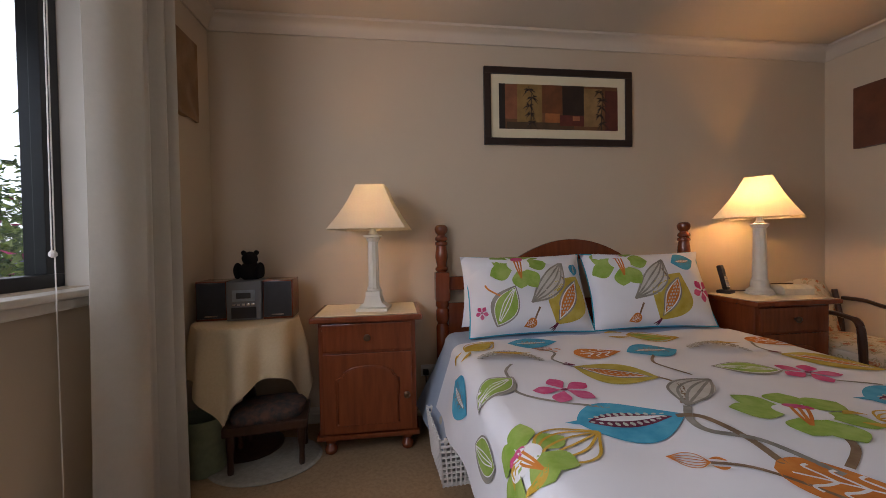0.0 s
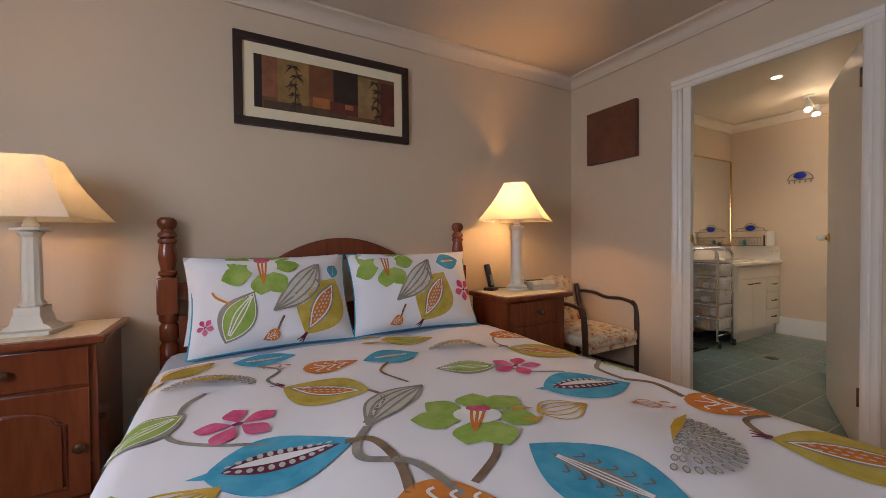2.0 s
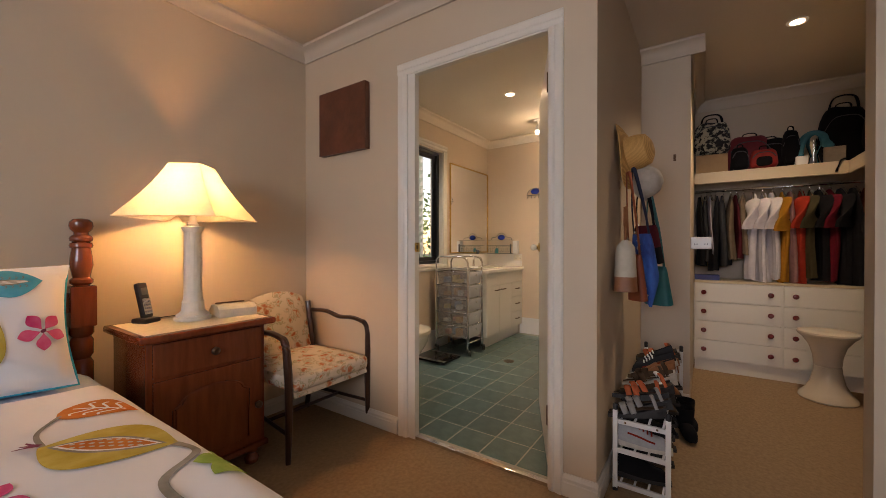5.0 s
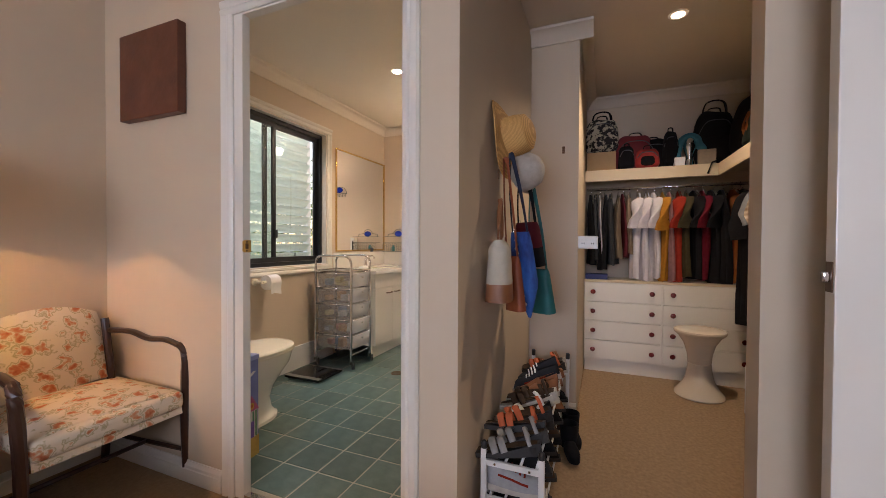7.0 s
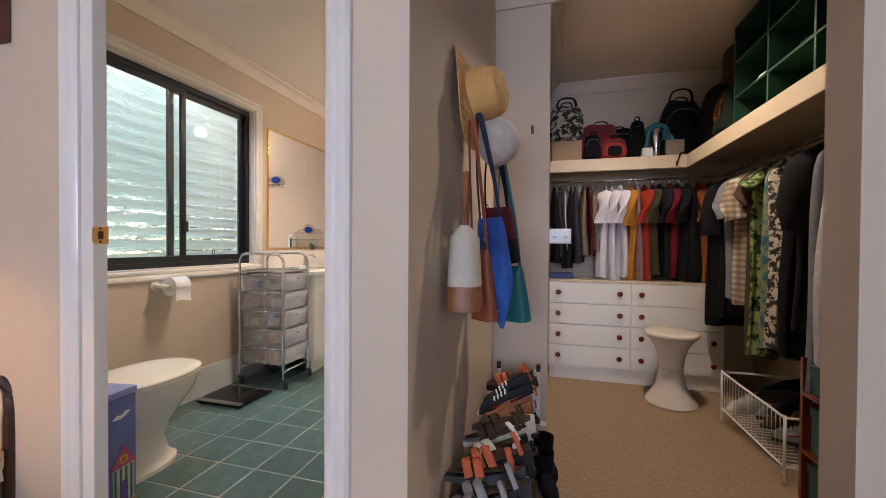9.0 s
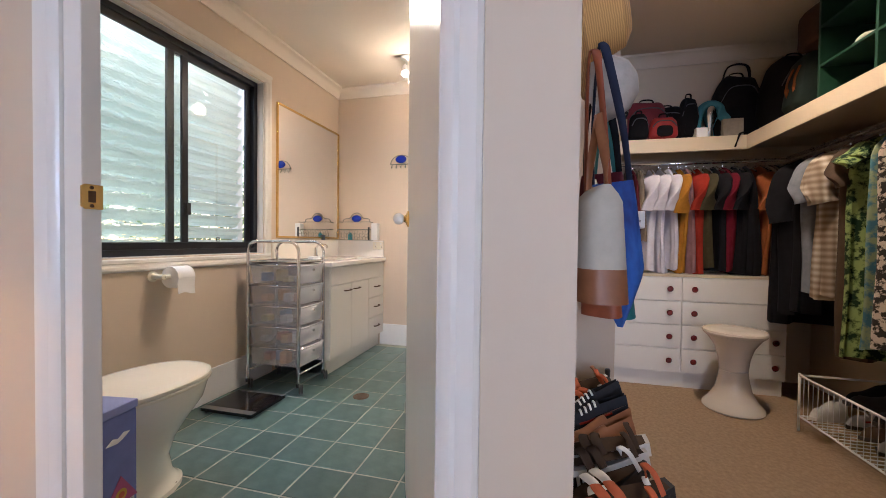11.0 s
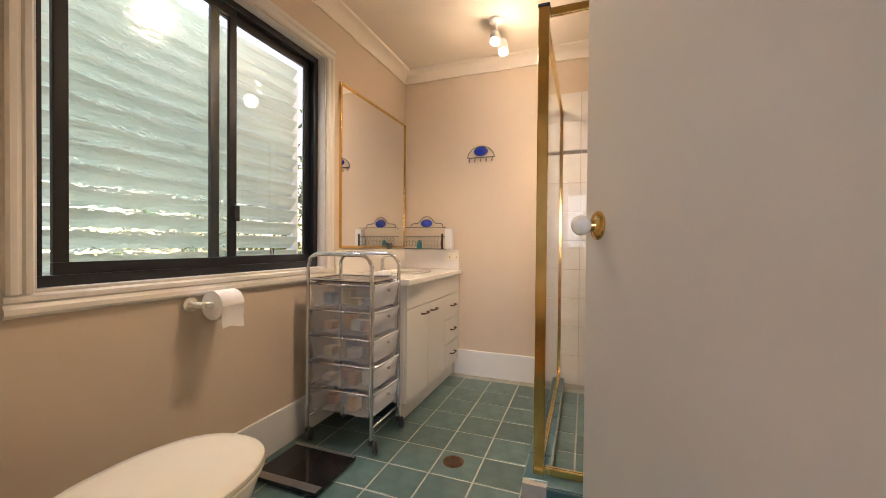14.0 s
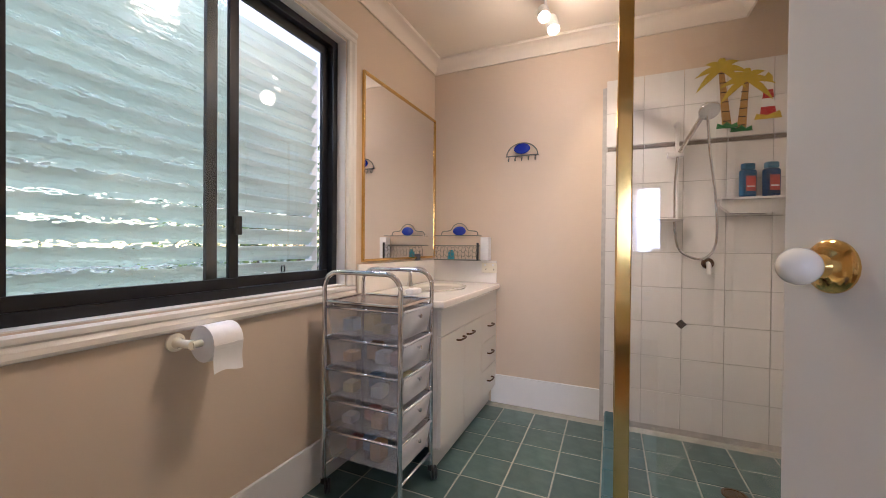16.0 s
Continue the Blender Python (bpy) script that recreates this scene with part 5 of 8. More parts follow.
shelf = thing("wardrobe_shelf", pose(0, 0, 0), "cream painted corner shelf with deep front edge", "shelf")
CRM = tint("cream painted board", (0.60, 0.49, 0.33), 0.5, 0.92, 4)
part("board", box(6.012, -0.948, 1.70, 6.328, 0.598, 1.718), CRM, shelf)
part("board", box(3.70, -0.948, 1.70, 6.010, -0.392, 1.718), CRM, shelf)
part("fascia", box(5.992, -0.372, 1.625, 6.011, 0.598, 1.720, 0.003), CRM, shelf)
part("fascia", box(3.70, -0.391, 1.625, 6.011, -0.373, 1.720, 0.003), CRM, shelf)
single("hanging_rail", tube([(6.16, -0.94, 1.575), (6.16, 0.59, 1.575)], 0.012, 10), M["chrome"], "chrome hanging rail under the shelf", "rail", None, "hanging rails")
single("hanging_rail", tube([(3.70, -0.66, 1.575), (6.10, -0.66, 1.575)], 0.012, 10), M["chrome"], "chrome hanging rail under the shelf", "rail", None, "hanging rails")


def garment(m, label, material, w, t, length, seed, sleeve=0.0, category="garment", flare=1.0, band=None, collar=True):
    """Clothing on a hanger; width along x, thickness along y, hanging down from the rail at z = 0."""
    rnd = random.Random(seed)
    ob = thing("hanging_garment", m, label, category, "clothes on the rails")
    ph = [rnd.uniform(0, 6.28) for _ in range(4)]
    n, rows = 56, 22
    bm = bmesh.new()
    rings = []
    for j in range(rows + 1):
        v = j / rows
        z = -0.05 - length * v
        k = min(1.0, (v * length / 0.11)) if collar else 1.0
        hw = (0.05 + (w / 2 - 0.05) * k ** 0.55) * (1 + (flare - 1) * v)
        ht = t / 2 * (0.35 + 0.65 * min(1, v * 4))
        ring = []
        for i in range(n):
            a = 2 * math.pi * i / n
            ca, sa = math.cos(a), math.sin(a)
            f = 0.50 * v * math.sin(5 * a + ph[0] + 1.5 * v) + 0.34 * v ** 0.6 * math.sin(9 * a + ph[1] + 2.5 * v)
            x = hw * math.copysign(abs(ca) ** 0.7, ca) * (1 + 0.03 * math.sin(7 * v + ph[2]))
            y = ht * math.copysign(abs(sa) ** 0.8, sa) * (1 + f) + 0.012 * math.sin(4 * v + ph[3])
            ring.append(bm.verts.new((x, y, z + 0.006 * math.sin(3 * a + ph[1]) * v)))
        rings.append(ring)
    for j, (a, b) in enumerate(zip(rings, rings[1:])):
        for i in range(n):
            f = bm.faces.new((a[i], b[i], b[(i + 1) % n], a[(i + 1) % n]))
            if band and band[0] < j / rows < band[1]:
                f.material_index = 1
    bm.faces.new(rings[0])
    bm.faces.new(rings[-1][::-1])
    part("body", bm, [material, band[2]] if band else material, ob)
    if sleeve:
        for sx in (-1, 1):
            p = spline([(sx * (w / 2 - 0.05), 0, -0.12), (sx * (w / 2 - 0.005), 0.01, -0.17), (sx * (w / 2 + 0.015), 0.014, -0.15 - sleeve * 0.6), (sx * (w / 2 + 0.0), 0.02, -0.15 - sleeve)])
            q = len(p)
            part("sleeve", tube(p, [0.05 + 0.022 * i / q for i in range(q)], 12, None, 0.45), material, ob)
    hk = tube(spline([(-0.17, 0, -0.10), (0, 0, -0.035), (0.17, 0, -0.10)]), 0.006, 6)
    tube(spline([(0, 0, -0.035), (0, 0, -0.012), (0.013, 0, 0.006), (0.0, 0, 0.017), (-0.012, 0, 0.008)]), 0.0022, 6, hk)
    part("hanger", hk, M["chrome"], ob)
    return ob


BLK = tint("black cloth", (0.010, 0.010, 0.012), 0.9)
GRY = tint("charcoal cloth", (0.035, 0.036, 0.040), 0.9)
TAUPE = tint("taupe cloth", (0.20, 0.15, 0.10), 0.9)
BROWN = tint("dark brown cloth", (0.075, 0.048, 0.03), 0.9)
MAROON = tint("maroon cloth", (0.09, 0.012, 0.018), 0.9)
WHT = tint("white cotton shirt cloth", (0.60, 0.57, 0.60), 0.9, 0.85)
YEL = tint("amber cloth", (0.40, 0.18, 0.015), 0.9)
MAUVE = tint("mauve cloth", (0.30, 0.16, 0.16), 0.9)
RED = tint("red cloth", (0.30, 0.028, 0.014), 0.9)
OLIVE = tint("dark olive cloth", (0.06, 0.05, 0.025), 0.9)
RUST = tint("rust orange cloth", (0.27, 0.08, 0.022), 0.9)
CRIM = tint("crimson cloth", (0.12, 0.008, 0.018), 0.9)
GREY = tint("mid grey cloth", (0.20, 0.21, 0.23), 0.9)
LIGHT = tint("pale grey cloth", (0.46, 0.45, 0.46), 0.9)
PLAID = mat("beige check cotton", (0.60, 0.54, 0.43), 0.9, c2=(0.52, 0.46, 0.36), scale=22, spec=0.15)
pn = PLAID.node_tree
src = pn.nodes["Principled BSDF"].inputs["Base Color"].links[0].from_socket
for axis, wide in (('X', 9.0), ('Z', 9.0), ('X', 4.5)):
    wv = pn.nodes.new("ShaderNodeTexWave")
    wv.bands_direction = axis
    wv.inputs["Scale"].default_value = wide
    pn.links.new(pn.nodes["Mapping"].outputs[0], wv.inputs["Vector"])
    mixc = pn.nodes.new("ShaderNodeMixRGB")
    mixc.blend_type = 'MULTIPLY'
    mixc.inputs[2].default_value = (0.62, 0.56, 0.50, 1)
    pn.links.new(wv.outputs["Fac"], mixc.inputs[0])
    pn.links.new(src, mixc.inputs[1])
    src = mixc.outputs[0]
pn.links.new(src, pn.nodes["Principled BSDF"].inputs["Base Color"])
FLOR = mat("green floral cotton", (0.012, 0.03, 0.014), 0.9, c2=(0.24, 0.30, 0.09), scale=26, contrast=0.12, spec=0.15)
BWP = mat("black and cream print cotton", (0.016, 0.014, 0.012), 0.9, c2=(0.48, 0.40, 0.30), scale=34, contrast=0.06)
BLUEF = mat("blue floral cotton", (0.04, 0.12, 0.16), 0.9, c2=(0.20, 0.24, 0.12), scale=24, contrast=0.15)

ROW = [("black shirt", BLK, 0.045, 0.62, 0), ("white trimmed black cardigan", GRY, 0.03, 0.58, 0), ("white blouse", WHT, 0.016, 0.55, 0), ("black jacket", BLK, 0.05, 0.66, 0), ("charcoal jacket", GRY, 0.05, 0.62, 0), ("taupe trousers", TAUPE, 0.04, 0.56, 0), ("maroon blouse", MAROON, 0.035, 0.55, 0), ("taupe trousers", TAUPE, 0.05, 0.52, 0), ("white shirt", WHT, 0.06, 0.73, 0.20), ("white shirt", WHT, 0.06, 0.75, 0.20), ("white shirt", WHT, 0.06, 0.72, 0.20), ("amber shirt with black band", YEL, 0.05, 0.74, 0.22), ("mauve shirt", MAUVE, 0.045, 0.74, 0), ("red polo shirt", RED, 0.055, 0.75, 0.20), ("dark olive shirt", OLIVE, 0.05, 0.70, 0.2), ("black shirt", BLK, 0.05, 0.72, 0.2), ("crimson and black shirt", CRIM, 0.06, 0.72, 0.2), ("black shirt", BLK, 0.06, 0.74, 0.2), ("black coat", BLK, 0.07, 0.76, 0), ("rust orange shirt", RUST, 0.05, 0.74, 0.2), ("brown shirt", TAUPE, 0.045, 0.75, 0), ("black coat", BLK, 0.07, 0.78, 0)]
y = 0.575
for i, (kind, mt, t, ln, sl) in enumerate(ROW):
    y -= t * 0.5 + 0.004
    garment(pose(6.16, y, 1.575, 0, 0, random.Random(i).uniform(-5, 5)), kind + " hanging in a packed row", mt, 0.33, t * 1.15, ln, i, sl, "shirt" if "shirt" in kind else "garment", 1.0, (0.30, 0.36, BLK) if mt is YEL else (0.22, 0.27, WHT) if mt is CRIM else None)
    y -= t * 0.5 + 0.002
SIDE = [(5.86, "long black coat", BLK, 0.09, 1.02, 0, 1.0), (5.76, "black coat", BLK, 0.08, 0.95, 0.3, 1.0), (5.66, "black trousers", BLK, 0.07, 0.92, 0, 1.0), (5.57, "blue-grey checked shirt", GREY, 0.06, 0.80, 0.2, 1.0), (5.48, "beige check shirt", PLAID, 0.09, 0.82, 0.22, 1.0), (5.40, "beige check shirt", PLAID, 0.07, 0.80, 0.22, 1.0), (5.31, "long dark brown dress", BROWN, 0.08, 1.08, 0.15, 1.0), (5.21, "green floral dress", FLOR, 0.08, 1.06, 0.06, 1.1), (5.13, "blue floral dress", BLUEF, 0.06, 1.0, 0, 1.1), (5.05, "black and cream print dress", BWP, 0.08, 0.98, 0, 1.1), (4.96, "long black dress", BLK, 0.09, 1.0, 0, 1.0), (4.86, "black jacket", BLK, 0.08, 0.85, 0.3, 1.0), (4.76, "grey skirt", GREY, 0.08, 1.08, 0, 1.1), (4.65, "pale grey skirt", LIGHT, 0.10, 0.95, 0, 1.2), (4.54, "olive blouse", YEL, 0.06, 0.50, 0.1, 1.0), (4.46, "black jacket", BLK, 0.09, 0.62, 0.3, 1.0), (4.34, "pale grey dress", LIGHT, 0.09, 0.95, 0, 1.1), (4.22, "black coat", BLK, 0.10, 0.95, 0.3, 1.0)]
for i, (x, kind, mt, t, ln, sl, fl) in enumerate(SIDE):
    garment(pose(x, -0.66, 1.575, 0, 0, 90 + random.Random(i + 50).uniform(-7, 7)), kind + " on a hanger under the shelf", mt, 0.40, t * 1.2, ln, i + 60, sl, "dress" if "dress" in kind else "garment", fl)

# stool
stool = thing("pedestal_stool", pose(5.70, -0.205, FLOOR + 0.001), "cream moulded plastic hourglass stool on the carpet", "stool")
MOULD = mat("glossy cream moulded plastic", (0.68, 0.60, 0.48), 0.2, c2=(0.64, 0.56, 0.44), scale=3)
part("pedestal", lathe([(0.150, 0), (0.158, 0.008), (0.155, 0.025), (0.125, 0.06), (0.092, 0.12), (0.076, 0.20), (0.0735, 0.236), (0.0695, 0.240), (0.0735, 0.244), (0.080, 0.31), (0.100, 0.38), (0.135, 0.435), (0.156, 0.453)], 44), MOULD, stool)
part("seat", lathe([(0.157, 0.454), (0.165, 0.468), (0.162, 0.480), (0.145, 0.486), (0.05, 0.484), (0.002, 0.484)], 44), MOULD, stool)

# shelf contents


def soft_bag(name, at, rad, material, label, seed, strap=None, flap=None, m=None, category="bag"):
    ob = thing(name, m or pose(*at), label, category)
    rad = (rad[0], rad[1] * 1.05, rad[2] * (1.2 if at[0] > 6.03 else 1.0))
    part("body", blob((0, 0, rad[2]), rad, seed, 0.07, None, 24, 0.10, 0.62), material, ob)
    if category == "bag":
        part("zip", tube(spline([(-rad[0] * 0.80, -rad[1] * 0.85, rad[2] * 1.10), (-rad[0] * 0.86, -rad[1] * 0.5, rad[2] * 1.52), (-rad[0] * 0.88, 0.0, rad[2] * 1.60), (-rad[0] * 0.86, rad[1] * 0.5, rad[2] * 1.52), (-rad[0] * 0.80, rad[1] * 0.85, rad[2] * 1.10)]), 0.004, 6), tint("grey zip tape", (0.06, 0.06, 0.065), 0.5), ob)
        part("handle", tube(spline([(0, -rad[1] * 0.32, rad[2] * 1.86), (0, -rad[1] * 0.24, rad[2] * 2.02 + 0.02), (0, rad[1] * 0.24, rad[2] * 2.02 + 0.02), (0, rad[1] * 0.32, rad[2] * 1.86)]), 0.007, 8, None, 0.6), tint("black webbing", (0.012, 0.012, 0.013), 0.8), ob)
        part("front_pocket", blob((-rad[0] * 0.80, 0, rad[2] * 0.62), (rad[0] * 0.26, rad[1] * 0.66, rad[2] * 0.42), seed + 3, 0.03, None, 16, 0, 0.55), material, ob)
    if strap:
        part("strap", tube(spline([(0, -rad[1] * 0.6, rad[2] * 1.7), (-rad[0] * 0.2, -rad[1] * 0.4, rad[2] * 2.3), (-rad[0] * 0.2, rad[1] * 0.4, rad[2] * 2.3), (0, rad[1] * 0.6, rad[2] * 1.7)]), 0.010, 8, None, 0.5), strap, ob)
    if flap:
        part("pocket", blob((-rad[0] * 0.85, 0, rad[2] * 0.7), (rad[0] * 0.3, rad[1] * 0.6, rad[2] * 0.5), seed + 1, 0.03, None, 14, 0, 0.6), flap, ob)
    return ob


ST = 1.7185
BAGP = mat("cream and black patterned canvas", (0.50, 0.45, 0.32), 0.9, c2=(0.02, 0.02, 0.02), scale=26, contrast=0.05)
ct = thing("carton", pose(6.15, 0.47, ST), "plain brown cardboard carton on the shelf", "carton")
part("box", box(-0.12, -0.115, 0, 0.12, 0.115, 0.165, 0.004), tint("brown cardboard", (0.42, 0.29, 0.16), 0.85, 0.9), ct)
soft_bag("backpack", (6.14, 0.47, ST + 0.166), (0.10, 0.13, 0.13), BAGP, "black and cream patterned backpack on a carton", 11, BLK)
soft_bag("holdall", (6.18, 0.20, ST), (0.11, 0.15, 0.13), tint("dark red nylon", (0.18, 0.015, 0.025), 0.7), "dark red soft holdall on the shelf", 12)
soft_bag("shoulder_bag", (6.08, 0.27, ST), (0.06, 0.06, 0.085), BLK, "small black shoulder bag on the shelf", 13)
soft_bag("holdall", (6.19, 0.06, ST), (0.10, 0.12, 0.11), BLK, "black soft holdall on the shelf", 14)
soft_bag("camera_bag", (6.06, 0.115, ST), (0.05, 0.085, 0.07), tint("bright red nylon", (0.33, 0.02, 0.015), 0.7), "small bright red bag with black strap", 15, None, BLK)
soft_bag("toilet_bag", (6.12, -0.06, ST), (0.07, 0.055, 0.13), BLK, "upright black bag on the shelf", 16)
single("box_file", box(-0.05, -0.035, 0, 0.05, 0.035, 0.07, 0.003), M["white"], "small white box on the shelf", "box", pose(6.06, -0.115, ST))
tw = thing("mannequin_head_wrap", pose(6.12, -0.20, ST), "glass vase wrapped with a turquoise towel", "vase")
part("vase", lathe([(0.03, 0), (0.035, 0.02), (0.025, 0.08), (0.05, 0.16), (0.04, 0.22), (0.03, 0.24)], 20), M["chrome"], tw)
part("towel", tube(spline([(-0.03, 0.08, 0.01), (-0.02, 0.09, 0.12), (0, 0.06, 0.22), (0, 0, 0.255), (0, -0.06, 0.22), (-0.02, -0.085, 0.12), (-0.03, -0.09, 0.01)]), 0.04, 10, None, 0.7), tint("turquoise towelling", (0.08, 0.25, 0.30), 0.95), tw)
soft_bag("travel_bag", (6.19, -0.38, ST), (0.11, 0.14, 0.19), BLK, "large black travel bag on the shelf", 17, BLK)
single("photo_frame", box(-0.02, -0.06, 0, 0.02, 0.06, 0.12, 0.004), tint("taupe card", (0.30, 0.25, 0.19), 0.8), "small taupe framed box on the shelf", "box", pose(6.03, -0.30, ST))
single("belt", tube(spline([(6.02, -0.36, ST + 0.02), (5.985, -0.33, ST + 0.01), (5.975, -0.31, ST - 0.04), (5.98, -0.30, ST - 0.08)]), 0.014, 8, None, 0.3), BLK, "black strap hanging over the shelf edge", "strap")
soft_bag("travel_bag", (6.0, -0.62, ST), (0.17, 0.14, 0.24), BLK, "large black travel bag in the shelf corner", 18)
bag = soft_bag("backpack", (5.72, -0.62, ST), (0.12, 0.16, 0.20), tint("dark green nylon", (0.02, 0.03, 0.025), 0.8), "dark backpack with orange stripes", 19)
for k in (-1, 1):
    part("stripe", tube(spline([(k * 0.035 - 0.02, 0.13, 0.08), (k * 0.035 - 0.02, 0.168, 0.20), (k * 0.03 - 0.02, 0.14, 0.30)]), 0.014, 8, None, 0.4), RUST, bag)
soft_bag("cushion", (5.60, -0.62, ST + 0.36), (0.13, 0.15, 0.13), tint("dark brown plush", (0.045, 0.022, 0.014), 1.0), "dark brown cushion piled on bags", 20, category="cushion")
GRN = tint("dark green painted board", (0.012, 0.05, 0.025), 0.5)
cu = thing("shoe_pigeonholes", pose(4.75, -0.66, ST), "dark green pigeonhole unit filled with shoes and hats", "shelf unit")
for i in range(5):
    part("divider", box(-0.72 + i * 0.36, -0.27, 0, -0.704 + i * 0.36, 0.20, 0.62, 0.002), GRN, cu)
for j in range(4):
    part("shelf_board", box(-0.72, -0.27, j * 0.205, 0.736, 0.20, j * 0.205 + 0.012), GRN, cu)
part("back", box(-0.72, -0.285, 0, 0.736, -0.272, 0.63), GRN, cu)


def shoe(m, label, upper, sole, kind="closed", group="shoes", accent=None):
    """One shoe, toe along +x, 0.26 m long."""
    ob = thing("shoe", m @ mathutils.Matrix.Scale(0.91, 4), label, "shoe", group)
    out = [(-0.13 + 0.26 * t, 0.036 * math.sin(math.pi * min(1, 0.12 + 0.80 * t)) ** 0.45 * (0.85 + 0.25 * t) * s) for s, ts in ((1, [i / 12 for i in range(13)]), (-1, [1 - i / 12 for i in range(13)])) for t in ts]
    heel = 0.03 if kind in ("heel", "sandal") else 0.012
    bm = prism(out, 0.0, 0.018, 'z')
    for v in bm.verts:
        if v.co.z > 0.01 or kind == "heel":
            v.co.z += heel * max(0, 1 - (v.co.x + 0.13) / 0.16)
    if kind in ("heel", "sandal"):
        lathe([(0.026, 0.0), (0.030, heel + 0.004)], 14, (-0.095, 0, 0), 0, 0, bm)
    part("sole", bm, sole, ob)
    if kind in ("closed", "trainer"):
        def up(u, v):
            x = -0.125 + 0.247 * u
            a = math.pi * v
            hgt = 0.045 + 0.035 * (1 - u) + (0.02 if u < 0.45 else 0.02 * max(0, 1 - (u - 0.45) * 4))
            hgt *= min(1, (1 - u) * 7) ** 0.4
            w = 0.036 * math.sin(math.pi * min(1, 0.12 + 0.80 * u)) ** 0.45 * (0.85 + 0.25 * u)
            return Vector((x, w * math.cos(a), 0.018 + heel * max(0, 1 - u * 1.6) + hgt * math.sin(a) ** 0.7))
        bm = bmesh.new()
        grid(lambda u, v: up(0.40 + 0.60 * u, v), 12, 12, bm)
        grid(lambda u, v: up(0.40 * u, v * 0.36), 8, 6, bm)
        grid(lambda u, v: up(0.40 * u, 0.64 + v * 0.36), 8, 6, bm)
        grid(lambda u, v: up(0.0, v) if u < 0.5 else up(0.0, v), 1, 8, bm)
        part("upper", bm, upper, ob)
        if kind == "trainer":
            for k in range(4):
                part("lace", tube(spline([up(0.46 + 0.07 * k, 0.30) + Vector((0, 0, 0.003)), up(0.46 + 0.07 * k, 0.5) + Vector((0, 0, 0.004)), up(0.46 + 0.07 * k, 0.70) + Vector((0, 0, 0.003))], 4), 0.004, 6), accent or M["white"], ob)
            for k in (0.12, 0.88):
                part("side_stripe", tube([up(0.25 + 0.12 * q, k) + Vector((0, -0.002 if k < 0.5 else 0.002, 0)) for q in range(5)], 0.005, 6), accent or RED, ob)
    else:
        for k, x in enumerate((0.055, 0.02, -0.08)):
            r = 0.040 if x > 0 else 0.034
            zz = 0.02 + heel * max(0, 1 - (x + 0.13) / 0.16)
            hh = 0.045 if x > 0 else 0.06
            part("strap", tube(spline([(x - 0.01, -r, zz), (x, -r * 0.7, zz + hh * 0.8), (x + 0.006, 0, zz + hh), (x, r * 0.7, zz + hh * 0.8), (x - 0.01, r, zz)]), 0.014 if x > 0 else 0.008, 8, None, 0.25), upper, ob)
        part("insole", prism([(a * 0.93, b * 0.9) for a, b in out], 0.0185, 0.021, 'z'), accent or TAUPE, ob).matrix_local = pose(0, 0, heel * 0.55, 0, 4 if heel > 0.02 else 0)
    return ob


TAN = tint("tan leather", (0.28, 0.11, 0.04), 0.5)
ORG = tint("orange suede", (0.52, 0.13, 0.05), 0.8)
PEW = tint("pewter leather", (0.26, 0.25, 0.235), 0.4)
CRS = tint("cream rubber", (0.62, 0.58, 0.50), 0.6)
DRS = tint("dark rubber", (0.02, 0.018, 0.017), 0.6)
LGR = tint("light grey mesh", (0.45, 0.45, 0.46), 0.8)
for i, (sx, sz, mt, so) in enumerate(((-0.55, 0.425, CRS, TAN), (-0.20, 0.218, CRS, CRS), (-0.15, 0.425, BLK, DRS), (0.16, 0.218, BLK, DRS), (0.20, 0.425, CRS, CRS), (-0.52, 0.013, BLK, DRS), (-0.18, 0.013, BROWN, DRS), (0.18, 0.013, BLK, DRS), (0.52, 0.013, BROWN, DRS), (-0.52, 0.218, BROWN, DRS), (0.52, 0.218, CRS, CRS))):
    shoe(pose(4.75 + sx, -0.60, ST + sz, 0, 0, 78), "shoe stored in the green pigeonholes", mt, so, "closed", "shoes in pigeonholes")

# floor storage along the side
wb = thing("wire_basket", pose(5.16, -0.62, FLOOR), "white wire basket full of shoes", "basket")
x0, x1, y0, y1 = -0.32, 0.32, -0.22, 0.20
part("rim", tube([(x0, y0, 0.30), (x1, y0, 0.30), (x1, y1, 0.30), (x0, y1, 0.30), (x0, y0, 0.30)], 0.006, 8), M["white"], wb)
part("base_rim", tube([(x0, y0, 0.08), (x1, y0, 0.08), (x1, y1, 0.08), (x0, y1, 0.08), (x0, y0, 0.08)], 0.005, 8), M["white"], wb)
for i in range(19):
    x = x0 + (x1 - x0) * i / 18
    part("wire", tube([(x, y1, 0.30), (x, y1, 0.08), (x, y0, 0.08), (x, y0, 0.30)], 0.0028, 6), M["white"], wb)
for x in (x0, x1):
    for yy in (y0, y1):
        part("leg", tube([(x, yy, 0.0), (x, yy, 0.31)], 0.006, 8), M["white"], wb)
for i in range(9):
    rnd = random.Random(i + 7)
    mt = (BLK, BROWN, LGR, BLK, BROWN, GRY, LGR, BLK, CRS)[i]
    shoe(pose(4.92 + 0.06 * i, -0.60 + rnd.uniform(-0.08, 0.10), FLOOR + 0.10 + 0.10 * (i % 2) + rnd.uniform(0, 0.03), rnd.uniform(-15, 15), rnd.uniform(-10, 10), 90 + rnd.uniform(-30, 30)), "worn shoe piled in a white wire basket", mt, DRS if mt is not CRS else CRS, "trainer" if mt is LGR else "closed", "shoes in the basket")
rk = thing("low_shelf", pose(4.40, -0.65, FLOOR), "low timber shelf holding teal boxes", "shelf")
for z in (0.20, 0.44):
    part("board", box(-0.34, -0.24, z, 0.36, 0.22, z + 0.018, 0.003), M["wood"], rk)
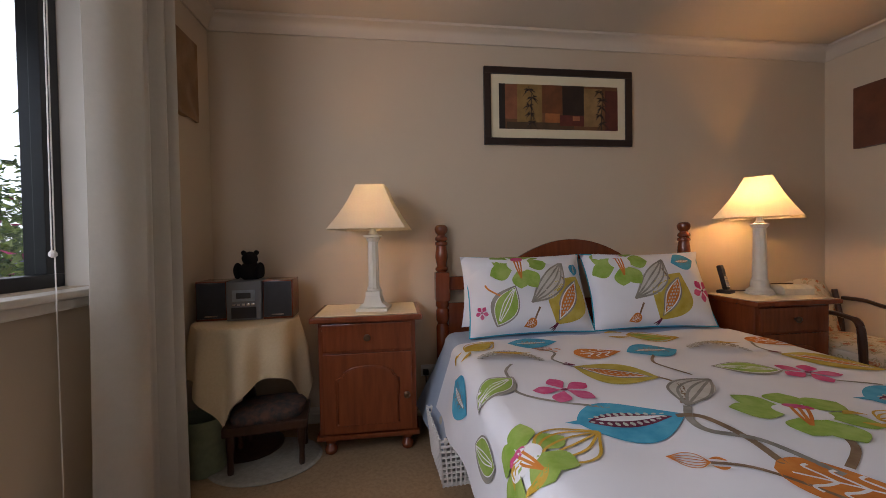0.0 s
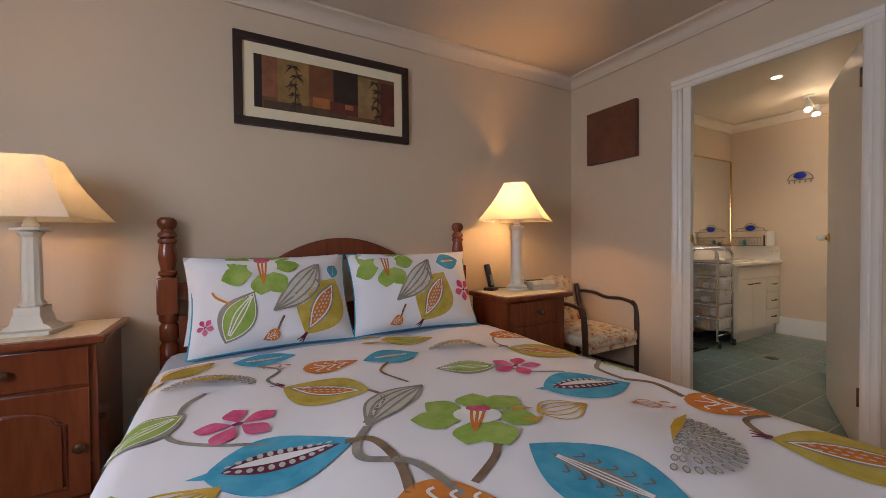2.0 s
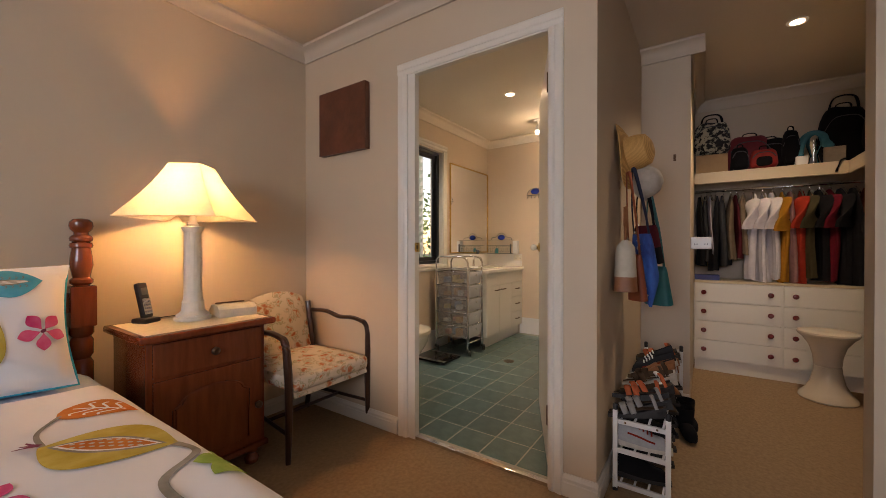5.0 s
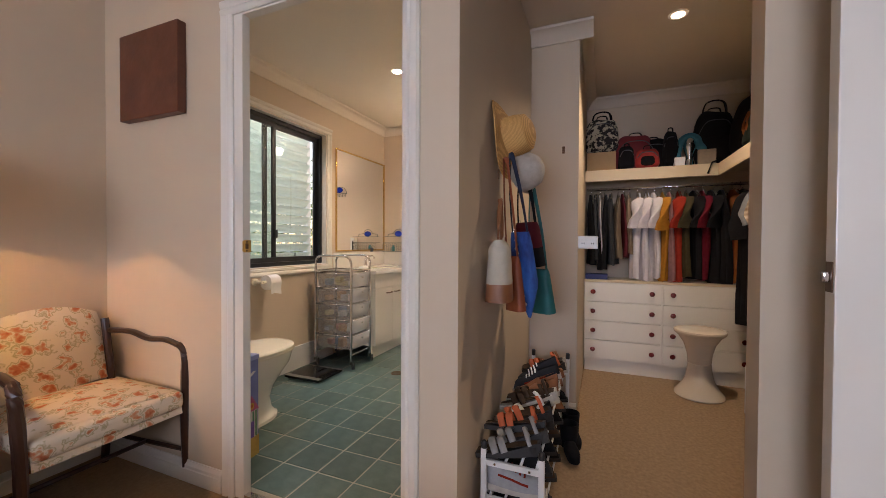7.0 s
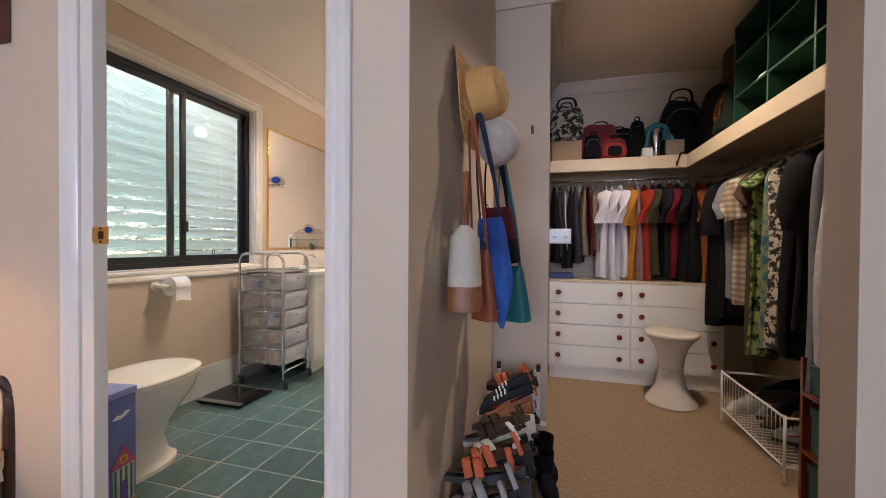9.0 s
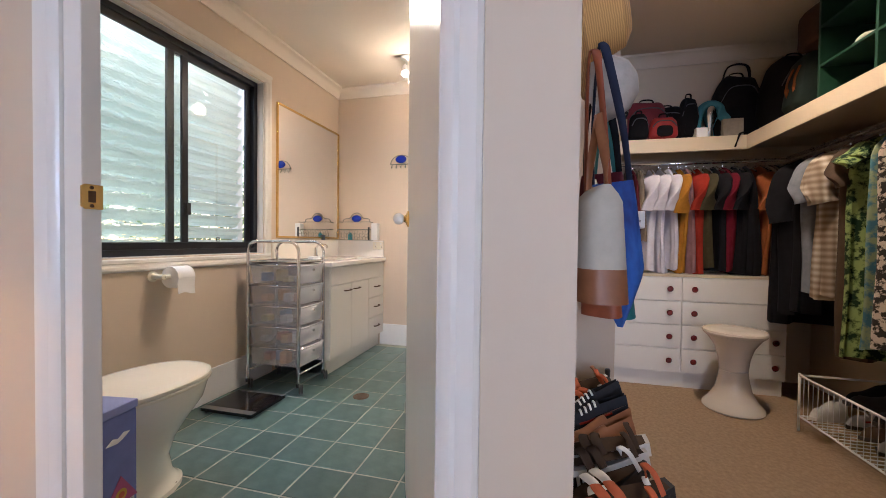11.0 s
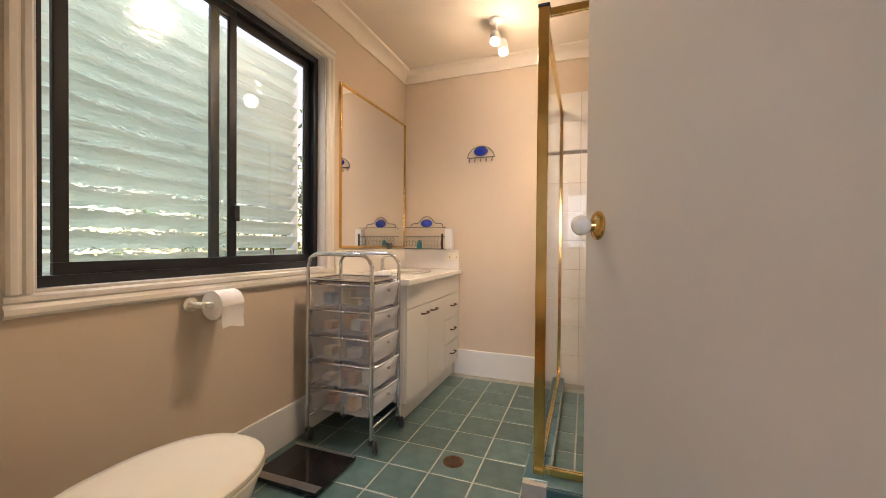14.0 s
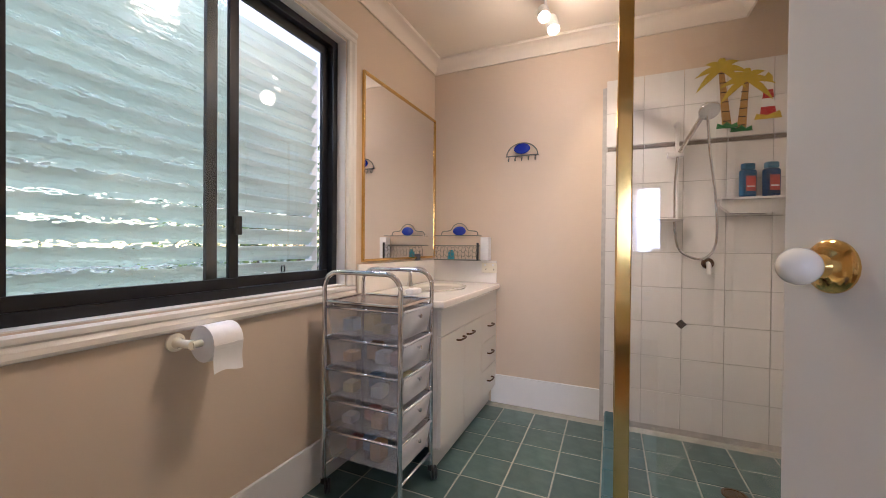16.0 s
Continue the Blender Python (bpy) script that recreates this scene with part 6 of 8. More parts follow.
for x in (-0.34, 0.342):
    part("side", box(x, -0.24, 0, x + 0.018, 0.22, 0.60, 0.003), M["wood"], rk)
TEALB = tint("dark teal card", (0.045, 0.115, 0.115), 0.7)
for x, z, w, h in ((0.20, 0.0, 0.26, 0.17), (-0.12, 0.0, 0.30, 0.17), (0.22, 0.219, 0.20, 0.19), (0.0, 0.219, 0.20, 0.20), (-0.22, 0.219, 0.2, 0.18), (0.18, 0.459, 0.30, 0.12), (-0.16, 0.459, 0.30, 0.12)):
    bx = thing("storage_box", pose(4.40 + x, -0.58, FLOOR + z + 0.001), "dark teal cardboard storage box with lid", "box", "teal storage boxes")
    part("box", box(-w / 2, -0.13, 0, w / 2, 0.13, h - 0.05, 0.003), TEALB, bx)
    part("lid", box(-w / 2 - 0.004, -0.134, h - 0.049, w / 2 + 0.004, 0.134, h - 0.005, 0.004), TEALB, bx)
single("book", box(-0.15, -0.12, 0, 0.15, 0.12, 0.07, 0.004), RUST, "rust orange box on the low shelf", "box", pose(4.6, -0.58, FLOOR + 0.578))
single("box", box(-0.05, -0.09, 0, 0.05, 0.09, 0.045, 0.003), tint("deep blue card", (0.02, 0.03, 0.16), 0.5), "small deep blue box on the drawer unit", "box", pose(6.06, 0.50, FLOOR + 0.794))

# power point and hook on the nib
gp = thing("power_point", pose(4.96, 0.598, 1.095), "white double power point on a wall block", "socket")
part("block", box(-0.01, -0.115, -0.04, 0.03, 0.0, 0.04, 0.004), M["white"], gp)
part("plate", box(-0.018, -0.113, -0.036, -0.0105, -0.004, 0.036, 0.003), M["white"], gp)
for yk in (-0.085, -0.03):
    for zz in (0.0,):
        part("socket_pin", box(-0.0195, yk - 0.008, zz - 0.012, -0.0182, yk - 0.004, zz - 0.002), M["black"], gp)
        part("socket_pin", box(-0.0195, yk + 0.004, zz - 0.012, -0.0182, yk + 0.008, zz - 0.002), M["black"], gp)
        part("switch", box(-0.022, yk - 0.006, zz + 0.012, -0.0182, yk + 0.006, zz + 0.026, 0.002), M["white"], gp)
ho = thing("wall_hook", pose(4.958, 0.69, 1.68), "small metal hook on the wall", "hook", "wall hooks")
part("plate", box(-0.004, -0.008, -0.025, 0.0, 0.008, 0.02, 0.001), M["bronze"], ho)
part("prong", tube(spline([(-0.004, 0, -0.01), (-0.025, 0, -0.016), (-0.032, 0, 0.004)]), 0.004, 6), M["bronze"], ho)
copy_thing(ho, pose(4.25, 0.893, 1.52, 0, 0, -90))
copy_thing(ho, pose(4.38, 0.893, 1.50, 0, 0, -90))
copy_thing(ho, pose(4.12, 0.893, 1.40, 0, 0, -90))

# hats and bags on the wall
STRAW = mat("woven straw", (0.62, 0.36, 0.11), 0.8, c2=(0.46, 0.25, 0.07), scale=60, wave='Z', bump=0.4, bscale=90)
hat = thing("straw_hat", pose(4.10, 0.845, 1.55, 80, 0, -9), "yellow straw sun hat hanging on the wall", "hat")
part("crown", lathe([(0.088, 0.0), (0.086, 0.05), (0.075, 0.09), (0.045, 0.108), (0.005, 0.112)], 32), STRAW, hat)


def brim(u, v):
    a = 2 * math.pi * u
    r = 0.086 + 0.085 * v
    return Vector((r * math.cos(a), r * 1.05 * math.sin(a), 0.002 - 0.012 * v + 0.022 * v * v * math.cos(2 * a + 0.4)))


bm = grid(brim, 48, 6, None, 0.004)
part("brim", bm, STRAW, hat)
cap = thing("cap", pose(4.17, 0.81, 1.40, 74, 18, -28), "pale cotton baseball cap hanging on the wall", "cap")
part("crown", lathe([(0.085, 0), (0.086, 0.03), (0.075, 0.075), (0.045, 0.105), (0.008, 0.115)], 28), tint("pale stone cotton", (0.52, 0.47, 0.40), 0.9), cap)
part("peak", grid(lambda u, v: Vector(((0.08 + 0.075 * v * math.sin(math.pi * u)) * math.cos(math.pi * (u - 0.5)) * 1.0, (0.085) * math.sin(math.pi * (u - 0.5)), 0.004 - 0.02 * v * math.sin(math.pi * u))), 20, 6, None, 0.004), tint("pale stone cotton", (0.52, 0.47, 0.40), 0.9), cap)


CANV = tint("cream canvas", (0.52, 0.47, 0.37), 0.85, 0.85)


def wall_bag(name, m, w, d, h, lower, upper, label, strap, drop, split=0.3, tip=0.0):
    """A bag hanging by its strap; origin where the strap meets the hook."""
    ob = thing(name, m, label, "bag", "bags on the wall")

    def body(u, v):
        a = 2 * math.pi * u
        k = 1 - 0.25 * v
        if tip:
            k *= min(1, 0.1 + v * 2.2)
        b = min(1, 6 * (1 - v) + 0.35)
        return Vector((w / 2 * k * math.copysign(abs(math.cos(a)) ** 0.6, math.cos(a)), d / 2 * k * b * math.copysign(abs(math.sin(a)) ** 0.7, math.sin(a)), -drop - h + h * v))
    bm = grid(body, 28, 14)
    bm.faces.ensure_lookup_table()
    bmesh.ops.remove_doubles(bm, verts=bm.verts, dist=0.0004)
    for f in bm.faces:
        if f.calc_center_median().z < -drop - h + h * split:
            f.material_index = 1
    bmesh.ops.contextual_create(bm, geom=[e for e in bm.edges if e.is_boundary and e.verts[0].co.z < -drop - h + 0.01])
    part("body", bm, [upper, lower], ob)
    for k in (-1, 1):
        part("strap", tube(spline([(k * w * 0.32, 0, -drop + 0.0), (k * w * 0.26, 0, -drop * 0.6), (k * 0.012, 0, -0.03), (0, 0, 0.0)]), 0.010, 8, None, 0.35), strap, ob)
    if tip:
        for side in (-1, 1):
            band = [body(0.25 if side > 0 else 0.75, 0.12 + 0.80 * q / 16) + Vector((0.010 * (-1) ** q, side * 0.003, 0)) for q in range(17)]
            part("zigzag_band", tube(band, 0.0035, 5), CANV, ob)
    part("clasp", tube([(w * 0.30, -0.008, -drop - 0.012), (w * 0.34, -0.008, -drop + 0.012)], 0.007, 8), M["chrome"], ob)
    return ob


BLUEP = mat("blue woven pattern", (0.012, 0.03, 0.16), 0.75, c2=(0.05, 0.17, 0.55), scale=7, contrast=0.35, stretch=(1.6, 1.6, 0.7))
RUSTL = tint("rust leather", (0.30, 0.075, 0.025), 0.45)
TEALL = tint("teal leather", (0.02, 0.15, 0.15), 0.5)
NAVY = tint("navy webbing", (0.03, 0.035, 0.06), 0.8)
wall_bag("handbag", pose(3.90, 0.832, 1.26, 0, 0, 8), 0.20, 0.105, 0.235, TAN, CANV, "cream canvas handbag with brown leather base", TAN, 0.16, 0.28)
wall_bag("shoulder_bag", pose(3.99, 0.835, 1.44, -6, 0, 55), 0.10, 0.05, 0.23, RUSTL, RUSTL, "rust-brown leather shoulder bag hanging on the wall", RUSTL, 0.41, 0.5)
wall_bag("shoulder_bag", pose(4.16, 0.800, 1.46, -8, 0, 62), 0.15, 0.09, 0.20, BLK, MAROON, "black and maroon leather shoulder bag on the wall", BLK, 0.28, 0.45)
wall_bag("handbag", pose(4.25, 0.770, 1.36, -8, 0, 62), 0.15, 0.07, 0.21, TEALL, TEALL, "teal leather handbag hanging on the wall", TEALL, 0.40, 0.5)
wall_bag("sling_bag", pose(4.00, 0.815, 1.46, -9, 0, 50), 0.15, 0.06, 0.37, BLUEP, BLUEP, "bright blue patterned sling bag hanging on the wall", NAVY, 0.33, 0.5, 1.0)

# shoe rack
sr = thing("shoe_rack", pose(3.76, 0.645, FLOOR), "white metal shoe rack crowded with shoes", "shoe rack")
L, Wd = 1.10, 0.205
for x in (0, L):
    for yy in (0, Wd):
        part("post", box(x - 0.010, yy - 0.010, 0.012, x + 0.010, yy + 0.010, 0.36 if x == 0 else 0.40, 0.002), M["white"], sr)
        part("cap", lathe([(0.011, 0.36 if x == 0 else 0.40), (0.012, 0.375 if x == 0 else 0.43), (0.008, 0.385 if x == 0 else 0.436)], 12, (x, yy, 0)), M["black"], sr)
        part("foot", lathe([(0.012, 0), (0.011, 0.016)], 12, (x, yy, 0)), M["black"], sr)
for z in (0.02, 0.17, 0.30):
    for x in (0, L):
        part("end_bar", box(x - 0.006, 0.0, z, x + 0.006, Wd, z + 0.02, 0.001), M["white"], sr)
    for k in range(4):
        part("rail", tube([(0, 0.02 + k * 0.055, z + 0.012), (L, 0.02 + k * 0.055, z + 0.012)], 0.005, 8), M["white"], sr)
for yy in (0.0, Wd):
    part("screw", lathe([(0.005, 0), (0.004, 0.002)], 10), M["chrome"], sr).matrix_local = pose(-0.0105, yy * 0.6 + 0.04, 0.312, 0, -90)
PAIR = [(PEW, DRS, "sandal", "pewter leather wedge sandal"), (ORG, DRS, "sandal", "orange suede sandal"), (M["white"], DRS, "sandal", "white strappy sandal"), (BROWN, CRS, "sandal", "brown and white woven sandal"), (TAN, CRS, "closed", "tan leather shoe"), (GRY, CRS, "trainer", "navy grey trainer"), (CRS, TAN, "sandal", "cream leather sandal"), (ORG, DRS, "sandal", "orange strappy sandal"), (TAN, CRS, "sandal", "tan woven sandal")]
for i, (mt, so, kd, lb) in enumerate(PAIR):
    for s in (0, 1):
        rnd = random.Random(i * 2 + s)
        shoe(pose(3.79 + i * 0.118 + 0.062 * s, 0.755 + rnd.uniform(-0.012, 0.015), FLOOR + 0.335 + 0.035 * (i % 2) + 0.012 * s, rnd.uniform(-16, 16), 9 + rnd.uniform(-5, 7), 90 + 16 + rnd.uniform(-16, 16)), lb + " on the white rack", mt, so, kd, "shoes on the rack", BROWN if kd == "sandal" else None)
for i in range(7):
    rnd = random.Random(i + 90)
    mt, so, kd = ((LGR, CRS, "trainer"), (GRY, DRS, "closed"), (BLK, DRS, "closed"), (BROWN, DRS, "closed"), (BLK, DRS, "closed"), (TAN, DRS, "closed"), (BLK, DRS, "closed"))[i]
    shoe(pose(3.82 + i * 0.15, 0.75, FLOOR + 0.19, 0, 0, -90 + 12 + rnd.uniform(-10, 10)), "light grey trainer with red stripes on the rack" if kd == "trainer" else "dark shoe on the middle of the rack", mt, so, kd, "shoes on the rack", RED if kd == "trainer" else None)
for i in range(6):
    shoe(pose(3.84 + i * 0.17, 0.755, FLOOR + 0.04, 0, 0, -80), "dark shoe on the bottom of the rack", (BLK, GRY, BROWN)[i % 3], DRS, "closed", "shoes on the rack")
for i in range(2):
    bt = thing("ankle_boot", pose(4.50 + 0.14 * i, 0.60, FLOOR, 0, 0, -165), "black ankle boot on the carpet beside the rack", "boot", "ankle boots")
    part("foot", blob((0.03, 0, 0.04), (0.09, 0.034, 0.036), i, 0.02, None, 16, 0, 0.7), BLK, bt)
    part("shaft", lathe([(0.042, 0.03), (0.045, 0.10), (0.048, 0.15), (0.044, 0.15), (0.040, 0.10)], 18, (-0.05, 0, 0)), BLK, bt)


def downlight(x, y, label):
    ob = thing("downlight", pose(x, y, TOP), label, "downlight", "recessed downlights")
    part("ring", lathe([(0.052, -0.004), (0.052, -0.001), (0.036, -0.006), (0.034, -0.002), (0.052, -0.0045)], 28), M["white"], ob)
    part("lens", lathe([(0.034, -0.0045), (0.030, -0.0035)], 24), mat("lit lamp lens", (1.0, 0.80, 0.55), 0.4, emit=25.0), ob, "glowing lamp lens")
    return ob


downlight(5.09, 1.965, "recessed bathroom downlight, lit")
downlight(5.05, 0.06, "recessed wardrobe downlight, lit")

# ---- bathroom ----
# storage trolley
tr = thing("storage_trolley", pose(5.262, 2.61, 0.0), "chrome trolley with five frosted plastic drawers", "trolley")
hx, hy = 0.142, 0.19
for sx in (-1, 1):
    for sy in (-1, 1):
        w = part("castor", lathe([(0.010, -0.014), (0.026, -0.013), (0.031, -0.009), (0.031, -0.003), (0.024, 0.0), (0.031, 0.003), (0.031, 0.009), (0.026, 0.013), (0.010, 0.014)], 22), M["black"], tr, "black twin castor")
        w.matrix_local = pose(sx * hx + 0.010, sy * hy - 0.014, 0.032, 90, 0, 35)
        part("castor_fork", box(sx * hx - 0.009, sy * hy - 0.010, 0.045, sx * hx + 0.009, sy * hy + 0.010, 0.075, 0.004), M["black"], tr)
    part("side_frame", tube([(sx * hx, -hy, 0.07), (sx * hx, -hy, 0.86)] + [(sx * hx, -hy + 0.07 - 0.07 * math.cos(a), 0.90 + 0.07 * math.sin(a)) for a in [i * math.pi / 16 for i in range(0, 9)]] + [(sx * hx, hy - 0.07 + 0.07 * math.sin(a), 0.90 + 0.07 * math.cos(a)) for a in [i * math.pi / 16 for i in range(0, 9)]] + [(sx * hx, hy, 0.07)], 0.0105, 12), M["chrome"], tr, "bent chrome tube")
LEV = [0.262, 0.396, 0.530, 0.664, 0.798]
for z in LEV:
    for sx in (-1, 1):
        part("runner", tube([(sx * hx, -hy, z + 0.02), (sx * hx, hy, z + 0.02)], 0.006, 8), M["chrome"], tr)
    part("cross_bar", tube([(-hx, -hy, z + 0.02), (hx, -hy, z + 0.02)], 0.005, 8), M["chrome"], tr)
    part("cross_bar", tube([(-hx, hy, z + 0.02), (hx, hy, z + 0.02)], 0.005, 8), M["chrome"], tr)
part("bottom_bar", tube([(-hx, -hy, 0.125), (hx, -hy, 0.125)], 0.007, 8), M["chrome"], tr)
part("bottom_bar", tube([(-hx, hy, 0.125), (hx, hy, 0.125)], 0.007, 8), M["chrome"], tr)
part("top_tray", box(-hx + 0.012, -hy + 0.012, 0.830, hx - 0.012, hy - 0.012, 0.840, 0.004), tint("smoky plastic tray", (0.16, 0.11, 0.08), 0.25), tr)
part("tray_rim", tube([(-hx, -hy, 0.842), (hx, -hy, 0.842), (hx, hy, 0.842), (-hx, hy, 0.842), (-hx, -hy, 0.842)], 0.006, 8), M["chrome"], tr)
FRONT = mat("milky drawer front plastic", (0.80, 0.80, 0.80), 0.35, c2=(0.74, 0.74, 0.75), scale=8, alpha=0.48)
PACK = tint("white packet", (0.75, 0.74, 0.72), 0.6)
CONT = [tint("yellow packet", (0.66, 0.56, 0.26), 0.6), PACK, PACK, tint("red and white packet", (0.62, 0.30, 0.26), 0.6), tint("blue packet", (0.30, 0.42, 0.58), 0.6), tint("pink packet", (0.70, 0.50, 0.46), 0.6), PACK, tint("orange packet", (0.66, 0.42, 0.22), 0.6)]
for i, z in enumerate(LEV):
    bm = bmesh.new()
    t, b, h = 0.131, 0.122, 0.118
    lo = [(-b, -hy + 0.020), (b, -hy + 0.020), (b, hy - 0.022), (-b, hy - 0.022)]
    hi = [(-t, -hy - 0.004), (t, -hy - 0.004), (t, hy - 0.006), (-t, hy - 0.006)]
    va = [bm.verts.new(p + (z + 0.018 - h,)) for p in lo]
    vb = [bm.verts.new(p + (z + 0.018,)) for p in hi]
    vc = [bm.verts.new((p[0] * 0.975, p[1] * 0.98, z + 0.018)) for p in hi]
    vd = [bm.verts.new((p[0] * 0.975, p[1] * 0.98, z + 0.022 - h)) for p in lo]
    bm.faces.new(va)
    bm.faces.new(vd)
    for k in range(4):
        j = (k + 1) % 4
        for p, q in ((va, vb), (vb, vc), (vc, vd)):
            bm.faces.new((p[k], p[j], q[j], q[k]))
    dwr = part("drawer", bm, M["pvc"], tr, "frosted translucent plastic drawer")
    part("front", prism([(-hy - 0.004, z + 0.017), (-hy - 0.009, z + 0.017), (-hy + 0.014, z + 0.020 - h), (-hy + 0.019, z + 0.020 - h)], -0.124, 0.124, 'x'), FRONT, dwr, "milky plastic drawer front")
    part("lip", tube([(-t, -hy - 0.006, z + 0.018), (t, -hy - 0.006, z + 0.018)], 0.006, 8), FRONT, dwr)
    part("knob", lathe([(0.004, 0), (0.004, 0.008), (0.009, 0.012), (0.008, 0.018)], 12), M["chrome"], dwr).matrix_local = pose(0, -hy - 0.003, z - 0.012, 90)
    rnd = random.Random(i)
    for k in range(4):
        px, py = rnd.uniform(-0.070, -0.03) if k % 2 else rnd.uniform(-0.06, 0.06), -0.12 + 0.075 * k
        part("contents", box(px - 0.03, py - 0.028, z + 0.026 - h, px + 0.035, py + 0.028, z + 0.03 - h + rnd.uniform(0.03, 0.075), 0.010), rnd.choice(CONT), dwr)

# scale
sc = thing("bathroom_scale", pose(4.90, 2.625, 0.0), "black glass bathroom scale with silver ends", "scale")
part("platform", box(-0.145, -0.17, 0.008, 0.145, 0.17, 0.026, 0.004), mat("black glass", (0.012, 0.010, 0.010), 0.08, c2=(0.010, 0.009, 0.009)), sc)
part("end_strip", box(-0.146, -0.171, 0.0265, -0.105, 0.171, 0.0285, 0.001), tint("brushed silver", (0.34, 0.32, 0.30), 0.3, 0.9, metal=0.8), sc)
part("end_strip", box(0.125, -0.171, 0.0265, 0.146, 0.171, 0.0285, 0.001), tint("brushed silver", (0.34, 0.32, 0.30), 0.3), sc)
for sx in (-1, 1):
    for sy in (-1, 1):
        part("foot", lathe([(0.018, 0), (0.016, 0.008)], 12, (sx * 0.12, sy * 0.14, 0)), M["black"], sc)

# toilet
to = thing("toilet", pose(3.74, 2.43, 0.0), "white toilet with closed cream lid", "toilet")


def seat_outline(k, n=40):
    pts = []
    for i in range(n):
        a = 2 * math.pi * i / n
        c, s = math.cos(a), math.sin(a)
        x = 0.42 + (0.235 if c > 0 else 0.23) * k * math.copysign(abs(c) ** (1.0 if c > 0 else 0.6), c)
        pts.append((x, 0.185 * k * math.copysign(abs(s) ** 0.85, s)))
    return pts


bm = bmesh.new()
rings = []
for z, kx, ky, off in ((0.0, 0.74, 0.70, -0.05), (0.018, 0.74, 0.70, -0.05), (0.026, 0.70, 0.64, -0.055), (0.06, 0.63, 0.56, -0.06), (0.13, 0.58, 0.52, -0.06), (0.20, 0.63, 0.60, -0.045), (0.27, 0.76, 0.78, -0.025), (0.33, 0.90, 0.93, -0.005), (0.385, 0.97, 0.97, 0), (0.40, 0.97, 0.97, 0)):
    rings.append([bm.verts.new((0.42 + off + (p[0] - 0.42) * kx, p[1] * ky, z)) for p in seat_outline(1.0)])
for a, b in zip(rings, rings[1:]):
    for i in range(40):
        bm.faces.new((a[i], a[(i + 1) % 40], b[(i + 1) % 40], b[i]))
bm.faces.new(rings[0][::-1])
bm.faces.new(rings[-1])
part("bowl", bm, M["china"], to)
part("seat", prism(seat_outline(1.03), 0.402, 0.415, 'z', None, 0.004), M["seat"], to)
bm = bmesh.new()
rings = [[bm.verts.new((0.42 + (p[0] - 0.42) * k, p[1] * k, z)) for p in seat_outline(1.03)] for k, z in ((0.99, 0.416), (1.0, 0.422), (0.99, 0.430), (0.95, 0.436), (0.80, 0.441), (0.40, 0.444), (0.05, 0.445))]
for a, b in zip(rings, rings[1:]):
    for i in range(40):
        bm.faces.new((a[i], a[(i + 1) % 40], b[(i + 1) % 40], b[i]))
bm.faces.new(rings[0][::-1])
bm.faces.new(rings[-1])
part("lid", bm, M["seat"], to, "closed cream lid")
part("cistern", box(-0.10, -0.19, 0.46, 0.015, 0.19, 0.80, 0.02, 3), M["china"], to)
part("neck", box(-0.02, -0.09, 0.05, 0.26, 0.09, 0.40, 0.03, 3), M["china"], to)
for sy in (-1, 1):
    part("bolt_cap", lathe([(0.010, 0), (0.008, 0.010)], 12, (0.46, sy * 0.10, 0.012)), M["bronze"], to)

# painted storage box
bx = thing("painted_box", pose(3.760, 2.138, 0.0, 0, 0, 8), "tall lilac box painted with beach huts and gulls", "box")
part("box", box(-0.104, -0.068, 0, 0.104, 0.068, 0.488, 0.004), tint("lilac blue painted card", (0.17, 0.20, 0.46), 0.6, 0.8, 14), bx)
part("lid", box(-0.107, -0.071, 0.489, 0.107, 0.071, 0.514, 0.005), tint("pale lilac painted card", (0.27, 0.30, 0.55), 0.6, 0.9), bx)
part("base_band", box(-0.106, -0.070, 0.0, 0.106, 0.070, 0.10, 0.002), tint("sand yellow paint", (0.52, 0.32, 0.06), 0.6), bx)
for k, (x, c, rf, dc) in enumerate(((-0.052, (0.62, 0.60, 0.55), (0.50, 0.14, 0.24), (0.05, 0.22, 0.08)), (0.052, (0.62, 0.60, 0.55), (0.45, 0.10, 0.22), (0.16, 0.08, 0.34)))):
    hut = part("painted_hut", box(x - 0.040, -0.0715, 0.102, x + 0.040, -0.0695, 0.235), tint("hut paint %s" % "ab"[k], c, 0.6), bx)
    for q in range(4):
        part("stripe", box(x - 0.035 + 0.02 * q, -0.0725, 0.104, x - 0.027 + 0.02 * q, -0.0717, 0.233), tint("green hut stripe", (0.03, 0.20, 0.07), 0.6), hut)
    part("painted_door", box(x - 0.014, -0.0737, 0.104, x + 0.014, -0.0727, 0.185), tint("door paint %s" % "ab"[k], dc, 0.6), hut)
    roof = part("painted_roof", prism([(x - 0.051, 0.236), (x + 0.051, 0.236), (x, 0.315)], -0.0715, -0.0695, 'y'), tint("roof paint %s" % "ab"[k], rf, 0.6), bx)
    for rad, ink, off in ((0.017, (0.62, 0.42, 0.04), 0.0), (0.009, (0.55, 0.12, 0.04), 0.001)):
        part("painted_sun", lathe([(rad, 0), (rad * 0.96, 0.0008)], 18), tint("sun paint %g" % rad, ink, 0.6), roof).matrix_local = pose(x, -0.0717 - off, 0.262, 90)
for gx, gz in ((0.045, 0.425), (-0.05, 0.385)):
    part("painted_gull", prism([(gx - 0.034, gz - 0.010), (gx - 0.014, gz + 0.004), (gx, gz - 0.002), (gx + 0.018, gz + 0.010), (gx + 0.036, gz + 0.006), (gx + 0.014, gz - 0.008), (gx - 0.004, gz - 0.014)], -0.0705, -0.0685, 'y'), M["white"], bx)

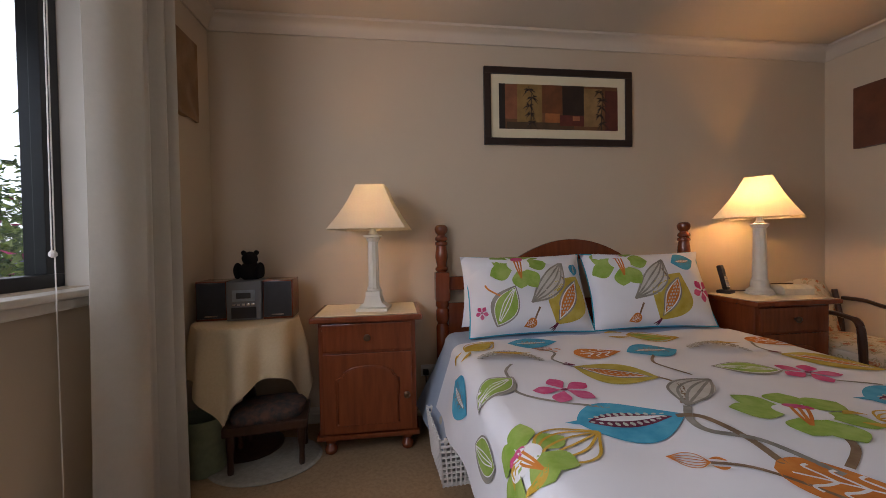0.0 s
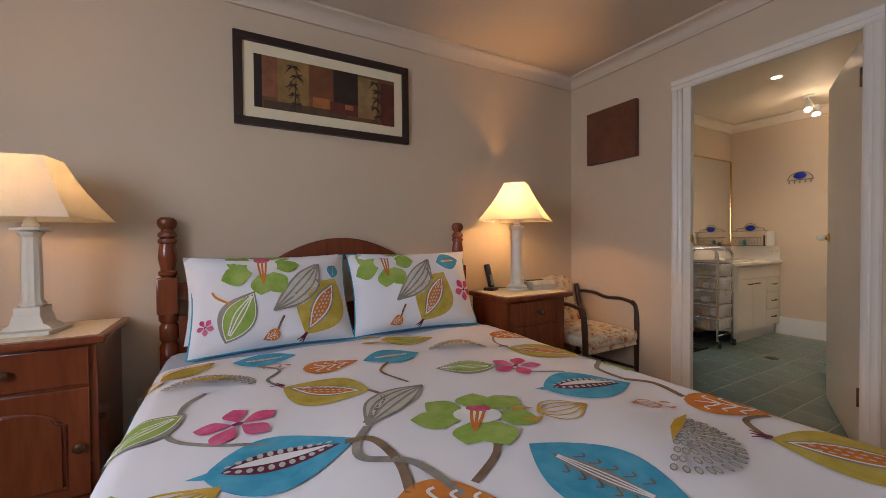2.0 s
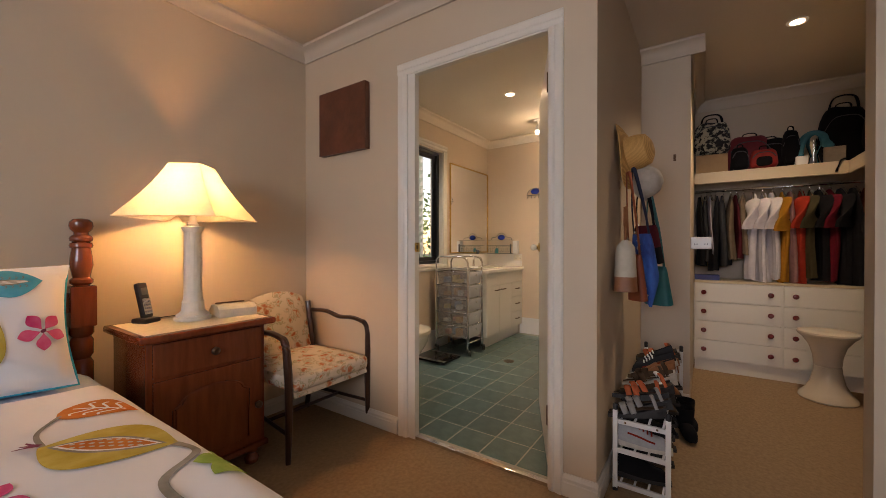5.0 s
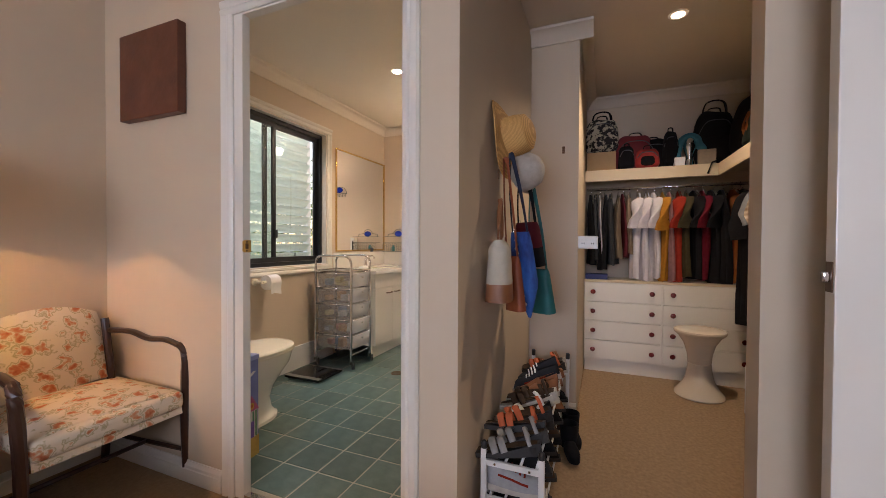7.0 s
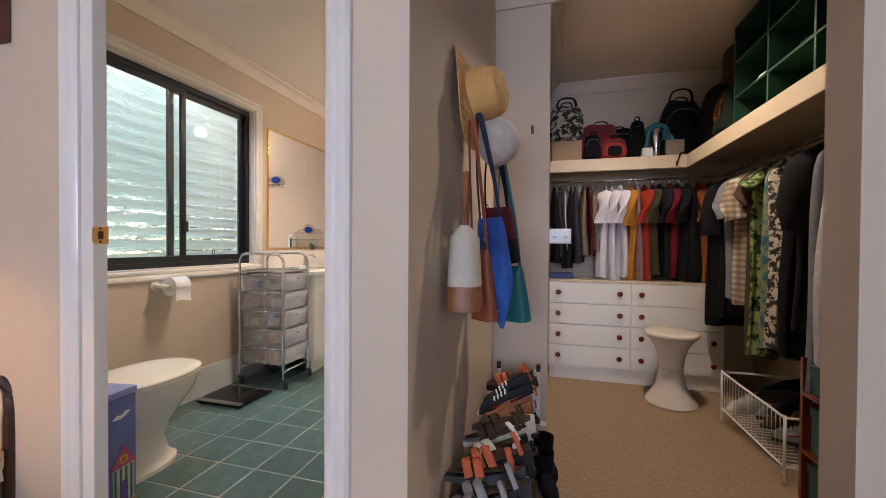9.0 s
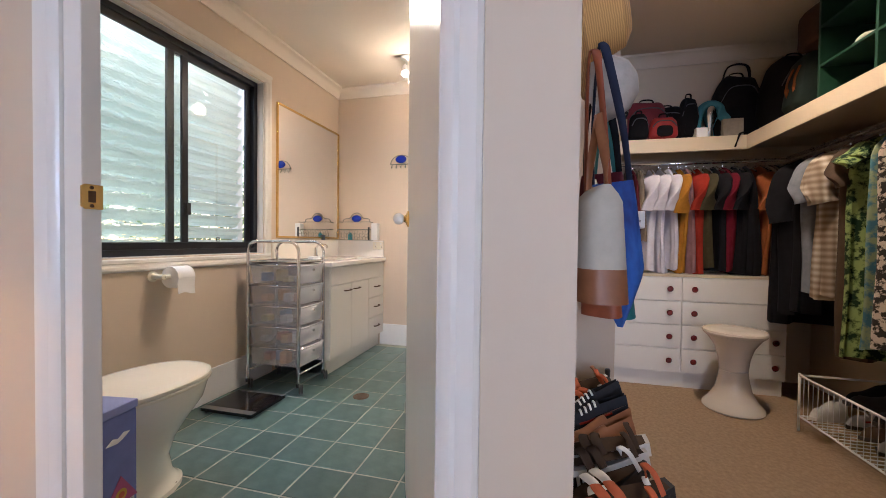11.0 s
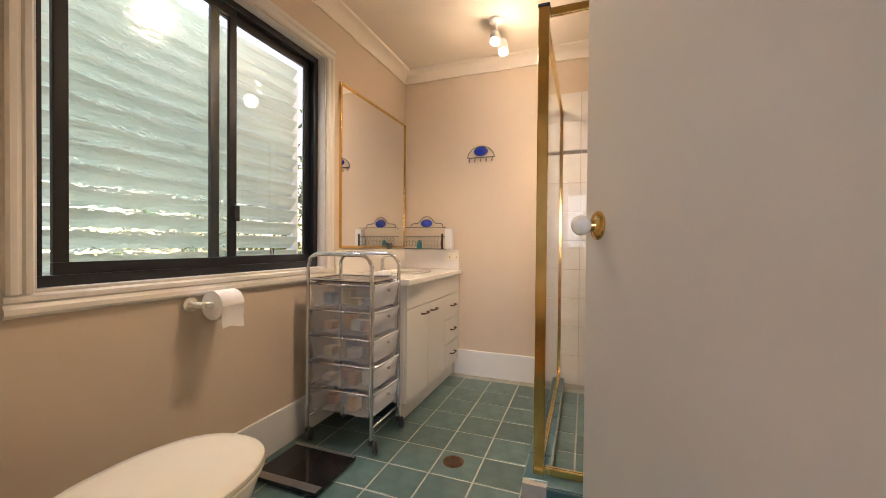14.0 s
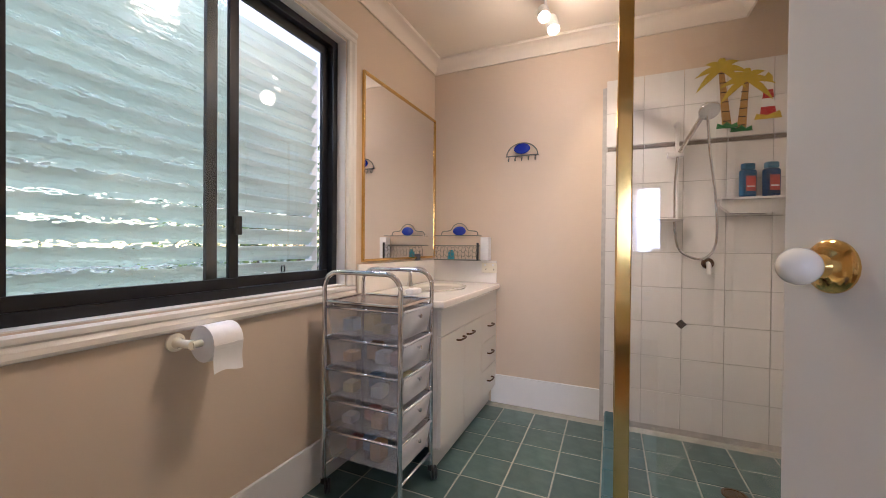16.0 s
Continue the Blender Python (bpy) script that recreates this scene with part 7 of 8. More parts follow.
# paper roll
rh = thing("toilet_roll_holder", pose(4.575, 2.878, 0.785), "cream wall holder with a toilet roll", "roll holder")
part("rose", lathe([(0.028, 0), (0.028, 0.008), (0.018, 0.014), (0.012, 0.03), (0.014, 0.085)], 20), M["seat"], rh).matrix_local = pose(-0.03, 0, 0, 90)
part("arm", tube([(-0.03, -0.08, 0), (0.11, -0.08, 0)], 0.011, 12), M["seat"], rh)
roll = lathe([(0.020, 0), (0.056, 0.001), (0.057, 0.005), (0.057, 0.097), (0.056, 0.1), (0.020, 0.1)], 36)
part("paper_roll", roll, M["paper"], rh).matrix_local = pose(0.0, -0.08, -0.004, 0, 90)
part("loose_sheet", grid(lambda u, v: Vector((0.001 + 0.098 * u, -0.138 + 0.006 * math.sin(3 * v), -0.004 - 0.085 * v + 0.006 * math.sin(5 * u) * v)), 8, 8, None, 0.001), M["paper"], rh)

# vanity
va = thing("vanity_unit", pose(5.45, 2.39, 0.0), "white laminate vanity with moulded benchtop", "vanity")
part("carcass", box(0.0, 0.019, 0.12, 0.945, 0.485, 0.79, 0.003), M["laminate"], va)
part("kickboard", box(0.03, 0.05, 0.0, 0.945, 0.07, 0.12), M["laminate"], va)
part("benchtop", box(-0.025, -0.025, 0.791, 0.947, 0.487, 0.828, 0.010, 3), M["benchtop"], va)
part("splashback", box(-0.0, 0.472, 0.829, 0.93, 0.487, 0.985, 0.004), M["benchtop"], va)
part("splashback", box(0.932, 0.0, 0.829, 0.947, 0.487, 0.985, 0.004), M["benchtop"], va)
part("top_rail", box(0.0, 0.0, 0.655, 0.945, 0.018, 0.785, 0.002), M["laminate"], va)


def bar_handle(parent, m):
    h = part("handle", tube(spline([(-0.045, 0, 0), (-0.040, -0.020, 0), (0, -0.026, 0), (0.040, -0.020, 0), (0.045, 0, 0)]), 0.005, 8), M["bronze"], parent, "small metal bow handle")
    h.matrix_local = m


for x0, x1, hxx in ((0.002, 0.308, 0.24), (0.312, 0.618, 0.39)):
    d = part("door", box(x0, 0.0, 0.122, x1, 0.018, 0.650, 0.002), M["laminate"], va)
    bar_handle(d, pose(hxx, -0.001, 0.60))
for i in range(3):
    d = part("drawer", box(0.622, 0.0, 0.122 + i * 0.178, 0.943, 0.018, 0.296 + i * 0.178, 0.002), M["laminate"], va)
    bar_handle(d, pose(0.78, -0.001, 0.215 + i * 0.178))
part("basin", lathe([(0.19, 0.8285), (0.20, 0.838), (0.185, 0.840), (0.16, 0.832), (0.10, 0.8295)], 36, (0.48, 0.23, 0), 0, 0, None, 1.1, 0.8), M["china"], va)
tp = part("tap", lathe([(0.022, 0), (0.020, 0.02), (0.014, 0.03), (0.013, 0.09)], 16, (0.48, 0.43, 0.829)), M["chrome"], va)
part("spout", tube(spline([(0.48, 0.43, 0.91), (0.48, 0.40, 0.94), (0.48, 0.34, 0.94), (0.48, 0.32, 0.915)]), 0.010, 10), M["chrome"], tp)
soap = thing("soap_pump", pose(5.62, 2.62, 0.829), "small white tube lying on the benchtop", "soap")
part("body", box(-0.07, -0.025, 0, 0.03, 0.025, 0.03, 0.010, 3), M["white"], soap)
part("nozzle", lathe([(0.006, 0), (0.006, 0.03)], 10), M["chrome"], soap).matrix_local = pose(0.03, 0, 0.016, 0, 90)
single("razor_stand", box(-0.02, -0.012, 0, 0.02, 0.012, 0.045, 0.004), tint("slate grey plastic", (0.10, 0.11, 0.14), 0.4), "small slate-grey stand on the splashback ledge", "stand", pose(6.12, 2.868, 0.9855))

# mirror
mr = thing("wall_mirror", pose(5.94, 2.878, 1.505), "large mirror in a thin brass frame", "mirror")
part("glass", box(-0.442, -0.008, -0.50, 0.442, -0.001, 0.50), M["mirror"], mr)
bm = bmesh.new()
for a in ((-0.45, -0.508, 0.45, -0.494), (-0.45, 0.494, 0.45, 0.508), (-0.45, -0.494, -0.437, 0.494), (0.437, -0.494, 0.45, 0.494)):
    B(bm, a[0], -0.016, a[1], a[2], -0.0005, a[3], 0.003)
part("frame", bm, M["brass"], mr, "thin brass frame")

# wire racks with blue shells
BLUEG = mat("cobalt glass", (0.015, 0.04, 0.42), 0.15, c2=(0.01, 0.025, 0.30), scale=12, coat=0.5)
WIRE = tint("grey-green wire", (0.22, 0.23, 0.19), 0.45, 0.8, metal=0.6)
ra = thing("wire_shelf", pose(6.383, 2.66, 0.987), "grey wire toiletry rack with blue shell ornament", "rack")
for z in (0.0, 0.10, 0.17):
    part("hoop", tube([(0, -0.16, z), (-0.10, -0.16, z), (-0.10, 0.16, z), (0, 0.16, z)], 0.003, 6), WIRE, ra)
for i in range(13):
    yy = -0.16 + 0.32 * i / 12
    part("wire", tube(spline([(-0.10, yy, 0.0), (-0.10, yy + 0.008, 0.05), (-0.10, yy - 0.004, 0.10)]), 0.0018, 5), WIRE, ra)
for j in range(3):
    part("wave_wire", tube(spline([(-0.101, -0.16 + 0.32 * i / 16, 0.03 + 0.03 * j + 0.008 * (-1) ** i) for i in range(17)], 3), 0.0018, 5), WIRE, ra)
part("base", box(-0.10, -0.16, 0.0, 0.0, 0.16, 0.004), WIRE, ra)
part("crest", tube(spline([(-0.02, -0.14, 0.17), (-0.02, -0.13, 0.20), (-0.02, -0.07, 0.21), (-0.02, -0.04, 0.245), (-0.02, 0.0, 0.26), (-0.02, 0.04, 0.245), (-0.02, 0.07, 0.21), (-0.02, 0.13, 0.20), (-0.02, 0.14, 0.17)]), 0.004, 6), WIRE, ra)
part("shell", blob((-0.024, 0, 0.205), (0.010, 0.05, 0.032), 4, 0.03), BLUEG, ra, "cobalt blue glass shell")
part("end_upright", tube([(-0.10, -0.165, -0.0), (-0.10, -0.165, 0.12)], 0.008, 8), M["black"], ra)
part("bottle", lathe([(0.022, 0.004), (0.022, 0.05), (0.012, 0.06), (0.012, 0.07)], 16, (-0.05, 0.05, 0)), tint("turquoise bottle", (0.04, 0.30, 0.36), 0.3), ra)
single("white_tub", box(-0.03, -0.03, 0, 0.03, 0.03, 0.16, 0.006), M["white"], "tall white plastic tub on the ledge", "tub", pose(6.355, 2.46, 0.987))
hk = thing("shell_hook_rack", pose(6.397, 2.222, 1.72), "grey wire hook rack with a blue shell", "hook rack")
part("arch", tube([(-0.006, 0.105 * math.cos(a), -0.02 + 0.085 * math.sin(a)) for a in [math.pi * i / 18 for i in range(19)]], 0.004, 6), WIRE, hk)
part("bar", tube([(-0.006, -0.11, -0.02), (-0.006, 0.11, -0.02)], 0.004, 6), WIRE, hk)
part("shell", blob((-0.014, 0, 0.025), (0.010, 0.055, 0.035), 4, 0.03), BLUEG, hk, "cobalt blue glass shell")
for i in range(5):
    part("hook", tube(spline([(-0.006, -0.09 + 0.045 * i, -0.02), (-0.008, -0.09 + 0.045 * i, -0.05), (-0.022, -0.09 + 0.045 * i, -0.055), (-0.026, -0.09 + 0.045 * i, -0.04)]), 0.003, 6), WIRE, hk)
gp = thing("power_point", pose(6.381, 2.44, 0.935), "cream double power point on the splashback", "socket")
part("plate", box(-0.008, -0.055, -0.035, 0.0, 0.055, 0.035, 0.003), M["seat"], gp)
for yk in (-0.028, 0.028):
    part("switch", box(-0.011, yk - 0.006, 0.012, -0.0082, yk + 0.006, 0.026, 0.002), M["white"], gp)
    part("socket_pin", box(-0.0092, yk - 0.008, -0.016, -0.0082, yk - 0.003, -0.006), M["black"], gp)

# ceiling spots
sp = thing("spotlight_bar", pose(5.89, 2.00, TOP - 0.001), "white twin ceiling spotlight, lit", "spotlight")
part("plate", lathe([(0.045, 0), (0.045, -0.012), (0.035, -0.02)], 24), M["white"], sp)
part("stem", tube([(0, 0, -0.015), (0.02, 0, -0.06), (0.05, -0.02, -0.10)], 0.008, 8), M["white"], sp)
LIT = mat("lit spot lens", (1.0, 0.84, 0.62), 0.4, emit=10.0)
for x, y, z, m in ((0.02, 0.01, -0.10, look((0.02, 0.01, -0.10), (-0.22, -0.05, -0.40))), (0.07, -0.03, -0.14, look((0.07, -0.03, -0.14), (-0.10, -0.10, -0.50)))):
    hd = part("head", lathe([(0.018, 0.05), (0.030, 0.045), (0.033, 0.0), (0.033, -0.05), (0.029, -0.05), (0.028, -0.02), (0.01, -0.01)], 24), M["white"], sp)
    hd.matrix_local = m
    part("lens", lathe([(0.022, -0.040), (0.012, -0.044), (0.002, -0.045)], 20), LIT, hd, "glowing lens")

# floor waste
fw = thing("floor_drain", pose(5.207, 2.027, 0.0), "round brown metal floor drain", "drain")
part("ring", lathe([(0.050, 0.0005), (0.050, 0.004), (0.040, 0.005), (0.038, 0.002)], 28), M["bronze"], fw)
for k in range(5):
    part("bar", box(-0.032, -0.026 + k * 0.013 - 0.003, 0.0025, 0.032, -0.026 + k * 0.013 + 0.003, 0.0045), M["bronze"], fw)

copy_thing(fw, pose(5.858, 1.154, 0.0))

# shower
KERB = tint("blue-green glazed kerb tile", (0.07, 0.17, 0.20), 0.3, 0.7, 9)
kb = structure("shower_kerb", box(5.061, 1.585, -0.004, 6.385, 1.684, 0.065), M["grout"], "low kerb of green glazed tiles round the shower", "kerb")
part("kerb_return", box(5.061, 0.70, -0.004, 5.16, 1.584, 0.064), M["grout"], kb)
scn = thing("shower_screen", pose(5.15, 1.627, 0.071), "brass-framed clear glass shower screen", "shower screen")
part("corner_post", box(-0.022, -0.022, 0, 0.022, 0.022, 1.93, 0.003), M["brass"], scn, "square brass corner post")
part("post_cap", box(-0.024, -0.024, 1.931, 0.024, 0.024, 1.944, 0.004), M["black"], scn)
for z in (0.0, 1.895):
    part("rail", box(0.024, -0.014, z, 1.225, 0.014, z + 0.03, 0.003), M["brass"], scn)
    part("rail", box(-0.014, -0.925, z, 0.014, -0.024, z + 0.03, 0.003), M["brass"], scn)
part("wall_channel", box(1.226, -0.014, 0, 1.246, 0.014, 1.93, 0.003), M["brass"], scn)
part("glass_panel", box(0.024, -0.003, 0.031, 1.225, 0.003, 1.894), M["glass"], scn).visible_shadow = False
part("glass_panel", box(-0.003, -0.925, 0.031, 0.003, -0.024, 1.894), M["glass"], scn).visible_shadow = False
shw = thing("hand_shower", pose(6.388, 1.325, 1.0), "chrome hand shower on a white slide rail", "shower")
part("rail", tube([(-0.045, 0, 0.24), (-0.045, 0, 0.80)], 0.010, 12), M["white"], shw)
for z in (0.25, 0.79):
    part("bracket", tube([(0, 0, z), (-0.045, 0, z)], 0.013, 12), M["white"], shw)
part("soap_dish", lathe([(0.005, 0), (0.05, 0.002), (0.062, 0.012), (0.058, 0.014), (0.045, 0.006)], 28, (-0.075, 0.05, 0.235), 0, 0, None, 1, 1.4), M["white"], shw)
part("slider", box(-0.07, -0.03, 0.60, -0.03, 0.05, 0.63, 0.006), M["white"], shw)
hdm = part("handle", tube(spline([(-0.07, -0.01, 0.62), (-0.085, -0.05, 0.70), (-0.11, -0.10, 0.79)]), 0.012, 12), M["chrome"], shw)
part("head", lathe([(0.02, 0.03), (0.045, 0.02), (0.052, 0.0), (0.048, -0.008), (0.01, -0.009)], 28), M["chrome"], hdm).matrix_local = look((-0.125, -0.135, 0.82), (-0.55, -0.20, 0.35))
part("hose", tube(spline([(-0.06, 0.0, 0.61), (-0.05, 0.01, 0.40), (-0.05, 0.0, 0.12), (-0.05, -0.06, 0.04), (-0.05, -0.14, 0.03), (-0.05, -0.19, 0.12), (-0.05, -0.185, 0.35), (-0.08, -0.15, 0.60), (-0.11, -0.13, 0.80)], 8), 0.007, 10), M["chrome"], shw, "metal shower hose")
mx = thing("shower_mixer", pose(6.388, 1.165, 1.0), "white lever shower mixer", "tap")
part("rose", lathe([(0.032, 0), (0.030, 0.012), (0.020, 0.02)], 24), M["bronze"], mx).matrix_local = pose(0, 0, 0, 0, -90)
part("lever", tube(spline([(-0.02, 0, 0.0), (-0.04, 0, -0.01), (-0.045, 0, -0.06)]), 0.012, 10), M["white"], mx)
ss = thing("shower_shelf", pose(6.388, 0.98, 1.345), "white ceramic shelf on the shower wall", "shelf")
part("shelf", prism([(-0.14, 0), (0.14, 0), (0.14, -0.03), (0.10, -0.07), (-0.06, -0.075), (-0.10, -0.06)], -0.03, 0.02, 'x'), M["walltile"], ss).matrix_local = pose(-0.045, 0, 0, 0, 0, 0)
part("top", box(-0.10, -0.145, 0.001, 0.0, 0.145, 0.014, 0.005), M["walltile"], ss)
for yy, c in ((1.0, (0.02, 0.10, 0.22)), (0.90, (0.02, 0.06, 0.16))):
    bo = thing("shampoo_bottle", pose(6.335, yy, 1.36, 0, 0, 20), "blue shampoo bottle with bright label", "bottle", "bottles on the shower shelf")
    part("body", box(-0.022, -0.036, 0.0, 0.022, 0.036, 0.145, 0.014, 3), tint("blue plastic %g" % yy, c, 0.25), bo)
    part("cap", box(-0.018, -0.028, 0.146, 0.018, 0.028, 0.18, 0.008), tint("blue cap", (0.03, 0.14, 0.24), 0.3), bo)
    part("label", box(-0.0245, -0.024, 0.03, -0.0225, 0.024, 0.11, 0.001), tint("red label", (0.45, 0.06, 0.05), 0.5), bo)
    part("label_band", box(-0.0252, -0.02, 0.05, -0.0246, 0.02, 0.058), M["white"], bo)
# palm stickers
PY = tint("yellow vinyl", (0.60, 0.45, 0.03), 0.5)
PB = tint("brown vinyl", (0.45, 0.26, 0.07), 0.5)
PG = tint("green vinyl", (0.04, 0.25, 0.08), 0.5)
for (yy, zz, ln, seed) in ((1.085, 1.76, 0.32, 1), (1.02, 1.735, 0.27, 2)):
    pm = thing("palm_sticker", pose(6.3825, yy, zz), "palm tree wall sticker on the tiles", "sticker", "shower wall stickers")
    lean = 0.03 if seed == 1 else -0.02
    part("trunk", prism([(-0.022, 0), (0.022, 0), (lean + 0.012, ln), (lean - 0.012, ln)], -0.0012, 0.0, 'x'), PB, pm)
    for k in range(6):
        part("trunk_ring", box(-0.0022, -0.018 + lean * k / 6, ln * (k + 0.5) / 6, -0.0013, 0.018 + lean * k / 6, ln * (k + 0.5) / 6 + 0.005), M["frame"], pm)
    for k in range(7):
        a = -0.4 + 4.0 * k / 6
        d = Vector((math.cos(a), math.sin(a)))
        n = Vector((-d.y, d.x))
        pts = []
        for i in range(9):
            t = i / 8
            c = d * 0.13 * t + Vector((0, -0.07 * t * t))
            w = 0.018 * math.sin(math.pi * min(1, 0.15 + 0.85 * t))
            pts.append((c, w))
        poly = [(lean + (c + n * w).x, ln + (c + n * w).y) for c, w in pts] + [(lean + (c - n * w).x, ln + (c - n * w).y) for c, w in pts[::-1]]
        part("frond", prism(poly, -0.0024 - 0.0002 * k, -0.0014 - 0.0002 * k, 'x'), PY, pm)
    part("grass", prism([(-0.05, -0.01), (0.05, -0.01), (0.045, 0.02), (0.02, 0.008), (0.0, 0.025), (-0.02, 0.006), (-0.045, 0.018)], -0.0045, -0.0025, 'x'), PG, pm)
lh = thing("lighthouse_sticker", pose(6.3825, 0.905, 1.80), "red and white lighthouse wall sticker", "sticker", "shower wall stickers")
for k in range(4):
    w0, w1 = 0.035 - 0.005 * k, 0.030 - 0.005 * k
    part("band", prism([(-w0, 0.045 * k), (w0, 0.045 * k), (w1, 0.045 * k + 0.045), (-w1, 0.045 * k + 0.045)], -0.0012, 0.0, 'x'), tint("red vinyl", (0.50, 0.03, 0.03), 0.5) if k % 2 == 0 else M["white"], lh)
part("lantern", prism([(-0.018, 0.18), (0.018, 0.18), (0.018, 0.205), (0.0, 0.23), (-0.018, 0.205)], -0.0012, 0.0, 'x'), PY, lh)
part("rocks", prism([(-0.06, -0.02), (0.06, -0.02), (0.05, 0.01), (0.0, 0.0), (-0.05, 0.02)], -0.0024, -0.0013, 'x'), PY, lh)

ev = thing("ceiling_vent", pose(5.75, 1.35, TOP), "square white ceiling exhaust vent", "vent")
part("frame", box(-0.13, -0.13, -0.012, 0.13, 0.13, -0.001, 0.003), M["white"], ev)
for k in range(9):
    part("slat", box(-0.11, -0.105 + k * 0.025, -0.017, 0.11, -0.095 + k * 0.025, -0.0125), M["white"], ev)

# ---- outdoors ----
structure("backdrop", box(-56.5, -60, -0.3, -56, 90, 45), mat("pale hazy sky", (0.86, 0.93, 1.0), 1.0, c2=(0.80, 0.89, 1.0), scale=0.05, emit=1.6), "pale hazy sky beyond the garden", "sky")
structure("ground", box(-60, -60, -0.45, 60, 60, -0.30), mat("lawn and garden soil", (0.06, 0.09, 0.03), 0.95, c2=(0.03, 0.05, 0.018), scale=2, bump=0.5, bscale=20), "grassy garden ground", "ground")
SL = mat("pale green painted slat", (0.70, 0.74, 0.68), 0.5, c2=(0.62, 0.68, 0.61), scale=3, stretch=(1, 1, 6), rnd=0.06, subs=0.32)
fs = thing("slatted_screen", pose(0, 3.62, -0.30), "pale painted louvred privacy screen outside the window", "screen")
for x in (2.6, 4.3, 5.945):
    part("post", box(x, 0.02, 0, x + 0.06, 0.08, 2.68, 0.004), M["white"], fs)
slat = None
for i in range(26):
    z = 0.13 + i * 0.10
    if slat is None:
        bm = prism([(-0.003, -0.056), (0.003, -0.056), (0.004, -0.030), (0.009, -0.026), (0.009, -0.020), (0.004, -0.016), (0.004, 0.016), (0.009, 0.020), (0.009, 0.026), (0.004, 0.030), (0.003, 0.056), (-0.003, 0.056), (-0.004, 0.030), (-0.009, 0.026), (-0.009, 0.020), (-0.004, 0.016), (-0.004, -0.016), (-0.009, -0.020), (-0.009, -0.026), (-0.004, -0.030)], 2.5, 5.93, 'x')
        slat = part("slat", bm, SL, fs)
        slat.matrix_local = pose(0, 0, z, 40)
    else:
        ob = new("slat", slat.data)
        ob.parent = fs
        ob.matrix_local = pose(0, 0, z, 40)


def shrub(name, at, rad, n, greens, blossoms, label, seed, leaf=0.09):
    """A garden shrub: a few stems and many separate leaves, with some blossoms."""
    rnd = random.Random(seed)
    ob = thing(name, pose(*at), label, "shrub", "garden shrubs")
    bm = bmesh.new()
    for k in range(7):
        a = rnd.uniform(0, 6.28)
        q = Vector((rad[0] * 0.6 * math.cos(a), rad[1] * 0.6 * math.sin(a), rad[2] * rnd.uniform(1.0, 1.6)))
        tube(spline([(0, 0, 0), q * 0.4 + Vector((0, 0, 0.1)), q], 4), [0.02 - 0.0017 * i for i in range(9)], 6, bm)
    part("stems", bm, tint("garden bark", (0.09, 0.06, 0.04), 0.9), ob)
    for mt, share, size, nm in [(g, 1 / len(greens), leaf, "leaves") for g in greens] + [(b, 0.05, leaf * 0.8, "blossom") for b in blossoms]:
        vs, fc = [], []
        for _ in range(int(n * share)):
            u, v, w = rnd.gauss(0, 0.5), rnd.gauss(0, 0.5), rnd.gauss(0, 0.5)
            c = Vector((u * rad[0], v * rad[1], rad[2] + w * rad[2]))
            if c.z < 0.02:
                continue
            d = Vector((rnd.uniform(-1, 1), rnd.uniform(-1, 1), rnd.uniform(-0.6, 0.8))).normalized()
            s = d.cross(Vector((rnd.uniform(-1, 1), rnd.uniform(-1, 1), 1))).normalized()
            l = size * rnd.uniform(0.6, 1.3)
            k = len(vs)
            up = d.cross(s) * l * 0.12
            vs += [c - d * l / 2, c + s * l * 0.22 + up, c + d * l / 2, c - s * l * 0.22 + up]
            fc += [(k, k + 1, k + 2), (k, k + 2, k + 3)]
        me = bpy.data.meshes.new(nm)
        me.from_pydata(vs, [], fc)
        me.materials.append(mt)
        o = new(nm, me)
        o.parent = ob
        tagged(o, kind="stuff")
    return ob


G1 = mat("light green leaf", (0.28, 0.37, 0.09), 0.6, c2=(0.17, 0.26, 0.06), scale=4, island=0.35, subs=0.4)
G2 = mat("deep green leaf", (0.09, 0.15, 0.04), 0.6, c2=(0.05, 0.10, 0.03), scale=4, island=0.35, subs=0.3)
LIL = tint("lilac blossom", (0.34, 0.30, 0.62), 0.8)
MAG = tint("magenta blossom", (0.50, 0.05, 0.20), 0.8)
YLB = tint("yellow blossom", (0.60, 0.45, 0.05), 0.8)
shrub("flowering_shrub", (-2.2, 3.1, -0.30), (0.7, 0.9, 0.75), 3600, (G1, G2), (LIL, MAG), "garden shrub with lilac and magenta blossom", 1)
shrub("flowering_shrub", (-2.3, 1.2, -0.30), (0.7, 0.9, 0.70), 2400, (G1, G2), (YLB, LIL), "garden shrub with yellow and lilac blossom", 2)
shrub("flowering_shrub", (-2.7, 4.2, -0.30), (0.9, 1.0, 0.95), 4200, (G1, G2), (MAG,), "garden shrub with magenta blossom", 3)
shrub("garden_shrub", (-4.4, 6.2, -0.30), (1.6, 2.2, 1.15), 5200, (G1, G2), (), "tall leafy green hedge", 4, 0.14)
shrub("garden_shrub", (6.9, 5.2, -0.30), (1.3, 1.2, 1.3), 2600, (G1, G2), (), "leafy green garden shrub beyond the screen", 5, 0.13)
single("metal_pole", tube([(-0.95, 1.30, 2.3), (-1.05, 1.66, 0.9)], 0.012, 8), tint("grey metal", (0.3, 0.3, 0.3), 0.4), "thin grey metal pole outside the window", "pole")
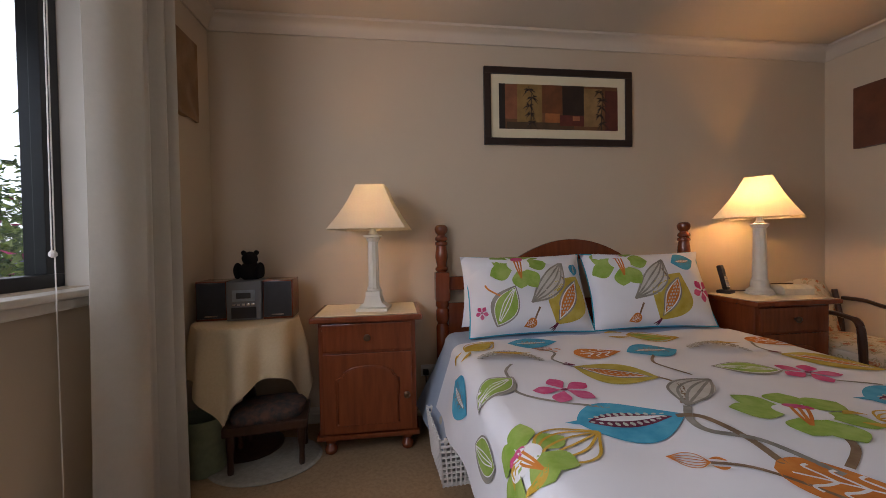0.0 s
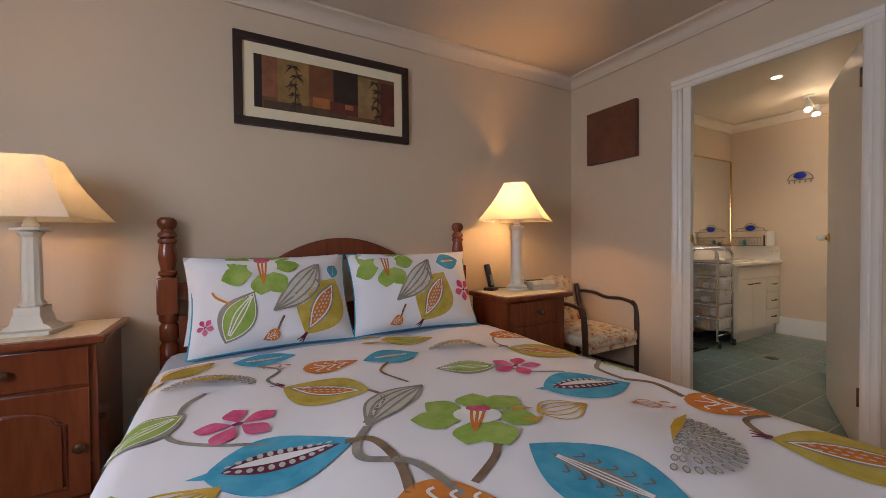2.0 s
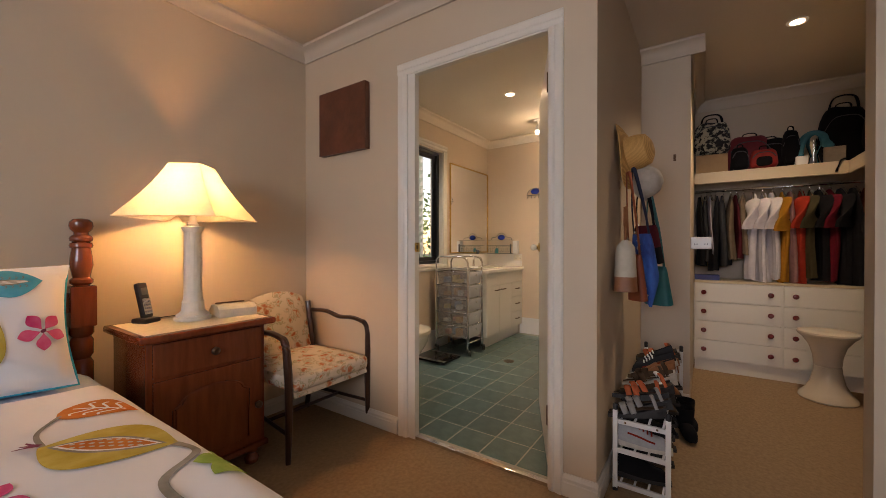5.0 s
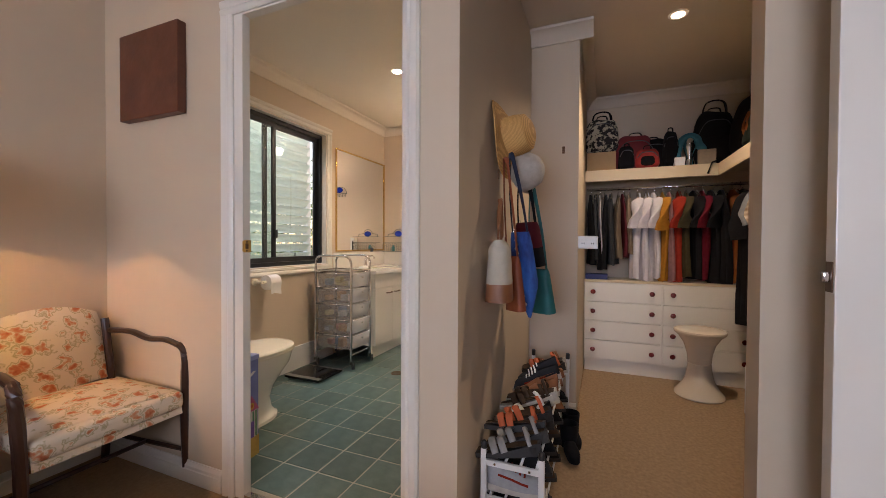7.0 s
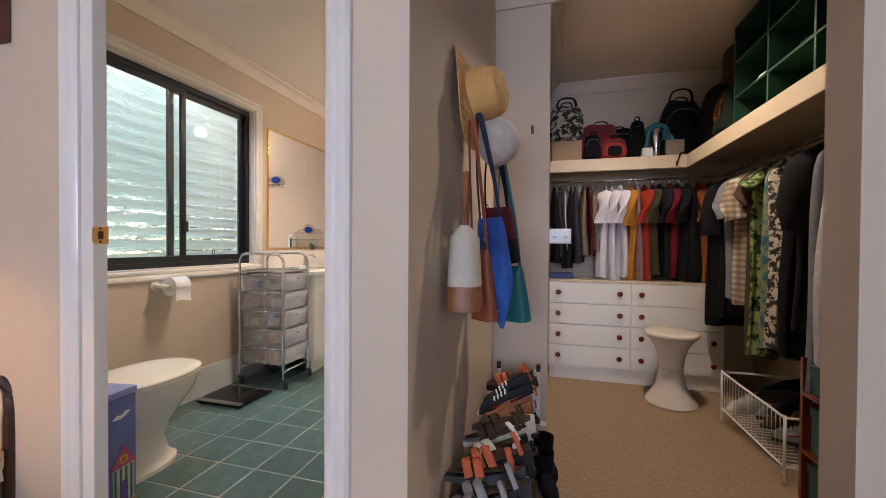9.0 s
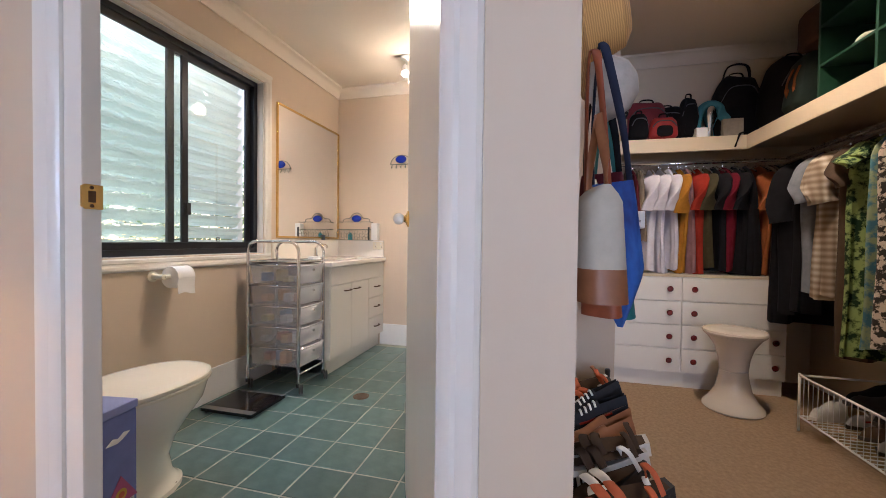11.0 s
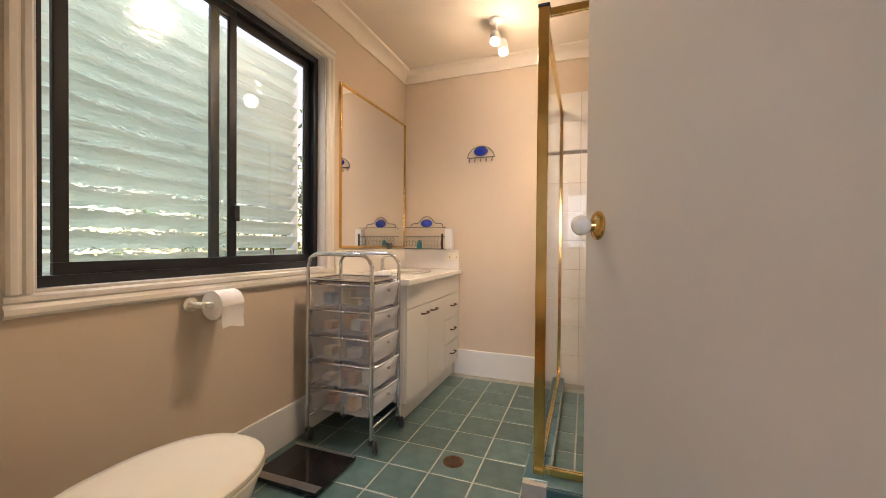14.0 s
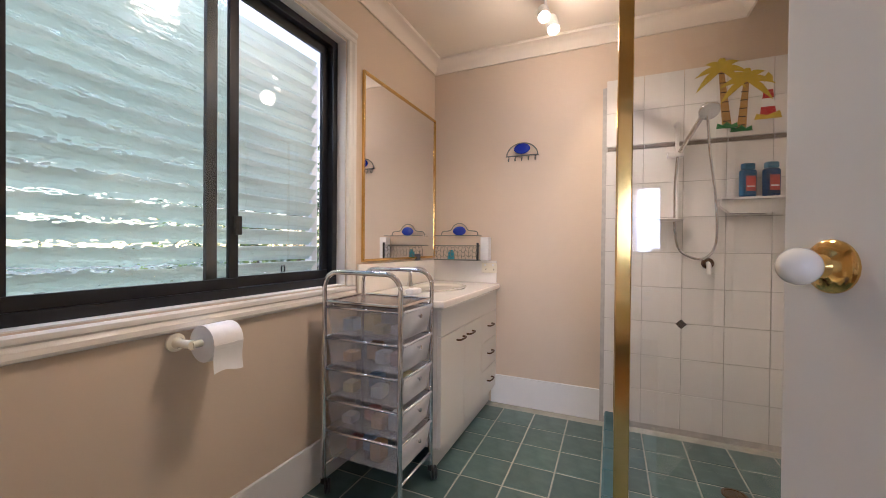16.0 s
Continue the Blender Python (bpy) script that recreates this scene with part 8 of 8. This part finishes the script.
single("awning", grid(lambda u, v: Vector((-0.85 - 0.5 * v, -0.3 + 2.2 * u, 2.16 - 0.10 * v - 0.035 * abs(math.sin(u * 26)) * v)), 80, 6, None, 0.004), tint("grey striped canvas", (0.30, 0.30, 0.29), 0.9), "scalloped grey canvas awning over the window", "awning")

# ---- tiles ----


def tile_mesh(name, w, h, t, material, bev=0.003):
    bm = bmesh.new()
    lo = [bm.verts.new((sx * w / 2, sy * h / 2, 0)) for sx, sy in ((-1, -1), (1, -1), (1, 1), (-1, 1))]
    mid = [bm.verts.new((sx * w / 2, sy * h / 2, t - bev * 0.6)) for sx, sy in ((-1, -1), (1, -1), (1, 1), (-1, 1))]
    hi = [bm.verts.new((sx * (w / 2 - bev), sy * (h / 2 - bev), t)) for sx, sy in ((-1, -1), (1, -1), (1, 1), (-1, 1))]
    for a, b in ((lo, mid), (mid, hi)):
        for i in range(4):
            bm.faces.new((a[i], a[(i + 1) % 4], b[(i + 1) % 4], b[i]))
    bm.faces.new(hi)
    me = bpy.data.meshes.new(name)
    bm.to_mesh(me)
    bm.free()
    me.materials.append(material)
    return me


FT = 0.205
ft = tile_mesh("tile", FT - 0.007, FT - 0.007, 0.008, M["tile"])
for i in range(-1, 14):
    for j in range(-3, 10):
        x, y = 3.757 + i * FT, 1.1825 + j * FT
        if x < 3.65 or x > 6.40 or y < 0.70 or y > 2.90 or (y < 1.0 and x < 5.1):
            continue
        ob = new("tile", ft)
        ob.parent = floor_bath
        ob.matrix_local = pose(min(x, 6.30), y, -0.0082)
kt = tile_mesh("tile", FT - 0.007, 0.096, 0.006, KERB)
kf = tile_mesh("tile", FT - 0.007, 0.060, 0.006, KERB)
for i in range(7):
    x = 3.757 + (7 + i) * FT - 0.0
    x = min(x, 6.28)
    for me, m in ((kt, pose(x, 1.6365, 0.0648)), (kf, pose(x, 1.6838, 0.033, -90))):
        ob = new("tile", me)
        ob.parent = kb
        ob.matrix_local = m
for i in range(4):
    y = 1.49 - FT * i
    for me, m in ((kt, pose(5.110, y, 0.0642, 0, 0, 90)), (kf, pose(5.0612, y, 0.033, 0, -90) @ pose(0, 0, 0, 0, 0, 90))):
        ob = new("tile", me)
        ob.parent = kb
        ob.matrix_local = m
structure("shower_wall_bed", box(6.389, 0.697, -0.005, 6.399, 1.72, 2.07), tint("off-white wall grout", (0.56, 0.54, 0.50), 0.8), "white glazed wall tiles in the shower", "wall tiles")
shower_bed = bpy.data.objects["shower_wall_bed"]
wt = tile_mesh("tile", FT - 0.003, FT - 0.003, 0.005, M["walltile"], 0.002)
for i in range(6):
    for j in range(10):
        z = 0.033 + FT * j + FT / 2 + (0.028 if j > 7 else 0)
        if z > 2.0 + FT / 2:
            continue
        y = 1.288 - FT / 2 + FT * (2 - i)
        if y < 0.70:
            continue
        ob = new("tile", wt)
        ob.parent = shower_bed
        ob.matrix_local = pose(6.3885, y, z, 0, -90)
bd = tile_mesh("border_tile", 0.020, 0.20, 0.005, tint("grey-brown border tile", (0.24, 0.20, 0.16), 0.3))
for i in range(5):
    ob = new("border_tile", bd)
    ob.parent = shower_bed
    ob.matrix_local = pose(6.3883, 1.59 - FT * i, 1.687, 0, -90)
dm = new("inset_tile", tile_mesh("inset_tile", 0.04, 0.04, 0.003, tint("brown inset tile", (0.07, 0.055, 0.05), 0.3)))
dm.parent = shower_bed
dm.matrix_local = pose(6.3835, 1.288, 0.645, 0, -90) @ pose(0, 0, 0, 0, 0, 45)
structure("shower_wall_side", box(5.046, 0.6955, -0.005, 6.388, 0.703, 2.07), M["walltile"], "white glazed wall tiling beside the shower", "wall tiles")
